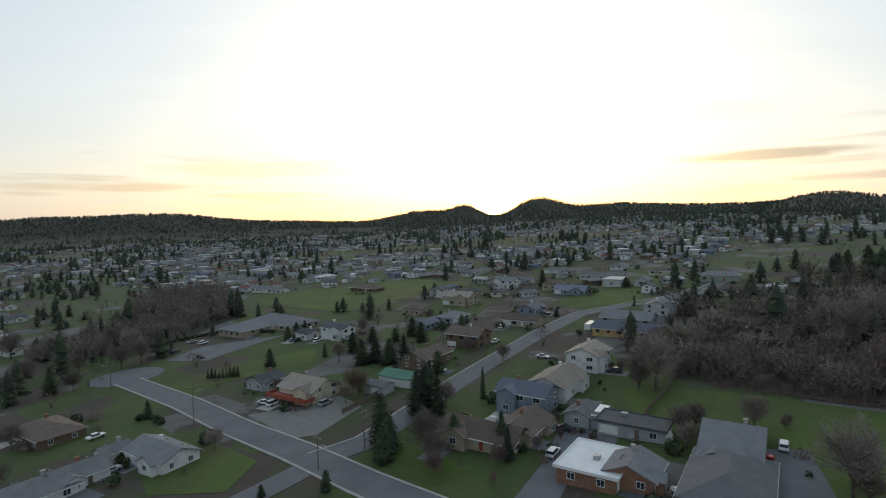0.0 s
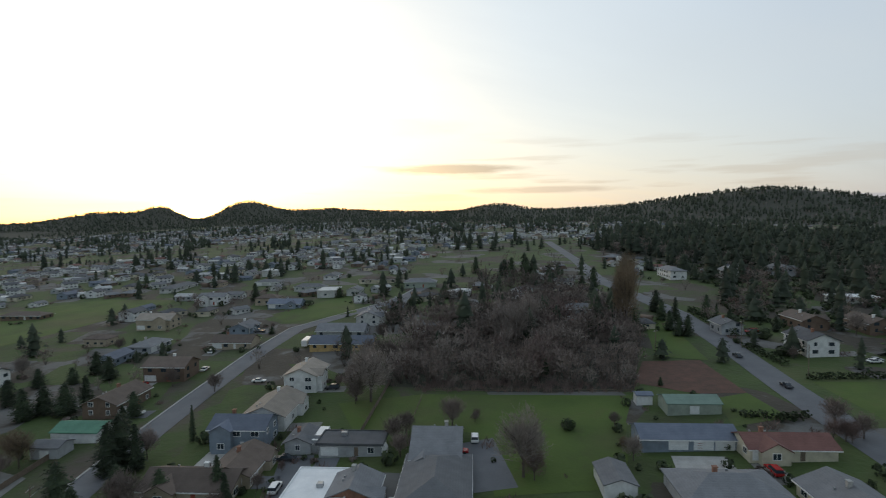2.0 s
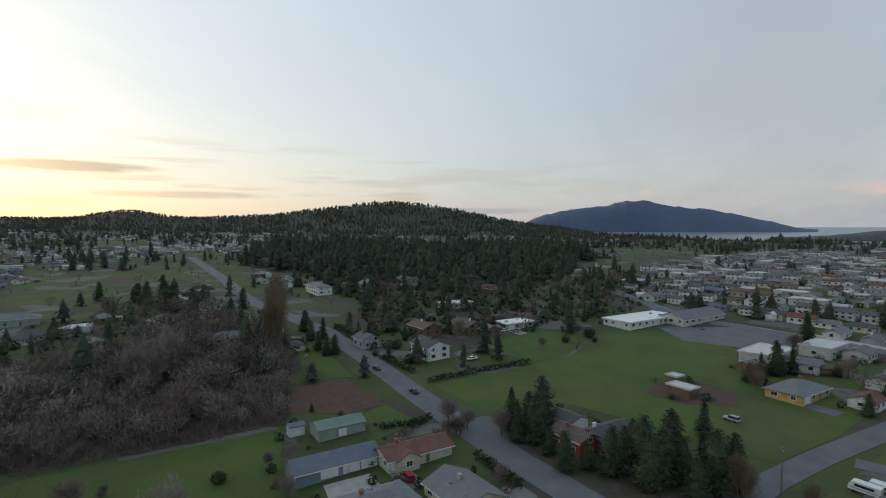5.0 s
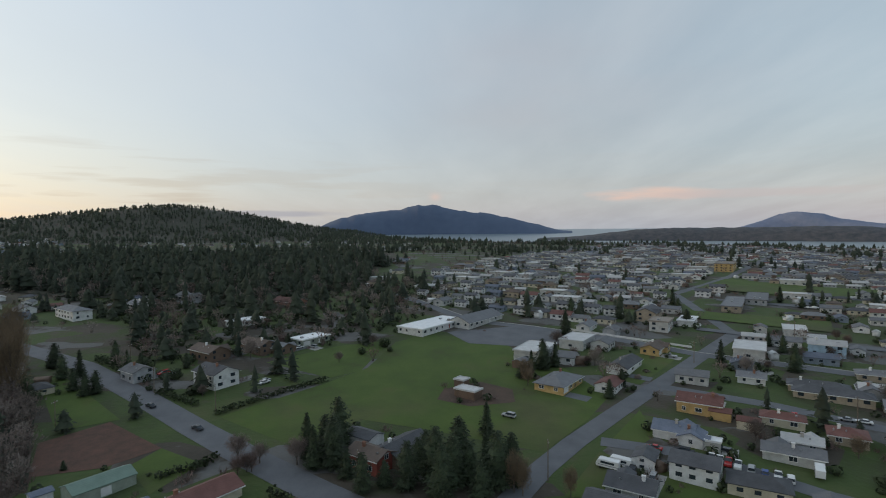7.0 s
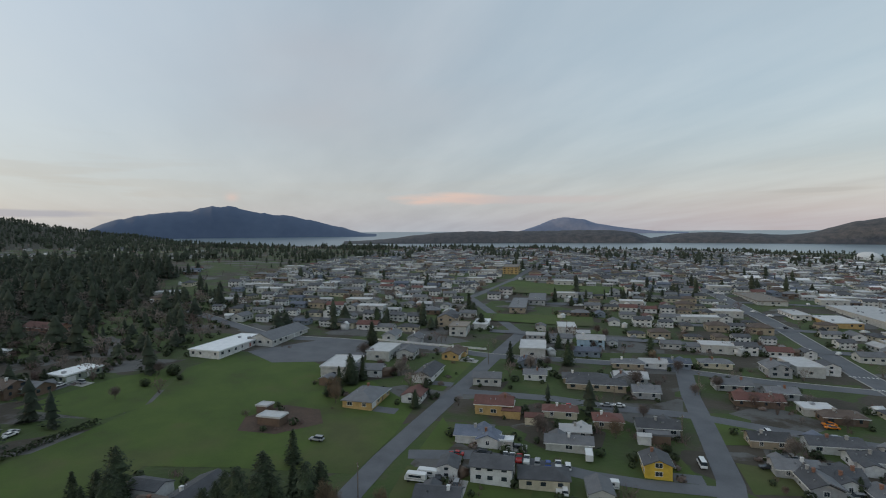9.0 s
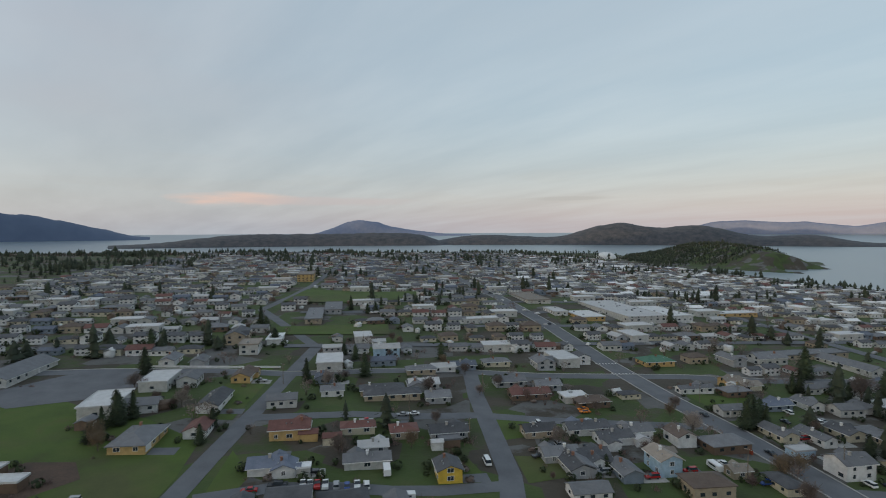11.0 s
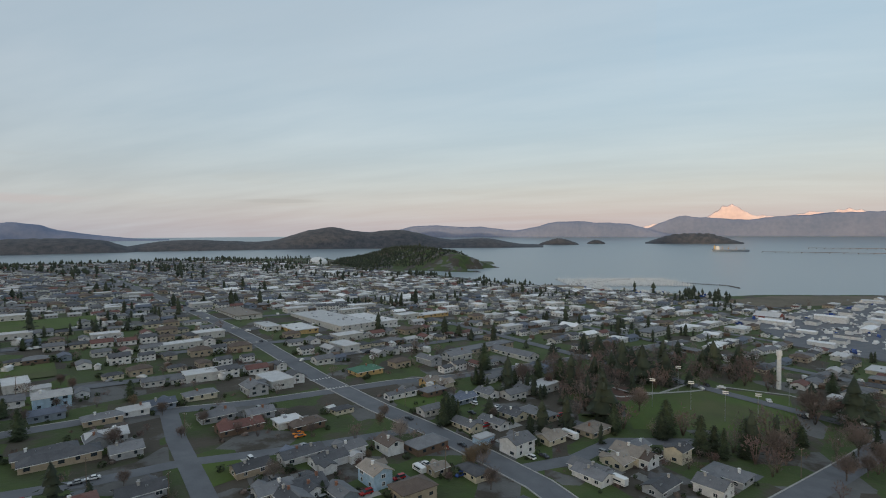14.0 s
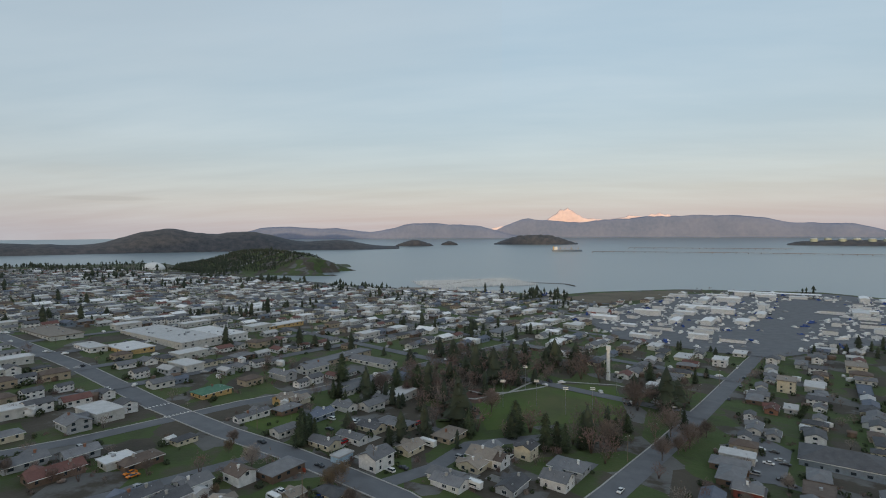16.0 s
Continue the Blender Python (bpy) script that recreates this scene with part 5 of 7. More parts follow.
BALL_GREEN = [(30, -312), (-10, -356), (-33, -378), (-74, -380), (-66, -302), (18, -262)]
# ---- woods ----
wood = random.Random(21)
small_fir = conifer(90, 14, 4.2, 62, 4, 1.7, 0.6)[1]
broad_fir = conifer(93, 12, 5.0, 62, 4, 1.8, 0.42)[1]
hill_fir = conifer(92, 14, 5.4, 9, 2, 2.6, 0.6)[1]
far_shrub = shrub(94, 1.7, 2.4, 26, 1.35)[1]
twig_mass = bare_tree(91, 8, 4.6, 85, 0.13)
twig_cloud = Build().add(twig_mass[1].v, twig_mass[1].f)
for a in range(7):
    w = 2 * math.pi * a / 7
    twig_cloud.tube((0, 0, -0.5), (math.cos(w) * 1.8, math.sin(w) * 1.8, 6.2), 0.10, 0.03, 3)


far_twigs = bare_tree(95, 8, 4.4, 30, 0.24)[1]
for a in range(4):
    w = 2 * math.pi * a / 4
    far_twigs.tube((0, 0, -0.5), (math.cos(w) * 1.6, math.sin(w) * 1.6, 5.6), 0.14, 0.04, 3)


scrub = Build()
for k in range(46):
    a, r, z = wood.uniform(0, 6.28), wood.uniform(0.2, 2.4), wood.uniform(-0.2, 0.6)
    p = Vector((r * math.cos(a), r * math.sin(a), z))
    q = p + Vector((wood.gauss(0, 0.7), wood.gauss(0, 0.7), wood.uniform(0.8, 2.2)))
    o = Vector((-math.sin(a), math.cos(a), 0)) * wood.uniform(0.05, 0.14)
    scrub.add([p - o, p + o, q], [(0, 1, 2)])


def scatter(ring, step, sizes, keep=1.0):
    out = []
    x0, x1 = min(p[0] for p in ring), max(p[0] for p in ring)
    y0, y1 = min(p[1] for p in ring), max(p[1] for p in ring)
    x = x0
    while x < x1:
        y = y0
        while y < y1:
            p, q = x + wood.uniform(-0.6, 0.6) * step, y + wood.uniform(-0.6, 0.6) * step
            if wood.random() < keep and inside(ring, p, q):
                out.append((p, q, wood.uniform(*sizes)))
            y += step
        x += step
    return out


near_thicket = scatter(THICK, 5.6, (0.5, 1.45), 0.9)
copies("bare_thicket", twig_cloud, TWIGS, near_thicket, "dense leafless brown thicket", "woods", seed=1)
cover("thicket_floor", "dark leaf litter under the thicket", LITTER, THICK, 0.09)
copies("low_scrub", scrub, TWIGS, scatter(THICK, 3.6, (0.6, 1.1)), "low brown brambles under the thicket", "woods", seed=22)
copies("low_scrub", scrub, REDTWIG, scatter([(74, 152), (128, 109), (134, 113), (80, 160)], 2.5, (0.5, 0.9)), "reddish brambles along the paddock", "woods", seed=23)
copies("bare_thicket", twig_cloud, PALETWIG, scatter(THICK, 17.0, (1.0, 1.6)), "pale leafless saplings in the thicket", "woods", seed=2)
copies("bare_thicket", twig_cloud, REDTWIG, scatter(THICK, 20.0, (0.8, 1.5)), "reddish leafless saplings in the thicket", "woods", seed=24)
# the thicket's ragged edge and the tall trees behind it
RAGGED = [(60, 190), (84, 232), (130, 268), (190, 300), (246, 330), (268, 300), (226, 232), (196, 170), (150, 140), (100, 190)]
MAIN_ROADS = np.array([(p, q, w / 2 + 3.0) for line, w in STREETS[:12] for p, q in line])
HOMES = np.array(TAKEN)


def off_road(q, gap=2.0):
    return not ((MAIN_ROADS[:, 0] - q[0]) ** 2 + (MAIN_ROADS[:, 1] - q[1]) ** 2 < MAIN_ROADS[:, 2] ** 2).any() and not ((HOMES[:, 0] - q[0]) ** 2 + (HOMES[:, 1] - q[1]) ** 2 < (HOMES[:, 2] - gap) ** 2).any()


copies("bare_thicket", twig_cloud, TWIGS, [q for q in scatter(RAGGED, 10.0, (0.8, 1.7), 0.7) if off_road(q)], "tall leafless trees at the back of the thicket", "woods", seed=25)
copies("scattered_firs", small_fir, FOREST, [q for q in scatter(RAGGED, 21.0, (0.6, 1.2), 0.6) if off_road(q)], "dark firs standing among the leafless trees", "woods", seed=26)
# gardens and copses between the field and the wooded hill
WEST = [(222, 140), (300, 200), (372, 300), (440, 320), (470, 60), (420, 10), (330, 30), (268, 62), (250, 96)]
west = [q for q in scatter(WEST, 8.5, (0.5, 1.25), 0.72) if off_road(q) and not inside(FIELD, q[0], q[1]) and not inside(CAR_PARK, q[0], q[1])]
copies("garden_trees", twig_cloud, TWIGS, west[::3], "leafless brown garden trees at the foot of the hill", "woods", seed=27)
copies("garden_trees", twig_cloud, REDTWIG, west[1::6], "reddish leafless garden trees at the foot of the hill", "woods", seed=28)
copies("garden_firs", broad_fir, FOREST, west[2::6], "broad dark evergreens among the gardens", "woods", seed=29)
copies("garden_firs", small_fir, FOREST, west[4::6], "dark firs among the gardens", "woods", seed=30)
copies("garden_shrubs", far_shrub, LEAF, [q for q in scatter(WEST, 6.5, (0.6, 1.3), 0.6) if off_road(q, 4.0) and not inside(FIELD, q[0], q[1])], "dark evergreen shrubs and hedges in the gardens", "shrubs", seed=31)
copies("bare_thicket", twig_cloud, TWIGS, scatter(LEFT_WOOD, 6.8, (0.5, 1.7), 0.9), "brown leafless wood", "woods", seed=3)
cover("wood_floor", "dark leaf litter under the leafless wood", LITTER, LEFT_WOOD, 0.3)
cover("wood_floor", "dark needle litter under the fir wood", LITTER, FIR_WOOD, 0.7)
fir_wood = [q for q in scatter(FIR_WOOD, 8.6, (0.55, 1.5), 0.72) if off_road(q)]
copies("fir_wood", small_fir, FOREST, [q for i, q in enumerate(fir_wood) if i % 3], "dark fir wood below the hill", "woods", seed=4)
copies("fir_wood", broad_fir, FOREST, fir_wood[::3], "broad dark evergreens in the fir wood", "woods", seed=32)
copies("bare_thicket", twig_cloud, TWIGS, [q for q in scatter(FIR_WOOD, 16.0, (0.8, 1.5), 0.6) if off_road(q)], "leafless trees among the firs", "woods", seed=15)
park = [q for q in scatter(PARK_WOOD, 7.5, (0.8, 1.7), 0.75) if not inside(BALL_GREEN, q[0], q[1]) and off_road(q)]
copies("bare_thicket", twig_cloud, TWIGS, park[::2], "leafless park trees", "woods", seed=5)
copies("bare_thicket", twig_cloud, REDTWIG, park[1::4], "reddish leafless park trees", "woods", seed=33)
copies("park_firs", broad_fir, FOREST, park[3::12], "dark evergreens round the park", "woods", seed=34)
copies("park_firs", small_fir, FOREST, park[7::16], "dark firs round the park", "woods", seed=35)
spin = np.random.RandomState(4)
bb, rr = np.radians(spin.uniform(-50, 92, 95000)), np.sqrt(spin.uniform(1150 ** 2, 4000 ** 2, 95000))
hx, hy = rr * np.sin(bb), rr * np.cos(bb)
wooded = (inland(hx, hy) > 40) & (spin.uniform(0, 1, 95000) < 0.5) & (height(hx, hy) > 0.0556 * 640 * np.tanh(np.maximum(hx, 0) / 640) + 0.0132 * 1500 * np.tanh(hy / 1500) + 3)
firs = [(x, y, s) for x, y, s in zip(hx[wooded], hy[wooded], spin.uniform(0.55, 0.9, wooded.sum()))]
for k in range(4200):
    t, q = spin.uniform(-330, 330), spin.uniform(-120, 300)
    x, y = 760 + 0.78 * t + 0.62 * q, -1690 - 0.62 * t + 0.78 * q
    if hz(x, y) > SEA + 6 and t > -250:
        firs.append((x, y, wood.uniform(0.4, 0.65)))
# wooded fringes: beyond the western suburb, and where the hill runs out towards the channel
for b0, b1, r0, r1, n in ((-50, 34, 1900, 3400, 9000), (74, 104, 850, 2500, 3400), (104, 150, 1100, 2300, 1800)):
    fb, fr = np.radians(spin.uniform(b0, b1, n)), np.sqrt(spin.uniform(r0 ** 2, r1 ** 2, n))
    fx, fy = fr * np.sin(fb), fr * np.cos(fb)
    for x, y, on in zip(fx.tolist(), fy.tolist(), (inland(fx, fy) > 40).tolist()):
        if on and noise.noise((x / 170, y / 170, 11.0)) > (-0.05 if r1 > 3000 else 0.02):
            firs.append((x, y, wood.uniform(0.45, 0.95)))
copies("hill_forest", hill_fir, FOREST, firs, "dark fir forest covering the far hills", "woods", seed=6)
town_firs, town_bares = [], []
bb, rr = np.radians(spin.uniform(-48, 215, 22000)), np.sqrt(spin.uniform(200 ** 2, 2000 ** 2, 22000))
tx, ty = rr * np.sin(bb), rr * np.cos(bb)
dry = inland(tx, ty) > 30
for k in range(22000):
    x, y = float(tx[k]), float(ty[k])
    if not dry[k] or not off_road((x, y), 1.0) or not all(not inside(q, x, y) for q in (FIELD, BACK, FAR_FIELD, FAR_GREEN, BALL_FIELD, SCHOOL_FIELD, SCHOOL_GREEN, CAR_PARK, HARBOUR_YARD, SPIT)):
        continue
    clump = noise.noise((x / 120, y / 120, 7.0))
    west = bb[k] < 1.66
    if clump > (0.06 if west else 0.20):
        town_firs.append((x, y, wood.uniform(0.45, 1.15)))
    else:
        if wood.random() < 0.72:
            town_bares.append((x, y, wood.uniform(0.45, 1.0)))
close = [q for q in town_firs if q[0] ** 2 + q[1] ** 2 < 900 ** 2]
copies("town_firs", small_fir, FOREST, close[::2], "scattered dark firs among the houses", "woods", seed=7)
copies("town_firs", broad_fir, FOREST, [(x, y, k * 0.8) for x, y, k in close[1::2]], "broad dark evergreens among the houses", "woods", seed=36)
copies("town_firs", hill_fir, FOREST, [q for q in town_firs if q[0] ** 2 + q[1] ** 2 >= 900 ** 2], "far dark evergreens among the houses", "woods", seed=46)
by_hand = [q for q in town_bares if q[0] ** 2 + q[1] ** 2 < 480 ** 2]
afar = [q for q in town_bares if q[0] ** 2 + q[1] ** 2 >= 480 ** 2]
for crown, spots, k in ((twig_cloud, by_hand, 18), (far_twigs, afar, 37)):
    copies("town_bare_trees", crown, REDTWIG, spots[::5], "scattered reddish leafless trees among the houses", "woods", seed=k)
    copies("town_bare_trees", crown, PALETWIG, spots[1::5], "scattered pale leafless trees among the houses", "woods", seed=k + 1)
    copies("town_bare_trees", crown, TWIGS, [q for i, q in enumerate(spots) if i % 5 > 1], "scattered leafless trees among the houses", "woods", seed=k + 2)
# shrubs, hedges and low evergreens round the houses
planted = random.Random(88)
green, brown = [], []
for x, y, size in [h[:3] for h in TAKEN] + [(p, q, 6.5) for p, q in MIDWAY] + [(p, q, 6.5) for spots in far_spots.values() for p, q, t in spots]:
    r = math.hypot(x, y)
    if r > 1000:
        continue
    for k in range(5 if r < 500 else 2):
        a = planted.uniform(0, 2 * math.pi)
        q = (x + math.cos(a) * (size + planted.uniform(-1.0, 3.0)), y + math.sin(a) * (size + planted.uniform(-1.0, 3.0)), planted.uniform(0.35, 1.15))
        if off_road(q, 1.8):
            (green if planted.random() < 0.58 else brown).append(q)
copies("garden_shrubs", far_shrub, LEAF, green, "dark evergreen shrubs round the houses", "shrubs", seed=44)
copies("garden_shrubs", scrub, REDTWIG, brown, "leafless brown shrubs round the houses", "shrubs", seed=45)


# ---- far land across the water ----
def island(name, label, mat, bearing, dist, half_angle, peaks, base_drop=12.0, depth=260.0, seed=0, rugged=0.09):
    """A long island or range: a ridge across the line of sight with rounded peaks (offset in degrees, height, spread in degrees)."""
    steps, rows = 150, 9
    made = Build()
    vs = []
    for i in range(steps + 1):
        f = i / steps * 2 - 1
        b = radians(bearing + f * half_angle)
        top = sum(h * math.exp(-((f * half_angle - o) / s) ** 2) for o, h, s in peaks)
        top *= min(1.0, (1 - abs(f)) * 7) ** 0.6
        top += rugged * top * (noise.noise((i * 0.14, seed, 0.0)) + (0.7 if rugged > 0.1 else 0.3) * noise.noise((i * 0.5, seed, 4.0))) + 2.0 * noise.noise((i * 0.33, seed, 2.0))
        for j in range(rows):
            g = j / (rows - 1)
            r = dist + (g - 0.5) * 2 * depth
            hgt = max(top, 0.0) * math.sin(math.pi * min(1, max(0, g))) ** 0.7 * (1 + 0.07 * noise.noise((i * 0.09, j * 0.9, seed + 5.0)))
            x, y = r * math.sin(b), r * math.cos(b)
            vs.append((x, y, float(sea_z(x, y)) + hgt - (base_drop if j in (0, rows - 1) else 0)))
    fs = [(i * rows + j, i * rows + j + 1, (i + 1) * rows + j + 1, (i + 1) * rows + j) for i in range(steps) for j in range(rows - 1)]
    made.add(vs, fs)
    me = made.mesh(name, mat)
    me.polygons.foreach_set("use_smooth", np.ones(len(me.polygons), bool))
    return tagged(new(name, me), label, "island" if "island" in name else "mountains", kind="structure")


# HAZE_* land gets its blue from haze in the material colour
island("far_island", "wooded island with two rounded summits, coloured haze blue-grey", HAZE_HILL, 86.6, 4500, 13.8, [(-11.0, 60, 3.0), (-6.5, 160, 4.0), (-1.2, 182, 3.2), (4.3, 158, 4.2), (9.4, 46, 3.0)], seed=1)
island("far_range", "faint hills far down the channel, coloured haze-blue", HAZE_MOUNTAIN, 67, 4750, 9, [(2.5, 88, 3.0), (-3, 66, 3.5)], depth=60, seed=11)
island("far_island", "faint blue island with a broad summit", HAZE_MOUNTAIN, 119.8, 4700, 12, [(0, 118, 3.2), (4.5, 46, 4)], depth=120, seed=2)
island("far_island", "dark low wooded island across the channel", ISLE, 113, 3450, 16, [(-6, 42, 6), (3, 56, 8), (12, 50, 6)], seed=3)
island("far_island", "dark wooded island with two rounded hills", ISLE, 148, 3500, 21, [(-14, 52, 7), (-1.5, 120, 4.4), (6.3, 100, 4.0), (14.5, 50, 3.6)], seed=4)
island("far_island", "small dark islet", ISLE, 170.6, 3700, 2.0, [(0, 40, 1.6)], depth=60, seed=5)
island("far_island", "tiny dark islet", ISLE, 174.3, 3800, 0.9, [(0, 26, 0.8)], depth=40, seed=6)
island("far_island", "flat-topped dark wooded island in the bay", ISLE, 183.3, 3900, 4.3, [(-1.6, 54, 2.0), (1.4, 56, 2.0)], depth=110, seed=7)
island("far_range", "mountain range beyond the bay, coloured haze-blue", HAZE_MOUNTAIN, 166, 4780, 19, [(-9, 98, 4.0), (-3, 70, 3.5), (5, 128, 4.0), (11, 96, 3.5), (-16, 36, 4)], depth=60, seed=8)
island("far_range", "pale mountain range beyond the bay, coloured haze-mauve", HAZE_MOUNTAIN, 192, 4840, 22, [(-9.5, 150, 3.6), (-3, 110, 4.5), (4, 140, 5.5), (10, 118, 4.5), (16, 60, 5), (21, 60, 5)], depth=50, seed=11)
island("snow_mountain", "distant snow-covered mountain peak, coloured sunset pink", SUNSET_SNOW, 187.0, 4935, 15, [(-1.2, 56, 1.1), (-0.4, 126, 2.4), (4.5, 130, 5.5), (9.5, 118, 4.0), (-6, 100, 4)], depth=24, seed=9, rugged=0.11)
island("far_island", "low dark headland with storage tanks", ISLE, 211, 3900, 5.0, [(0, 30, 6)], depth=100, seed=10)


# ---- vehicles ----
CAR_PAINT = {k: mottled("car_paint_" + k, tuple(c * 0.9 for c in v), v, 0.5, 0.25, 0.0) for k, v in dict(white=(0.72, 0.72, 0.71), silver=(0.34, 0.35, 0.36), dark=(0.035, 0.038, 0.045), red=(0.35, 0.02, 0.02), blue=(0.03, 0.07, 0.25), orange=(0.65, 0.20, 0.02)).items()}
TYRE = mottled("tyre_rubber", (0.012, 0.012, 0.012), (0.03, 0.03, 0.03), 3, 0.9)
# length, width, belt height, roof height, cabin from, cabin to
CAR_SHAPES = {"sedan": (4.6, 1.8, 0.95, 1.45, -0.30, 0.20), "suv": (4.7, 1.9, 1.05, 1.75, -0.48, 0.18), "van": (5.4, 2.0, 1.2, 2.3, -0.49, 0.32), "pickup": (5.5, 1.95, 1.1, 1.85, -0.08, 0.22)}
CAR_MADE = {}


def vehicle(kind, paint, x, y, rot):
    z = hz(x, y) + 0.13
    slope = math.degrees(math.atan(0.05 * math.cos(radians(rot)) + 0.0132 * math.sin(radians(rot))))
    m = pose(x, y, z, 0, 0, rot) @ pose(0, 0, 0, 0, -slope, 0)
    if (kind, paint) in CAR_MADE:
        return copy_thing(CAR_MADE[kind, paint], m)
    if kind in ("camper", "trailer"):
        n, w, h = (8.5, 2.4, 3.1) if kind == "camper" else (6.0, 2.2, 2.5)
        top = thing(kind, "white motorhome parked beside a house" if kind == "camper" else "white covered trailer standing in a yard", "vehicle", m)
        b = Build().slab([(-n / 2, -w / 2, h), (n / 2 - 0.7, -w / 2, h), (n / 2 - 0.7, w / 2, h), (-n / 2, w / 2, h)], 0.15)
        b.box(-n / 2, -w / 2, 0.55, n / 2 - 0.5, w / 2, h - 0.15)
        b.add([(n / 2 - 0.5, -w / 2, 0.55), (n / 2, -w / 2 + 0.1, 0.55), (n / 2, w / 2 - 0.1, 0.55), (n / 2 - 0.5, w / 2, 0.55), (n / 2 - 0.5, -w / 2, h - 0.15), (n / 2, -w / 2 + 0.1, h * 0.6), (n / 2, w / 2 - 0.1, h * 0.6), (n / 2 - 0.5, w / 2, h - 0.15)], [(3, 2, 1, 0), (4, 5, 6, 7), (0, 1, 5, 4), (1, 2, 6, 5), (2, 3, 7, 6)])
        part("body", b, CAR_PAINT[paint], top)
        part("window", Build().box(-n * 0.3, -w / 2 - 0.02, 1.5, n * 0.3, w / 2 + 0.02, 2.1), GLASS, top)
        part("stripe", Build().box(-n / 2 + 0.1, -w / 2 - 0.015, 1.0, n / 2 - 0.6, w / 2 + 0.015, 1.2), CAR_PAINT["silver"], top)
        wheels = ((-0.28, -1), (-0.28, 1), (0.3, -1), (0.3, 1))
    else:
        n, w, belt, roof, c0, c1 = CAR_SHAPES[kind]
        names = {"suv": "sport utility car", "pickup": "pickup truck"}
        top = thing("pickup_truck" if kind == "pickup" else "car", f"{paint} {names.get(kind, kind)} parked on the ground" if paint != "dark" else f"dark {names.get(kind, kind)} on the asphalt", "car", m, "cars by the houses")
        b = Build()
        h = w / 2
        a = n / 2
        b.add([(-a, -h * 0.9, 0.35), (a, -h * 0.85, 0.35), (a, h * 0.85, 0.35), (-a, h * 0.9, 0.35), (-a - 0.05, -h, 0.65), (a + 0.05, -h * 0.92, 0.65), (a + 0.05, h * 0.92, 0.65), (-a - 0.05, h, 0.65), (-a + 0.1, -h * 0.94, belt), (a - 0.25, -h * 0.85, belt - 0.12), (a - 0.25, h * 0.85, belt - 0.12), (-a + 0.1, h * 0.94, belt)], [(3, 2, 1, 0), (0, 1, 5, 4), (1, 2, 6, 5), (2, 3, 7, 6), (3, 0, 4, 7), (4, 5, 9, 8), (5, 6, 10, 9), (6, 7, 11, 10), (7, 4, 8, 11), (8, 9, 10, 11)])
        part("body", b, CAR_PAINT[paint], top)
        x0, x1 = n * c0, n * c1
        r0, r1 = x0 + (0.15 if kind in ("van", "suv") else 0.5), x1 - (0.35 if kind == "van" else 0.55)
        g = Build().add([(x0, -h * 0.9, belt - 0.02), (x1 + 0.2, -h * 0.84, belt - 0.08), (x1 + 0.2, h * 0.84, belt - 0.08), (x0, h * 0.9, belt - 0.02), (r0, -h * 0.74, roof - 0.06), (r1, -h * 0.72, roof - 0.06), (r1, h * 0.72, roof - 0.06), (r0, h * 0.74, roof - 0.06)], [(0, 1, 5, 4), (1, 2, 6, 5), (2, 3, 7, 6), (3, 0, 4, 7), (4, 5, 6, 7)])
        part("glasshouse", g, GLASS, top)
        part("roof", Build().slab([(r0 - 0.05, -h * 0.76, roof), (r1 + 0.05, -h * 0.74, roof), (r1 + 0.05, h * 0.74, roof), (r0 - 0.05, h * 0.76, roof)], 0.07), CAR_PAINT[paint], top)
        wheels = ((-0.3, -1), (-0.3, 1), (0.31, -1), (0.31, 1))
    for f, s in wheels:
        part("wheel", Build().tube((n * f, s * (w / 2 - 0.22), 0.33), (n * f, s * (w / 2 + 0.01), 0.33), 0.33, 0.33, 10), TYRE, top)
    CAR_MADE[kind, paint] = top
    return top


vehicle("suv", "white", 23.2, 116.6, 57)
vehicle("sedan", "white", -56.7, 165.5, -33)
vehicle("suv", "silver", -36.7, 161.1, 57)
vehicle("sedan", "white", -97.6, 147.4, 57)
vehicle("suv", "white", 70.7, 111.6, 57)
vehicle("suv", "red", 63.7, 108.0, -33)
vehicle("sedan", "white", 20.6, 221.6, 57)
vehicle("sedan", "white", 34.9, 193.4, -33)
vehicle("sedan", "silver", -126.4, 267.2, 57)
vehicle("suv", "white", -118.6, 262.4, 57)
vehicle("sedan", "dark", -125.4, 248.1, 57)
vehicle("sedan", "dark", -106.8, 232.9, -33)
vehicle("suv", "white", -108.6, 276.2, -33)
vehicle("camper", "white", 38.3, 132.5, 57)
vehicle("camper", "white", 62.6, 231.7, 57)
vehicle("sedan", "white", 44.0, 122.5, -33)
vehicle("trailer", "white", 47.4, 119.6, -33)
vehicle("sedan", "dark", 28.5, 129.1, -33)
vehicle("sedan", "dark", 180.8, 112.4, 57)
vehicle("sedan", "dark", 163.9, 87.1, 57)
vehicle("sedan", "white", 206.8, 82.3, -33)
vehicle("sedan", "silver", 208.9, 82.7, -33)
vehicle("sedan", "red", 158.4, -51.1, 61.3)
vehicle("suv", "dark", 156.9, -58.3, 61.3)
vehicle("sedan", "dark", 155.2, -60.3, -28.7)
vehicle("pickup", "white", 152.9, -65.0, -28.7)
vehicle("pickup", "white", 151.7, -66.6, -28.7)
vehicle("pickup", "red", 150.5, -68.4, -28.7)
vehicle("pickup", "white", 149.2, -70.3, -28.7)
vehicle("suv", "silver", 147.1, -72.8, -28.7)
vehicle("sedan", "blue", 145.0, -75.2, -28.7)
vehicle("pickup", "white", 143.6, -77.8, -28.7)
vehicle("suv", "white", 142.2, -80.2, -28.7)
vehicle("van", "white", 133.1, -120.4, -28.7)
vehicle("sedan", "white", 180.8, -125.1, 61.3)
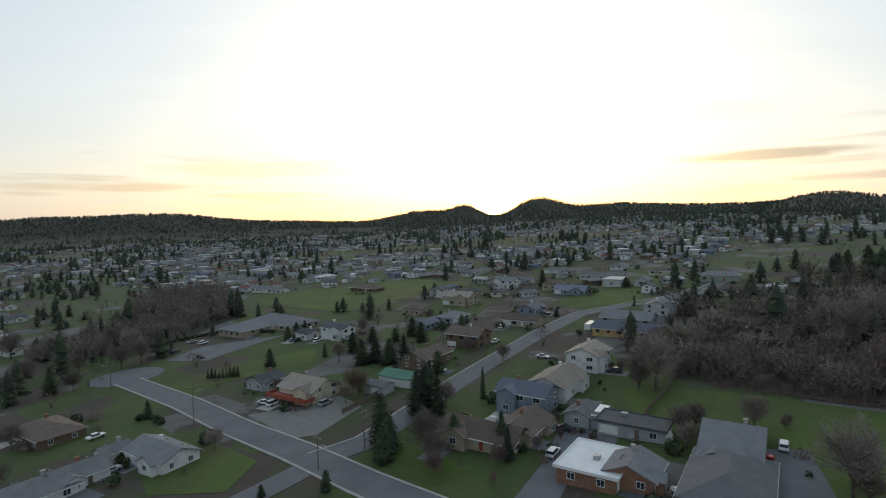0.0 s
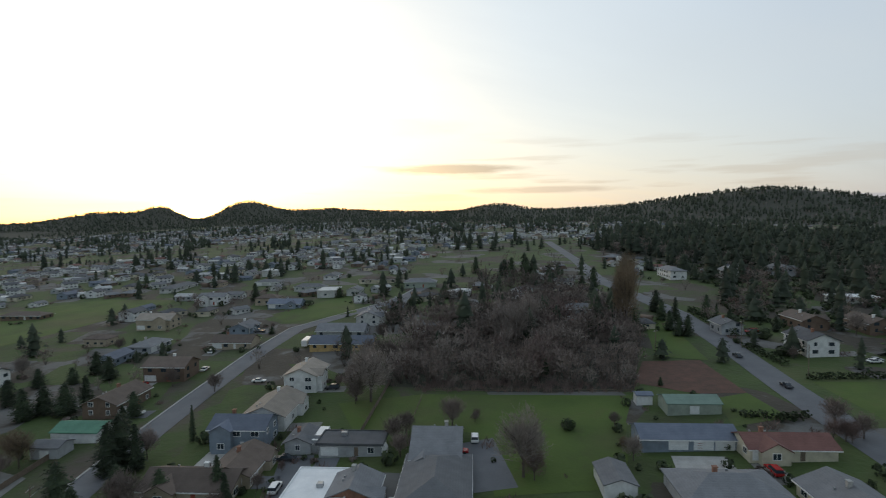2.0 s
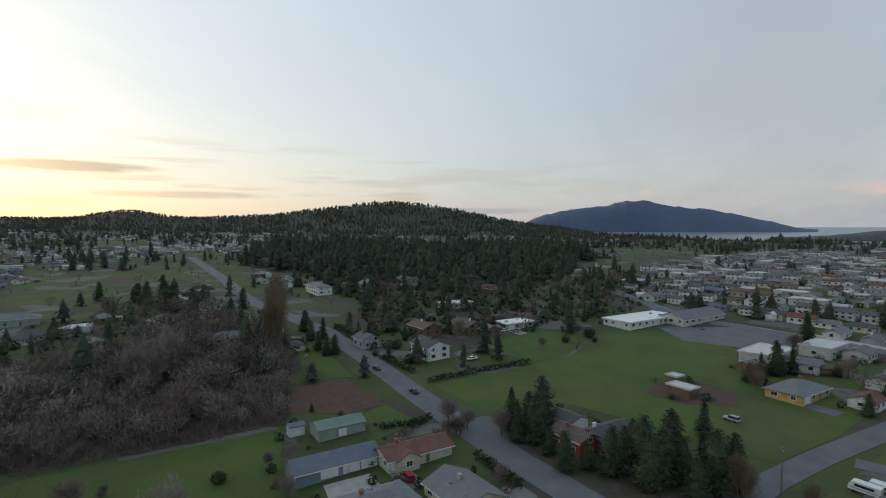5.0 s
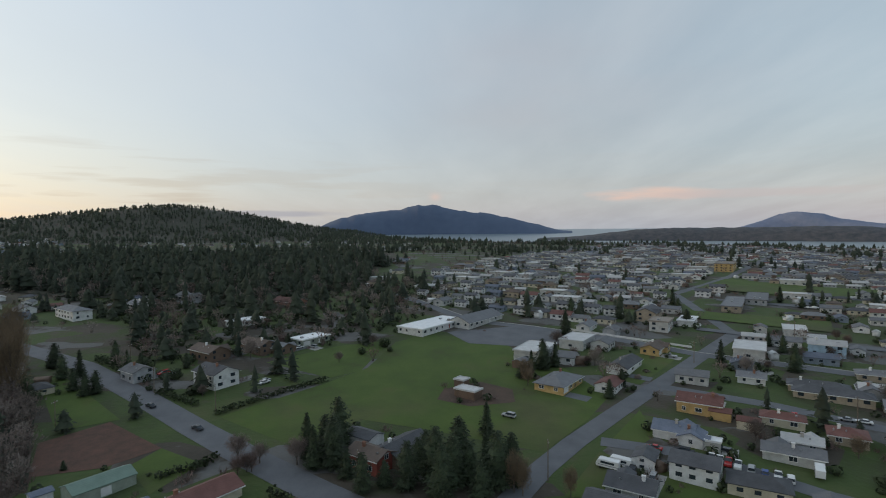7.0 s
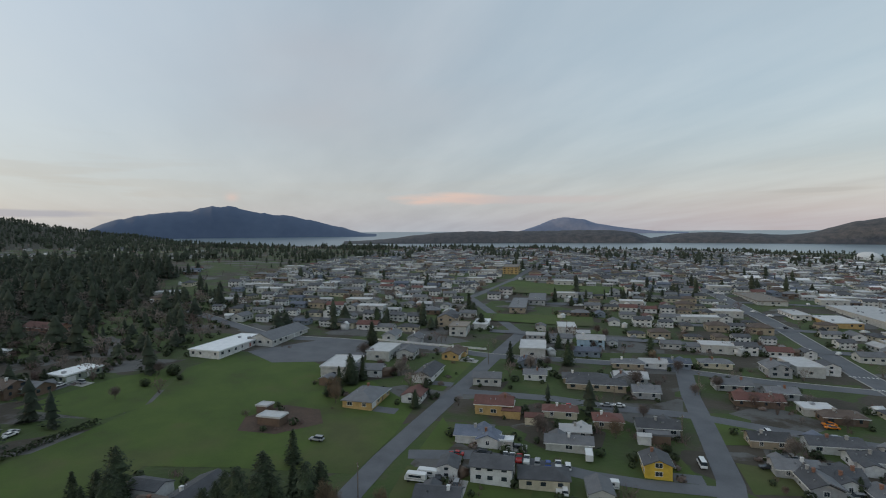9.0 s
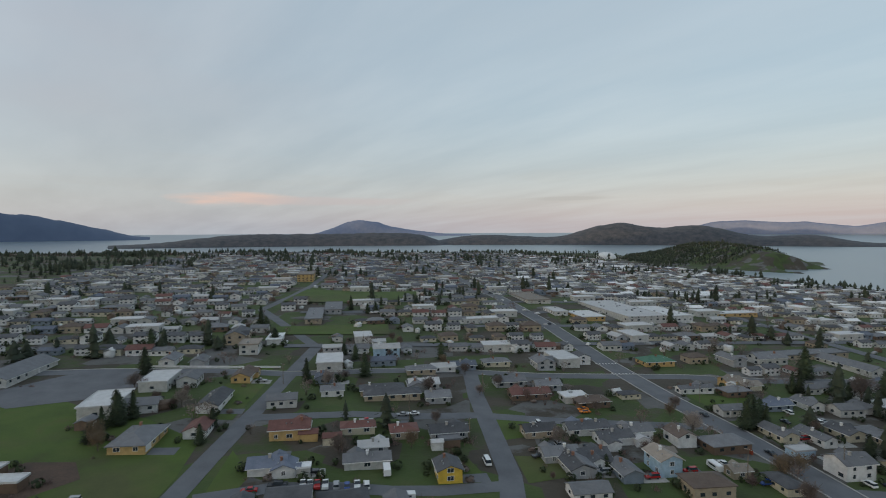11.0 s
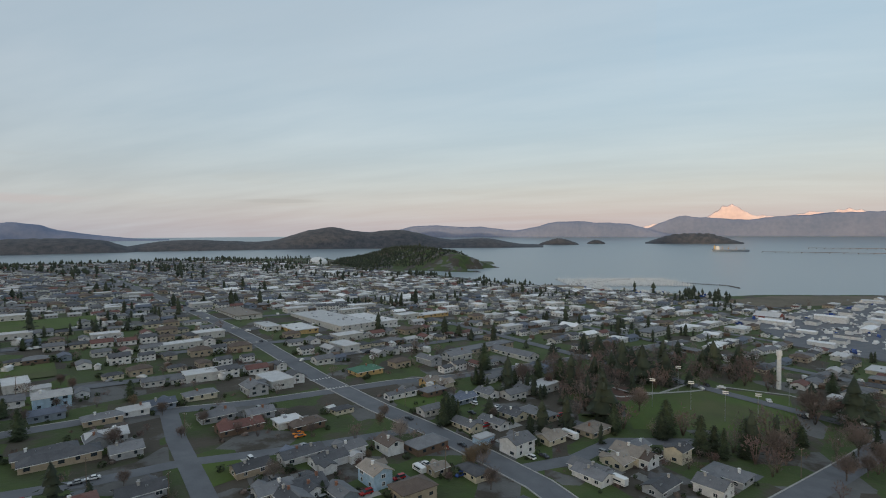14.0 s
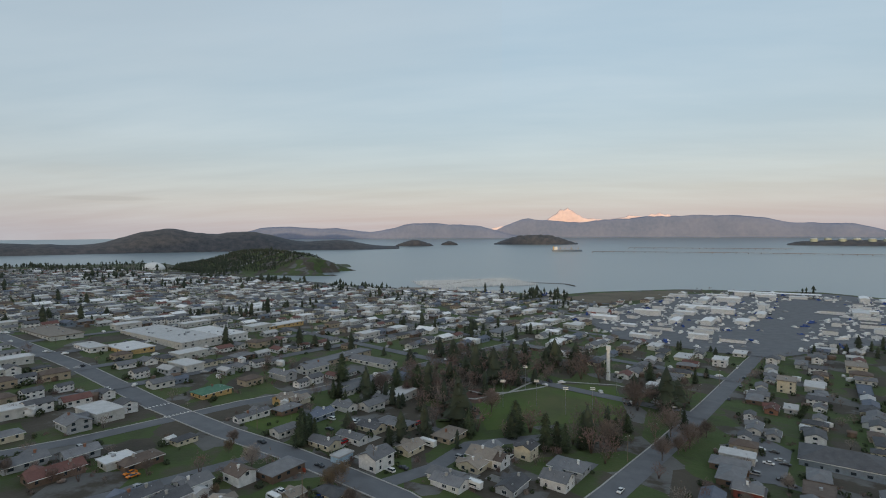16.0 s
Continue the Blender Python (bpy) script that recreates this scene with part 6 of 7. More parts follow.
vehicle("sedan", "silver", 182.5, -120.7, 61.3)
vehicle("trailer", "white", 146.5, -35.0, 61.3)
vehicle("trailer", "white", 147.8, -38.6, 61.3)
vehicle("pickup", "dark", 144.6, -40.9, -28.7)
vehicle("pickup", "white", 132.1, -71.6, -28.7)
vehicle("suv", "white", 130.1, -72.2, -28.7)
vehicle("trailer", "white", 129.2, -84.8, 61.3)
vehicle("sedan", "dark", 126.3, -138.1, 61.3)
vehicle("sedan", "orange", 143.3, -186.8, 61.3)
vehicle("trailer", "white", 145.7, -89.5, -28.7)
vehicle("pickup", "silver", 149.5, -91.5, -28.7)
vehicle("suv", "silver", 179.5, -10.7, 61.3)
vehicle("sedan", "dark", 80.8, -210.5, -28.7)
vehicle("suv", "white", 93.1, -263.6, -28.7)
vehicle("sedan", "dark", 89.5, -249.7, -28.7)
vehicle("suv", "white", 81.5, -261.7, -28.7)
vehicle("sedan", "silver", 80.7, -264.9, -28.7)
vehicle("suv", "white", 52.6, -212.1, -28.7)
vehicle("sedan", "dark", 47.9, -215.7, -28.7)
vehicle("suv", "blue", 72.2, -184.4, 61.3)
vehicle("trailer", "white", 86.9, -180.8, -28.7)
vehicle("camper", "white", 19.8, -205.7, -28.7)
vehicle("camper", "white", 41.8, -241.9, -28.7)
vehicle("sedan", "dark", 112.8, -227.9, -28.7)
vehicle("sedan", "white", 226.2, -280.1, -28.7)
vehicle("sedan", "silver", 221.2, -277.1, -28.7)
vehicle("sedan", "dark", 77.1, -224.6, -28.7)
vehicle("sedan", "white", -36.5, -214.3, 61.3)
vehicle("sedan", "dark", -133.7, -360.3, 61.3)
vehicle("sedan", "silver", -156.2, -397.4, 61.3)
vehicle("sedan", "dark", -168.7, -422.8, 61.3)
vehicle("suv", "white", -178.7, -457.7, 61.3)
vehicle("van", "white", -87.6, -248.0, 61.3)
vehicle("sedan", "white", -103.3, -258.9, -28.7)
vehicle("sedan", "white", -113.7, -274.0, -28.7)
vehicle("sedan", "silver", -116.5, -261.4, -28.7)
vehicle("suv", "silver", -97.7, -243.4, -28.7)
vehicle("sedan", "white", -109.5, -256.7, -28.7)
vehicle("sedan", "dark", -119.0, -271.9, -28.7)
vehicle("van", "silver", -99.4, -267.1, 61.3)
vehicle("sedan", "dark", -116.8, -257.2, -28.7)
vehicle("suv", "dark", -106.8, -239.0, -28.7)
vehicle("sedan", "orange", 145.7, -188.7, 61.3)
tree("fir", -16.3, 129.8, 0.71)
tree("fir", -13.7, 124.7, 0.50)
tree("fir", -5.9, 149.2, 0.86)
tree("fir", -2.6, 145.6, 0.64)
tree("fir", -8.3, 146.7, 0.71)
tree("fir", 10.5, 154.8, 0.64, 0.35)
tree("brown", -0.2, 150.7, 0.78)
tree("fir", 12.3, 121.6, 0.64)
tree("fir", 1.6, 125.0, 0.50)
tree("red", 10.6, 113.6, 0.50)
tree("brown", -5.1, 123.2, 1.00)
tree("brown", -2.9, 115.8, 0.89)
tree("gold", -27.4, 164.7, 0.89)
tree("brown", -30.5, 160.4, 0.67)
tree("fir", -69.1, 209.8, 0.43, 1.3)
tree("bush", -92.4, 159.4, 1.36)
tree("bush", -85.9, 156.8, 1.82)
tree("fir", -90.2, 160.3, 0.36)
tree("bush", -83.3, 154.6, 1.36)
tree("fir", -32.2, 203.6, 0.64, 1.3)
tree("fir", -27.1, 206.1, 0.57, 1.5)
tree("fir", -21.1, 200.6, 0.64, 1.4)
tree("fir", -16.4, 209.6, 0.64, 1.3)
tree("fir", -22.1, 236.7, 0.57, 1.4)
tree("fir", -15.1, 245.3, 0.57, 1.4)
tree("fir", -32.6, 240.0, 0.64, 1.3)
tree("fir", -38.5, 222.2, 0.57, 1.3)
tree("fir", -10.7, 233.0, 0.57, 1.3)
tree("brown", -42.1, 210.3, 0.89)
tree("fir", -49.6, 219.2, 0.50, 0.7)
tree("fir", -69.0, 263.6, 0.57, 1.2)
tree("fir", -72.5, 261.1, 0.50, 1.2)
tree("fir", -75.6, 257.4, 0.43, 1.2)
tree("fir", -2.3, 279.9, 0.50, 1.2)
tree("pale", -181.9, 235.9, 1.11)
tree("pale", -177.4, 243.6, 1.11)
tree("brown", -151.0, 219.6, 1.00)
tree("pale", -152.4, 236.7, 1.00)
tree("brown", -135.9, 223.7, 0.89)
tree("brown", -162.5, 204.5, 1.00)
tree("fir", -143.9, 193.8, 0.64)
tree("pale", -131.6, 231.0, 0.89)
tree("brown", -136.6, 195.2, 0.89)
tree("pale", -208.9, 257.1, 1.11)
tree("pale", -178.8, 269.4, 1.00)
tree("pale", -147.2, 249.4, 1.00)
tree("brown", -164.8, 265.2, 1.00)
tree("fir", -321.2, 584.1, 1.14)
tree("fir", -301.1, 572.7, 1.21)
tree("fir", -279.0, 543.4, 1.00)
tree("fir", -329.1, 510.0, 0.86)
tree("fir", -269.2, 385.0, 0.79)
tree("fir", -245.5, 365.9, 0.64)
tree("fir", 7.1, 517.2, 1.00)
tree("fir", 66.2, 364.3, 0.79)
tree("fir", 67.4, 760.3, 1.00)
tree("fir", -25.2, 108.2, 0.29)
tree("fir", -38.4, 107.9, 0.29)
tree("brown", 76.7, 120.7, 0.33)
tree("brown", 19.9, 118.9, 0.44)
tree("bush", 16.8, 119.4, 1.36)
tree("fir", 54.8, 264.5, 0.43, 1.3)
tree("bush", 55.9, 224.3, 1.82)
tree("brown", 20.5, 192.8, 0.56)
tree("fir", -2.9, 185.0, 0.50, 1.2)
tree("fir", -5.6, 173.3, 0.57, 1.3)
tree("bush", 6.6, 130.6, 1.36)
tree("brown", -117.4, 142.6, 0.67)
tree("bush", -113.5, 145.4, 1.82)
tree("fir", 109.0, 242.6, 0.64)
tree("fir", 125.1, 257.4, 0.57)
tree("brown", 90.7, 214.4, 1.00)
tree("fir", 161.7, 283.9, 1.00)
tree("fir", 243.9, 335.8, 1.14)
tree("fir", 233.6, 312.6, 1.07)
tree("fir", 228.9, 289.9, 1.21)
tree("brown", 75.2, 192.3, 0.89)
tree("brown", 75.9, 177.3, 1.00)
tree("pale", 63.8, 167.7, 1.00)
tree("brown", 55.1, 153.4, 0.78)
tree("brown", 53.5, 121.9, 0.78)
tree("brown", 57.9, 124.3, 0.56)
tree("red", 70.5, 88.4, 1.22)
tree("pale", 69.4, 90.7, 1.11)
tree("bush", 93.2, 102.7, 2.36)
tree("brown", 103.8, 97.2, 0.44)
tree("gold", 95.4, 86.6, 0.33)
tree("pale", 59.5, 151.9, 1.33)
tree("brown", 56.3, 155.7, 1.33)
tree("red", 78.6, 122.8, 0.44)
tree("brown", 51.6, 114.5, 0.67)
tree("red", 55.9, 116.0, 0.67)
tree("red", 139.1, 60.8, 0.89)
tree("brown", 144.8, 65.7, 0.67)
tree("fir", 147.2, 47.1, 0.93)
tree("fir", 151.4, 43.3, 1.00)
tree("fir", 155.9, 40.3, 0.93)
tree("brown", 143.7, 48.9, 0.67)
tree("gold", 178.7, 159.6, 2.89, 0.45)
tree("gold", 177.2, 161.6, 2.44, 0.45)
tree("fir", 210.1, 159.6, 0.79)
tree("fir", 192.2, 140.1, 0.57)
tree("fir", 180.8, 156.4, 0.57)
tree("fir", 219.9, 178.0, 0.71)
tree("fir", 207.4, 196.7, 0.64)
tree("fir", 233.1, 242.2, 1.00)
tree("fir", 250.7, 249.8, 0.86)
tree("fir", 265.6, 338.5, 1.00)
tree("fir", 235.5, 362.2, 0.86)
tree("fir", 137.3, 109.8, 0.29)
tree("bush", 114.5, 73.9, 1.36)
tree("bush", 107.0, 61.0, 1.14)
tree("pale", 93.7, 82.4, 0.44)
tree("fir", 113.6, 337.0, 0.43, 1.5)
tree("fir", 116.2, 138.5, 0.57)
tree("brown", 113.9, 141.5, 1.11)
tree("pale", 130.1, 171.3, 1.33)
tree("pale", 130.7, 183.2, 1.22)
tree("pale", 148.3, 186.9, 1.33)
tree("fir", 141.6, 43.7, 0.86)
tree("fir", 142.5, 38.6, 0.93)
tree("fir", 137.8, 34.1, 0.79)
tree("fir", 141.7, 15.7, 0.86)
tree("fir", 137.1, 10.9, 0.93)
tree("fir", 134.7, 6.4, 0.86)
tree("fir", 137.6, 2.2, 0.93)
tree("fir", 140.7, -2.2, 0.86)
tree("fir", 135.3, -4.9, 0.93)
tree("fir", 130.4, -0.6, 0.86)
tree("fir", 129.9, 9.0, 0.86)
tree("fir", 133.2, 17.7, 0.79)
tree("fir", 137.4, -8.6, 0.86)
tree("fir", 131.3, 28.6, 0.64)
tree("fir", 134.2, 23.5, 0.71)
tree("gold", 132.9, -8.9, 1.00, 0.6)
tree("gold", 131.5, -10.9, 0.89, 0.6)
tree("gold", 130.7, -22.3, 0.78, 0.6)
tree("fir", 231.5, -28.6, 0.86)
tree("fir", 235.0, -34.4, 0.79)
tree("fir", 229.0, -23.6, 0.64)
tree("gold", 218.0, -20.1, 0.78)
tree("fir", 211.7, -56.3, 0.64)
tree("fir", 199.3, -48.5, 0.64)
tree("fir", 243.4, -107.8, 0.79)
tree("fir", 264.2, -145.8, 0.79)
tree("fir", 276.1, -145.6, 0.64)
tree("red", 238.3, -49.0, 0.78)
tree("red", 248.9, -44.9, 0.89)
tree("red", 253.2, -57.3, 0.78)
tree("red", 267.8, -44.3, 0.89)
tree("brown", 269.6, -40.5, 0.89)
tree("fir", 222.4, 147.9, 0.57)
tree("fir", 219.1, 139.7, 0.50)
tree("fir", 229.8, 157.9, 0.64)
tree("fir", 195.0, 150.9, 0.79)
tree("fir", 189.7, 142.5, 0.57)
tree("fir", 207.0, 164.6, 0.64)
tree("fir", 185.8, 161.8, 0.64)
tree("fir", 220.5, 180.1, 0.71)
tree("gold", 221.1, 195.7, 2.67, 0.45)
tree("gold", 220.9, 199.3, 2.44, 0.45)
tree("fir", 185.5, 166.8, 0.50)
tree("red", 137.6, 62.7, 0.89)
tree("red", 139.2, 59.6, 0.89)
tree("brown", 143.8, 59.2, 0.67)
tree("bush", 249.3, 52.6, 2.27)
tree("bush", 262.3, 44.1, 2.27)
tree("bush", 254.7, 40.2, 1.82)
tree("brown", 235.7, 60.0, 0.56)
tree("brown", 264.0, 50.0, 0.67)
tree("bush", 196.7, 122.4, 1.82)
tree("bush", 209.7, 119.8, 2.27)
tree("fir", 223.9, 122.8, 0.43)
tree("bush", 207.5, -59.4, 1.82)
tree("bush", 202.0, -66.0, 1.36)
tree("brown", 248.0, -142.9, 0.67)
tree("red", 278.5, -185.0, 1.00)
tree("red", 289.4, -186.6, 1.00)
tree("fir", 292.5, -48.5, 0.86)
tree("fir", 334.7, -59.1, 0.86)
tree("fir", 336.5, -88.6, 0.93)
tree("fir", 374.5, -134.6, 1.00)
tree("fir", 365.1, -134.8, 0.93)
tree("fir", 323.7, -124.2, 0.57, 1.6)
tree("fir", 380.3, -223.2, 0.86)
tree("fir", 380.8, -230.9, 0.93)
tree("fir", 400.5, -219.4, 0.86)
tree("brown", 257.9, -163.8, 0.56)
tree("brown", 183.6, -163.9, 0.44)
tree("red", 179.0, -182.7, 0.67)
tree("red", 170.1, -179.2, 0.78)
tree("brown", 210.7, -178.7, 0.56)
tree("bush", 143.5, -116.4, 1.36)
tree("bush", 138.1, -114.9, 1.82)
tree("brown", 187.0, -178.8, 0.56)
tree("brown", 123.6, -224.0, 0.56)
tree("fir", 235.0, -134.4, 0.79)
tree("bush", 210.0, -92.5, 1.36)
tree("fir", 98.2, -246.6, 0.93)
tree("fir", 97.2, -237.2, 0.79)
tree("fir", 92.3, -237.6, 0.71)
tree("fir", 108.6, -332.7, 1.14)
tree("gold", 71.1, -196.5, 0.67, 1.3)
tree("gold", 69.0, -202.0, 0.67, 1.3)
tree("brown", 59.4, -180.0, 0.89)
tree("fir", 58.5, -238.4, 0.57)
tree("fir", 89.4, -313.8, 0.79)
tree("fir", 71.3, -319.8, 1.00)
tree("fir", 60.3, -332.2, 0.93)
tree("fir", 107.5, -149.6, 0.36)
tree("fir", 240.0, -186.5, 0.64)
tree("fir", 4.1, -261.4, 1.14)
tree("fir", -11.1, -251.1, 1.07)
tree("fir", -16.6, -255.8, 1.07)
tree("fir", -19.8, -249.9, 0.93)
tree("fir", -28.0, -255.2, 1.00)
tree("fir", -47.0, -274.2, 1.07)
tree("fir", -54.5, -283.9, 1.00)
tree("brown", -40.6, -261.7, 1.11)
tree("fir", 99.9, -298.5, 0.93)
tree("fir", 102.9, -297.7, 0.79)
tree("fir", 82.9, -309.0, 0.86)
tree("brown", 78.2, -310.3, 1.22)
tree("red", 72.6, -323.9, 1.44)
tree("red", 64.0, -314.4, 1.44)
tree("red", 59.6, -340.7, 1.56)
tree("red", 49.3, -330.8, 1.56)
tree("fir", 34.8, -286.4, 1.00)
tree("fir", 31.1, -278.4, 0.93)
tree("fir", 24.2, -260.0, 0.86)
tree("brown", -71.5, -259.0, 1.00)
tree("brown", -79.3, -267.6, 1.11)
tree("brown", -93.4, -285.8, 1.00)
tree("brown", -86.2, -276.4, 1.00)
tree("fir", -69.4, -268.7, 0.57)
tree("fir", -8.8, -408.9, 0.93)
tree("fir", -20.2, -395.4, 0.86)
tree("fir", -42.0, -410.9, 0.86)
tree("fir", -94.5, -394.9, 0.86)
tree("brown", -77.3, -355.3, 1.22)
tree("brown", -67.8, -329.4, 1.33)
tree("brown", -81.7, -333.3, 1.22)
tree("fir", -94.1, -354.0, 0.71)
tree("fir", -125.6, -396.9, 0.79)
tree("fir", -140.3, -416.9, 0.71)
tree("brown", -112.2, -378.6, 1.00)
tree("gold", 120.9, -214.7, 0.56)
tree("fir", 94.7, -231.8, 0.86)
tree("fir", 95.9, -228.3, 0.79)
tree("brown", 14.2, -296.7, 1.11)
tree("bush", -70.4, -227.4, 1.82)
tree("bush", -69.4, -218.6, 2.27)
tree("fir", -143.1, -294.3, 0.43)
tree("bush", -208.6, -393.3, 1.36)
tree("fir", -266.6, -515.2, 0.64)
tree("bush", -153.1, -390.7, 1.36)
tree("bush", -130.2, -321.0, 1.36)
tree("fir", -6.5, 138, 0.62, 1.35)
tree("fir", 13, 116, 0.52, 1.1)
tree("fir", -14.5, 120, 0.55, 1.2)
tree("red", -3, 111, 0.95)
tree("red", 9, 106, 0.42)
tree("gold", -30, 170, 0.75)
tree("red", 74, 95, 1.25)
tree("fir", 220, -19, 0.75, 1.2)
tree("fir", 238, -30, 0.82, 1.25)
tree("fir", 143, 5, 0.95, 1.2)
tree("fir", 147, 14, 0.85, 1.2)
tree("fir", 165, -3, 0.75, 1.1)
tree("fir", 2, -268, 1.05, 1.15)
tree("fir", -30, -264, 0.95, 1.1)
tree("fir", 37, -326, 0.95, 1.1)
tree("fir", -45, -265, 0.85, 1.1)
tree("bush", 162, -277, 2.2)
tree("red", 167, -177, 0.9)
tree("gold", 71, -192, 0.75)
tree("brown", -62, -250, 1.2)
tree("brown", -75, -282, 1.2)
tree("fir", -85, -293, 0.8, 1.1)


# ---- hedges, fences, poles ----
def hedge(pts, tall, wide, label, seed=0):
    r = random.Random(seed)
    b = Build()
    line = [Vector(p) for p in pts]
    for p, q in zip(line, line[1:]):
        n = max(2, int((q - p).length / 0.55))
        d = (q - p).normalized()
        s = Vector((-d.y, d.x))
        for i in range(n):
            c = p.lerp(q, (i + 0.5) / n)
            z = hz(c.x, c.y)
            for k in range(9):
                o = s * r.uniform(-wide / 2, wide / 2) + d * r.uniform(-0.3, 0.3)
                m = Vector((c.x + o.x, c.y + o.y, z + tall * r.uniform(0.1, 1.0)))
                e = Vector((r.gauss(0, 1), r.gauss(0, 1), r.gauss(0, 1))).normalized() * 0.45
                g = Vector((r.gauss(0, 1), r.gauss(0, 1), r.gauss(0, 1))).normalized() * 0.45
                b.add([m - e, m + g, m + e, m - g], [(0, 1, 2, 3)])
    return whole("hedge", b, LEAF, label, "hedge")


hedge([(175, 87), (191, 76), (212, 59)], 2.0, 2.0, "long clipped evergreen hedge along the field", 1)
hedge([(194, 118), (183, 97)], 2.2, 3.0, "dark hedge beside the wide road", 2)
hedge([(129, 51), (119, 36)], 2.0, 2.2, "clipped dark hedge beside the wide road", 3)
hedge([(138, 75), (146, 72)], 2.2, 2.0, "short dark hedge by the cream house", 4)
hedge([(134, 83), (143, 73)], 1.8, 2.0, "dark hedge behind the cream house", 5)
hedge([(-146, 262), (-118, 290), (-88, 276)], 1.5, 2.0, "low hedge along the car park", 6)
hedge([(214, 190), (240, 226)], 4.0, 4.0, "tall hedge along the wide road", 7)
hedge([(232, 168), (205, 128)], 3.0, 3.5, "rough hedge beside the wide road", 8)
hedge([(-160, -330), (-200, -390), (-225, -420)], 2.0, 3.0, "clipped green hedge by the offices", 9)
for i in range(9):
    ob = tree("fir", -89 + 1.4 * i, 199.4, 0.26, 0.75)


def fence(pts, tall, mat, label, gap=2.4, boards=True):
    line = [Vector(p) for p in pts]
    top = thing("fence", label, "fence", pose(line[0].x, line[0].y, 0))
    o = line[0]
    for p, q in zip(line, line[1:]):
        n = max(1, round((q - p).length / gap))
        for i in range(n):
            a, c = p.lerp(q, i / n), p.lerp(q, (i + 1) / n)
            za, zc = hz(a.x, a.y), hz(c.x, c.y)
            post = Build().box(a.x - o.x - 0.06, a.y - o.y - 0.06, za - 0.3, a.x - o.x + 0.06, a.y - o.y + 0.06, za + tall + 0.1)
            part("post", post, mat, top)
            s = (c - a).normalized()
            s = Vector((-s.y, s.x)) * 0.02
            rows = ((0.05, tall),) if boards else ((tall * 0.4, tall * 0.5), (tall * 0.85, tall * 0.95))
            for lo, hi in rows:
                v = [(a.x - o.x + k * s.x, a.y - o.y + k * s.y, za + h) for k in (-1, 1) for h in (lo, hi)] + [(c.x - o.x + k * s.x, c.y - o.y + k * s.y, zc + h) for k in (-1, 1) for h in (lo, hi)]
                part("panel", Build().add(v, [(0, 1, 5, 4), (2, 6, 7, 3), (1, 3, 7, 5), (0, 4, 6, 2), (0, 2, 3, 1), (4, 5, 7, 6)]), mat, top)
    return top


fence([(105, -191), (94, -209), (84, -204)], 1.7, REDWOOD, "bright red-stained board fence", 3.0)
fence([(52, 116), (74, 146)], 1.2, WOOD, "old wooden post-and-rail fence in the grass", 3.5, False)
fence([(306, -50), (285, -82), (270, -106)], 1.1, TRIM, "low white fence along the street", 4.0)
fence([(-30, 152), (-12, 182)], 1.5, WOOD, "weathered board fence beside the street", 3.0)
fence([(22, 145), (44, 178)], 1.6, WOOD, "brown board fence behind the houses", 3.0)
fence([(47, 130), (72, 165)], 1.5, WOOD, "dark board fence along the paddock", 3.0)
fence([(76, 150), (126, 110)], 1.2, WOOD, "dark wire-and-post fence before the thicket", 4.0, False)


def pole(x, y, tall=10.5, lamp=0.0, rot=0):
    top = thing("utility_pole", "weathered wooden utility pole with crossarm" if not lamp else "wooden street pole with a lamp arm", "pole", pose(x, y, hz(x, y), 0, 0, rot), "poles along the streets")
    part("mast", Build().tube((0, 0, -0.6), (0, 0, tall), 0.16, 0.11, 8), WOOD, top)
    part("crossarm", Build().box(-1.2, -0.06, tall - 0.9, 1.2, 0.06, tall - 0.75), WOOD, top)
    for i in (-1.0, -0.4, 0.4, 1.0):
        part("insulator", Build().tube((i, 0, tall - 0.75), (i, 0, tall - 0.5), 0.05, 0.04, 5), TRIM, top)
    if lamp:
        part("lamp_arm", Build().tube((0, 0, tall - 2.2), (lamp, 0, tall - 1.8), 0.05, 0.04, 5).box(lamp - 0.1, -0.12, tall - 1.9, lamp + 0.6, 0.12, tall - 1.75), METAL, top)
    return top


pole(-72, 151, 12, 2.0, 40)
pole(-122, 194, 11, 2.0, 200)
pole(-20, 127, 10, 2.4, 60)
pole(-29, 118, 8, 2.4, -40)
pole(178, 88, 10, 2.2, 200)
pole(194, 119, 10)
pole(134, 30, 9.5, 2.2, 200)
pole(160, 130, 10)
pole(139, -18, 11)
pole(245, -97, 10, 2, 30)
pole(290, -166, 10)
pole(-63, -265, 12, 0, 30)
pole(-46, -245, 12, 0, 30)
pole(59, -211, 11, 2, 120)
pole(108, -249, 11)
pole(-83, -293, 12, 0, 30)
pole(122, -243, 10, 2, 120)
pole(149, -127, 9, 2, 100)
pole(184, -166, 10)
pole(77, -182, 11)
pole(178, -121, 10)
pole(-112, -348, 12, 0, 30)
pole(-140, -392, 12, 0, 30)
pole(225, 148, 10)
pole(255, 225, 10)
LIGHTING = [(-6, -347), (-63, -351), (-11, -314), (-26, -303), (-41, -307), (8, -308)]
for x, y in LIGHTING:
    top = thing("floodlight_pole", "tall floodlight pole beside the playing field", "pole", pose(x, y, hz(x, y)), "floodlights round the field")
    part("mast", Build().tube((0, 0, -0.5), (0, 0, 15), 0.18, 0.10, 6), METAL, top)
    for k in range(2):
        part("lamp_bar", Build().box(-1.4, -0.15, 14.0 + 0.9 * k, 1.4, 0.15, 14.45 + 0.9 * k), TRIM, top)
tower = thing("white_tower", "slim white concrete tower beside the park", "tower", pose(-65, -389, hz(-65, -389)))
part("shaft", Build().tube((0, 0, -1), (0, 0, 21), 1.35, 1.2, 16), TRIM, tower)
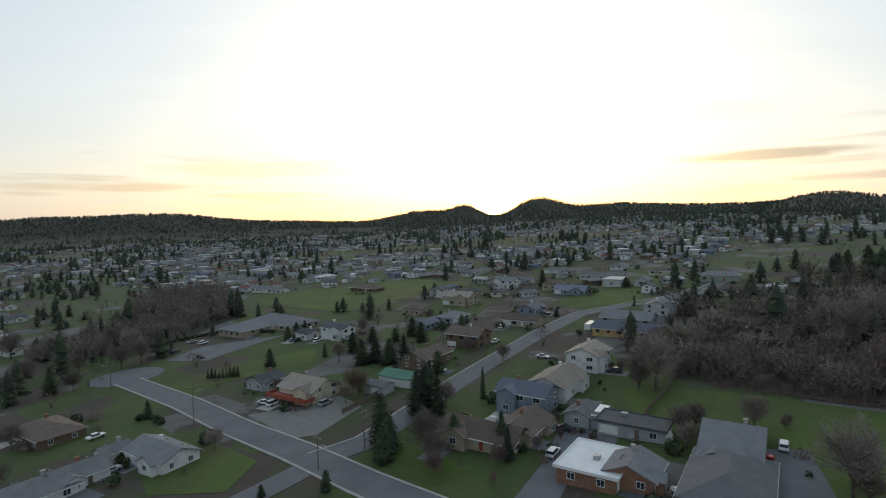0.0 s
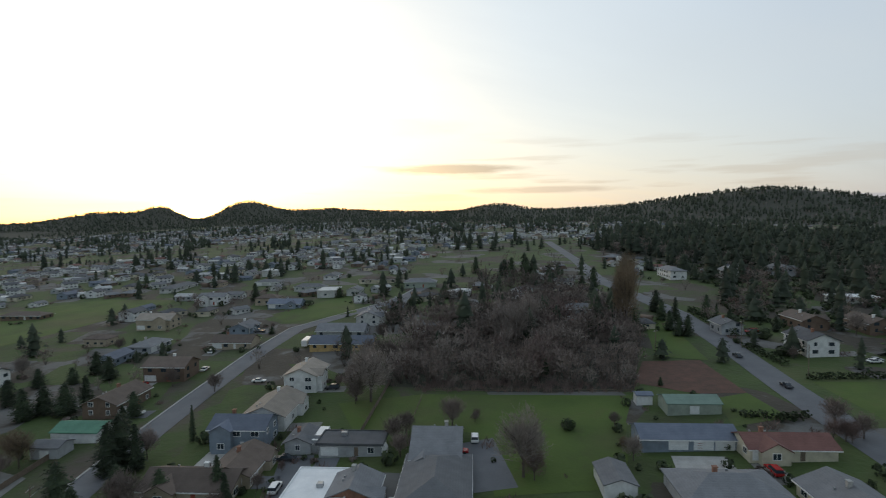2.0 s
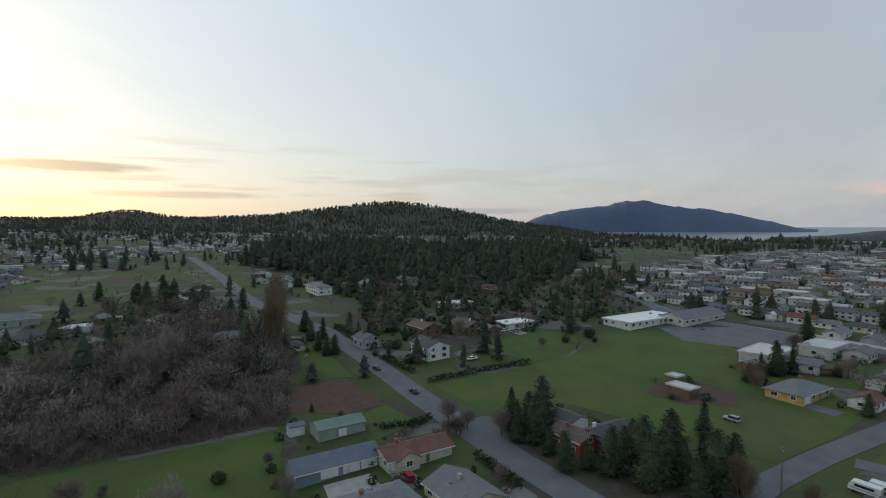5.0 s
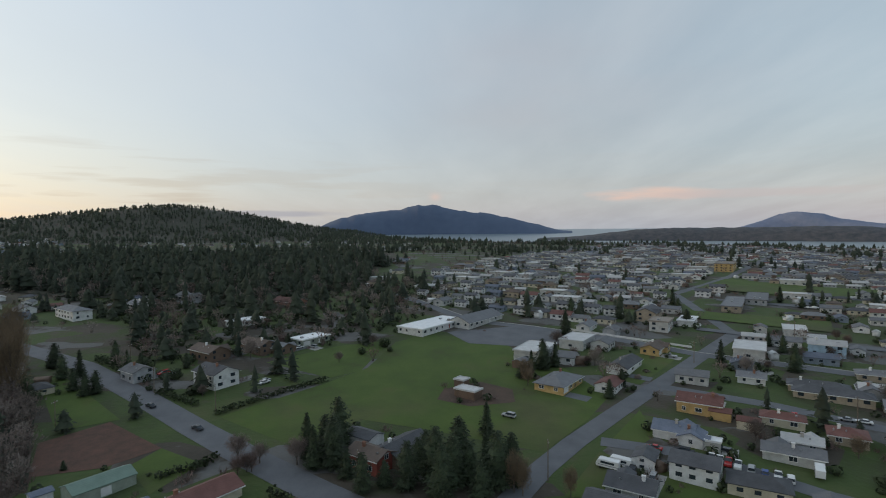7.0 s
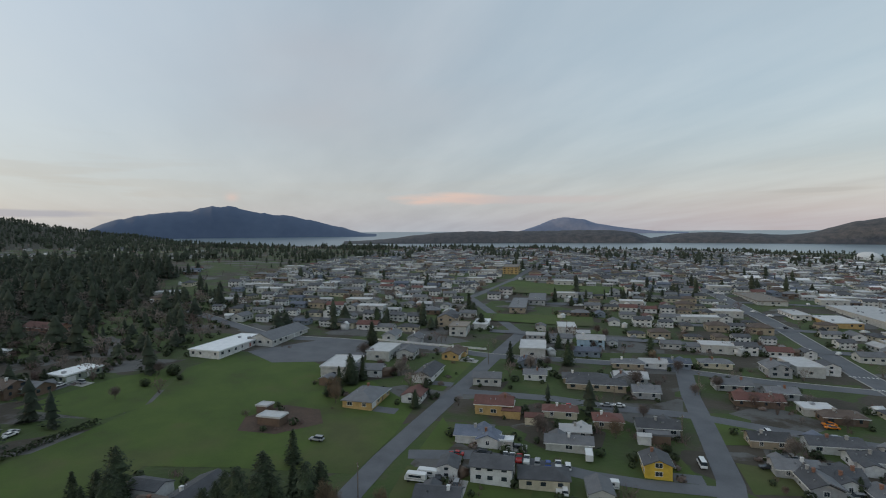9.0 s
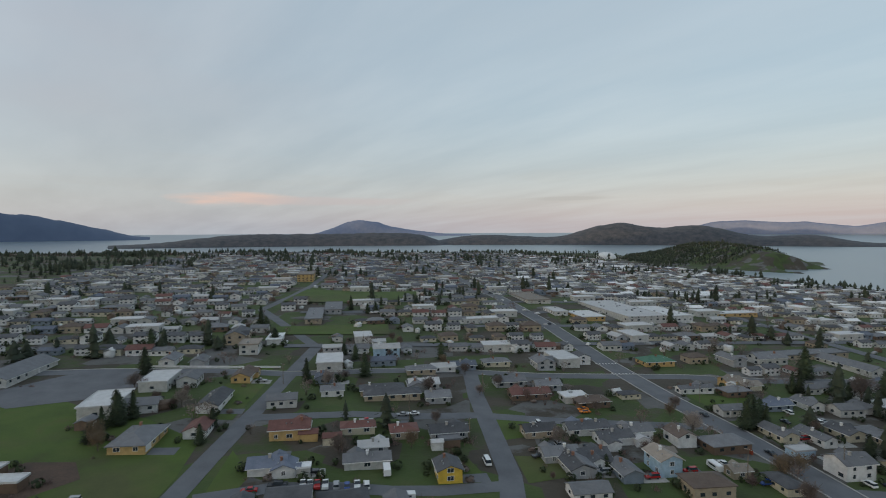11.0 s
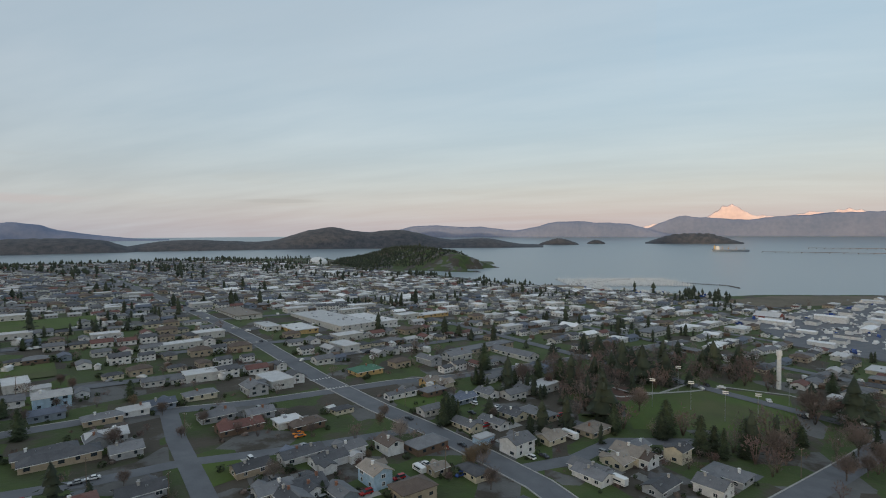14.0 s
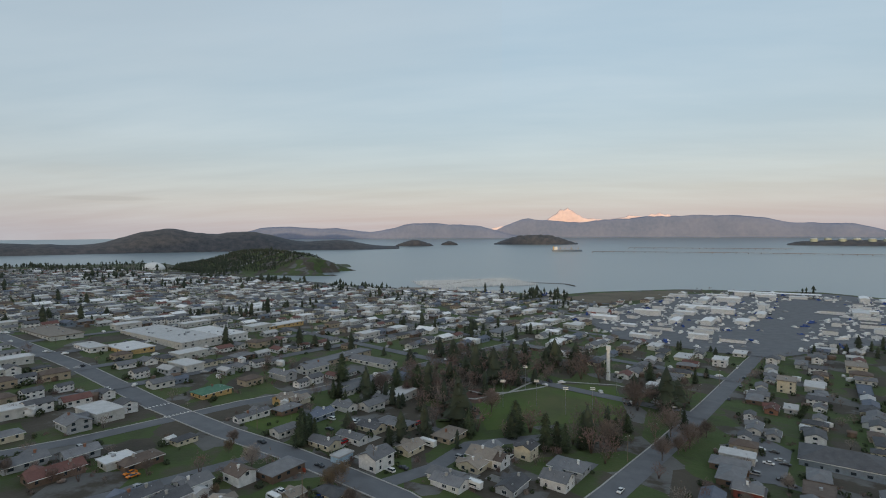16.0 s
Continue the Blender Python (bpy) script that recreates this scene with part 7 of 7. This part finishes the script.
part("head", Build().tube((0, 0, 21), (0, 0, 24), 1.7, 1.7, 16), TRIM, tower)

# path round the playing field, and the crossing
def ribbon(name, label, mat, pts, width, lift):
    made, _, _ = strip(pts, width, lift, 8)
    return tagged(new(name, made.mesh(name, mat)), label, "path", kind="structure")


ribbon("footpath", "pale footpath curving round the playing field", CONCRETE, [(42, -318), (24, -318), (4, -338), (-14, -353), (-34, -374), (-68, -376), (-90, -360)], 2.0, 0.2)
ribbon("footpath", "pale park footpath", CONCRETE, [(42, -342), (20, -330), (4, -338), (-14, -372)], 1.8, 0.22)
for dx in (-6.0, 6.0):
    for k in range(7):
        c = Vector((176, -257)) + U * (dx * 1.6) + V * (k * 1.9 - 5.7)
        b = Build().slab([(c.x + U.x * i + V.x * j, c.y + U.y * i + V.y * j, hz(c.x, c.y) + 0.16) for i, j in ((-1.4, -0.3), (1.4, -0.3), (1.4, 0.3), (-1.4, 0.3))], 0.02)
        whole("crossing_stripe", b, PAINT, "white painted crossing stripe on the avenue", "road marking", kind="structure")

# ---- harbour ----
dock = random.Random(31)
SHEDS = []
for i in range(7):
    w, d, h = dock.uniform(24, 48), dock.uniform(14, 24), dock.uniform(5, 8)
    wall, cov = dock.choice(["white", "white", "pale", "cream"]), dock.choice(["light", "white", "white", "grey"])
    top = thing("warehouse", f"{WALL_NAMES.get(wall, wall)} metal harbour warehouse with a {ROOF_NAMES[cov]} roof", "warehouse", pose(0, 0, -700), "harbour warehouses")
    part("wall", wall_mesh("g", w, d, h, 0.15), WALLS[wall], top)
    part("roof", roof_mesh("g", w, d, h, 0.15)[0], ROOFS[cov], top)
    for k in (0, 2):
        panel_part("roller_door", top, METAL, w * (k - 1) * 0.28, 4.5, 4.2, 0, d / 2, 6)
    SHEDS.append(top)
fresh = list(SHEDS)
yard_bits = []
for i in range(-18, 20):
    for j in range(9, 31):
        p = U * (i * 40 + dock.uniform(-8, 8)) + V * (j * 34 + 60)
        x, y = p.x, p.y
        if not inside(HARBOUR_YARD, x, y) or ((MAIN_ROADS[:, 0] - x) ** 2 + (MAIN_ROADS[:, 1] - y) ** 2 < 30 ** 2).any():
            continue
        if dock.random() < 0.7:
            k = dock.choice(SHEDS)
            m = pose(x, y, hz(x, y) + 0.4, 0, 0, dock.choice([61.3, -28.7, -28.7])) @ Matrix.Diagonal((dock.uniform(0.5, 1.0), dock.uniform(0.5, 1.0), dock.uniform(0.6, 1.0), 1))
            if k in fresh:
                fresh.remove(k)
                k.matrix_basis = m
            else:
                copy_thing(k, m)
        for q in range(9):
            yard_bits.append((x + dock.uniform(-26, 26), y + dock.uniform(-26, 26), dock.uniform(0.7, 1.2)))

# boats laid up on the land side of the marina
for k in range(230):
    p = Vector((150 - 250 * dock.random(), 0))
    yard_bits.append((p.x, -945 - 85 * dock.random() - 0.22 * (p.x + 100), dock.uniform(0.8, 1.3)))


def boat_mesh():
    b = Build()
    b.add([(-4, -1.3, 1.2), (2.0, -1.4, 1.3), (4.6, 0, 1.6), (2.0, 1.4, 1.3), (-4, 1.3, 1.2), (-3.8, -0.9, 0.1), (2.0, -0.8, 0.1), (3.6, 0, 0.2), (2.0, 0.8, 0.1), (-3.8, 0.9, 0.1)], [(0, 1, 2, 3, 4), (5, 6, 1, 0), (6, 7, 2, 1), (7, 8, 3, 2), (8, 9, 4, 3), (9, 5, 0, 4)])
    b.box(-2.2, -0.9, 1.2, 1.0, 0.9, 2.5)
    return b


boats = boat_mesh()
tris = Build()
tris.v = boats.v
tris.f = [(q[0], q[i], q[i + 1]) for q in boats.f for i in range(1, len(q) - 1)]
copies("stored_boats", tris, CAR_PAINT["white"], yard_bits[::2], "white boats stored in the harbour yard", "boats", seed=12)
copies("stored_boats", tris, CAR_PAINT["blue"], yard_bits[1::12], "boats under blue covers in the harbour yard", "boats", seed=13)
copies("parked_cars", Build().box(-2.2, -0.9, 0.3, 2.2, 0.9, 1.0).box(-1.3, -0.8, 1.0, 1.0, 0.8, 1.55), CAR_PAINT["silver"], yard_bits[3::4], "cars parked in the harbour yard", "cars", seed=14)
# the marina: floating piers, finger berths and moored boats behind a dark breakwater
piers, moored = Build(), Build()
ax, bx = Vector((-0.93, -0.37)), Vector((0.37, -0.93))
home = Vector((150, -1060))
for k in range(7):
    a = home + bx * (20 + 24 * k)
    for i in range(44):
        c = a + ax * (5.5 * i)
        piers.slab([(c.x + ax.x * 5.5 + bx.x * s, c.y + ax.y * 5.5 + bx.y * s, SEA + 0.9) for s in (-1.2, 1.2)] + [(c.x + bx.x * s, c.y + bx.y * s, SEA + 0.9) for s in (1.2, -1.2)], 0.6)
        for s in (-1, 1):
            if dock.random() < 0.9:
                e = c + bx * (s * 6.5)
                sc = dock.uniform(0.8, 1.25)
                moored.add([(e.x + (bx.x * v[0] + ax.x * v[1]) * sc, e.y + (bx.y * v[0] + ax.y * v[1]) * sc, SEA + v[2] * sc) for v in tris.v], tris.f)
                moored.tube((e.x, e.y, SEA + 2), (e.x, e.y, SEA + dock.uniform(7, 13)), 0.12, 0.06, 3)
tagged(new("floating_piers", piers.mesh("floating_piers", CONCRETE)), "rows of grey floating piers in the marina", "pier", kind="stuff")
tagged(new("moored_boats", moored.mesh("moored_boats", CAR_PAINT["white"])), "white boats moored in the marina", "boats", kind="stuff")
rock = Build()
for a, b in (((170, -1090), (60, -1262)), ((60, -1262), (-125, -1178)), ((-125, -1178), (-140, -1130))):
    a, b = Vector(a), Vector(b)
    n = int((b - a).length / 5)
    for i in range(n):
        c = a.lerp(b, i / n)
        r = dock.uniform(2.5, 4.0)
        rock.add([(c.x + r * math.cos(q * 1.257 + i), c.y + r * math.sin(q * 1.257 + i), SEA - 1) for q in range(5)] + [(c.x, c.y, SEA + dock.uniform(2.0, 3.2))], [(q, (q + 1) % 5, 5) for q in range(5)])
tagged(new("breakwater", rock.mesh("breakwater", BARK)), "dark rock breakwater round the marina", "breakwater", kind="structure")
house(165, -1010, 2, 70, 20, 1.2, "f", "cream", "tan")

# long roofed boat shelter on the shore
shelter = thing("boat_shelter", "long white roofed boat shelter on posts by the shore", "shelter", pose(-440, -960, SEA + 2.0, 0, 0, 155))
part("roof", roof_mesh("g", 132, 13, 6.2, 0.16)[0], ROOFS["white"], shelter)
for i in range(17):
    for side in (-5.8, 5.8):
        part("post", Build().box(-64 + 8 * i - 0.2, side - 0.2, -3, -64 + 8 * i + 0.2, side + 0.2, 6.3), WOOD, shelter)

# tanker at the long jetty
ship = thing("tanker_ship", "dark-hulled tanker with white deckhouse at the jetty", "ship", pose(-335, -2960, float(sea_z(-335, -2960)), 0, 0, 6))
hull = Build().add([(-80, -12, 9), (60, -12, 9), (84, 0, 11), (60, 12, 9), (-80, 12, 9), (-78, -10, -2), (60, -9, -2), (76, 0, -2), (60, 9, -2), (-78, 10, -2)], [(0, 1, 2, 3, 4), (5, 6, 1, 0), (6, 7, 2, 1), (7, 8, 3, 2), (8, 9, 4, 3), (9, 5, 0, 4)])
part("hull", hull, WALLS["slate"], ship, "dark blue hull")
part("deckhouse", Build().box(52, -10, 9, 68, 10, 24).box(55, -12, 24, 64, 12, 27), WALLS["white"], ship, "white deckhouse")
part("funnel", Build().box(70, -2.5, 9, 75, 2.5, 29), WALLS["ochre"], ship)
for i in (-60, -25, 10, 36):
    part("derrick", Build().tube((i, 0, 9), (i, 0, 26), 0.7, 0.5, 6).box(i - 6, -0.5, 15, i + 6, 0.5, 16), WALLS["ochre"], ship)


def jetty(b0, b1, r, label, seed):
    top = thing("jetty", label, "pier", pose(0, 0, 0))
    n = 24
    for i in range(n):
        a, b = radians(b0 + (b1 - b0) * i / n), radians(b0 + (b1 - b0) * (i + 1) / n)
        z = float(sea_z(0, r))
        p = [(q * math.sin(w), q * math.cos(w), z + 6) for q, w in ((r, a), (r, b), (r + 7, b), (r + 7, a))]
        part("deck", Build().slab(p, 1.6), WOOD, top)
        part("pile", Build().box(p[0][0] - 1.2, p[0][1] - 1.2, z - 4, p[0][0] + 1.2, p[0][1] + 1.2, z + 4.4), WOOD, top)
    return top


jetty(189, 213, 2880, "long dark jetty out to the tanker berth", 1)
jetty(192.5, 206.5, 3330, "thin far jetty on the bay", 2)
tank_store = random.Random(8)
for i in range(7):
    b = radians(208 + 1.0 * i)
    r = 3860 + tank_store.uniform(0, 60)
    x, y = r * math.sin(b), r * math.cos(b)
    z = float(sea_z(x, y))
    top = thing("storage_tank", "pale round storage tank on the headland", "tank", pose(x, y, z))
    part("shell", Build().tube((0, 0, 0), (0, 0, 38), 20, 20, 20), WALLS["sage"], top)
    part("cap", Build().tube((0, 0, 38), (0, 0, 41), 20, 3, 20), TRIM, top)
# white dome beside the shipyard
dome = thing("white_dome", "white domed storage building near the channel", "building", pose(1020, -1480, hz(1020, -1480)))
db = Build()
for i in range(5):
    a, b = math.pi / 2 * i / 5, math.pi / 2 * (i + 1) / 5
    db.tube((0, 0, 22 * math.sin(a)), (0, 0, 22 * math.sin(b)), 32 * math.cos(a), 32 * math.cos(b) + 0.2, 20)
part("shell", db, TRIM, dome)
# barn yard and compost heaps in the field
cover("barnyard", "dark trampled soil round the barn", SOIL, [(205, 12), (214, -2), (206, -14), (193, -14), (188, 2), (194, 14)], 0.10)

# ---- yards: drives, shrubs, yard trees and parked cars round the nearer houses ----
yard = random.Random(77)
tuft = shrub(70, 1.0, 1.2, 60)[1]
TUFT = [tuft.mesh("shrub", LEAF), shrub(71, 1.2, 1.0, 60)[1].mesh("shrub", TWIGS)]
lanes = np.array([(p, q, w / 2 + 1.0) for line, w in STREETS for p, q in line])
blocks = np.array(TAKEN)


def free(x, y, gap=0.0):
    return not ((lanes[:, 0] - x) ** 2 + (lanes[:, 1] - y) ** 2 < (lanes[:, 2] + gap) ** 2).any()


for x, y, rot, w, d, extra in list(PLOTS):
    if math.hypot(x, y) > 290 or extra == "plain" or w > 21:
        continue
    c, s = math.cos(radians(rot)), math.sin(radians(rot))

    def at(a, b):
        return x + c * a - s * b, y + s * a + c * b

    gx = -w / 2 + 2.6
    ring = [at(gx - 2.6, -d / 2 - 0.3), at(gx + 2.6, -d / 2 - 0.3), at(gx + 2.8, -d / 2 - 9), at(gx - 2.8, -d / 2 - 9)]
    if free(*ring[2], -3):
        b = Build().slab([(p, q, hz(p, q) + 0.09) for p, q in reversed(ring)], 0.2)
        whole("driveway", b, yard.choice([CONCRETE, ASPHALT, GRAVEL]), "short paved drive before the garage", "driveway", kind="structure")
        if yard.random() < 0.45:
            vehicle(yard.choice(["sedan", "suv", "pickup", "suv"]), yard.choice(["white", "silver", "dark", "white", "red"]), *at(gx, -d / 2 - 4.5), rot + 90)
    for k in range(yard.choice([1, 2, 3])):
        a, e = yard.uniform(-0.6, 0.6) * w, yard.choice([-1, 1]) * (d / 2 + yard.uniform(1.2, 4.5))
        p = at(a, e)
        if free(*p):
            ob = new("shrub", yard.choice(TUFT))
            ob.matrix_basis = pose(*p, hz(*p), 0, 0, yard.uniform(0, 360)) @ Matrix.Diagonal((*[yard.uniform(0.7, 1.5)] * 2, yard.uniform(0.7, 1.6), 1))
            tagged(ob, "small garden shrub beside a house", "shrub", "garden shrubs")
    if yard.random() < 0.55:
        p = at(yard.uniform(-0.7, 0.7) * w, yard.choice([-1, 1]) * (d / 2 + yard.uniform(4, 8)))
        if free(*p, 1) and not ((blocks[:, 0] - p[0]) ** 2 + (blocks[:, 1] - p[1]) ** 2 < (blocks[:, 2] - 2) ** 2).any():
            tree(yard.choice(["brown", "brown", "pale", "red", "fir", "gold"]), *p, yard.uniform(0.4, 0.75))

# cars along the town's streets, too far to pick apart
lots = {"white": [], "silver": [], "dark": []}
for line, w in STREETS[12:]:
    for (ax0, ay0), (bx0, by0) in zip(line, line[1:]):
        for k in range(2):
            if yard.random() < 0.45 and math.hypot(ax0, ay0) > 330:
                t = yard.random()
                dx, dy = bx0 - ax0, by0 - ay0
                n = math.hypot(dx, dy) + 1e-6
                o = yard.choice([-1, 1]) * (w / 2 + yard.uniform(-1.4, 5))
                lots[yard.choice(["white", "white", "silver", "dark"])].append((ax0 + dx * t - dy / n * o, ay0 + dy * t + dx / n * o, 1.0))
far_car = Build().box(-2.2, -0.9, 0.4, 2.2, 0.9, 1.15).box(-1.3, -0.8, 1.15, 1.0, 0.8, 1.75)
for i, (k, q) in enumerate(lots.items()):
    copies("street_cars", far_car, CAR_PAINT[k], q, f"{k} cars parked along the town streets", "cars", 0.1, 40 + i)
# garden sheds and outhouses between the far houses
huts = [(x + yard.uniform(-12, 12), y + yard.uniform(-12, 12), yard.uniform(0.7, 1.4)) for spots in far_spots.values() for x, y, r in spots if math.hypot(x, y) < 1300 and yard.random() < 0.5]
hut = Build().box(-1.8, -1.4, -0.5, 1.8, 1.4, 2.1)
hut.slab([(-2.1, -1.7, 2.0), (2.1, -1.7, 2.0), (2.1, 0, 2.9), (-2.1, 0, 2.9)], 0.1).slab([(-2.1, 0, 2.9), (2.1, 0, 2.9), (2.1, 1.7, 2.0), (-2.1, 1.7, 2.0)], 0.1)
copies("garden_sheds", hut, WALLS["white"], [h for h in huts[::2] if free(h[0], h[1])], "small pale garden sheds between the houses", "sheds", 0.2, 50)
copies("garden_sheds", hut, WALLS["brown"], [h for h in huts[1::2] if free(h[0], h[1])], "small brown garden sheds between the houses", "sheds", 0.2, 51)
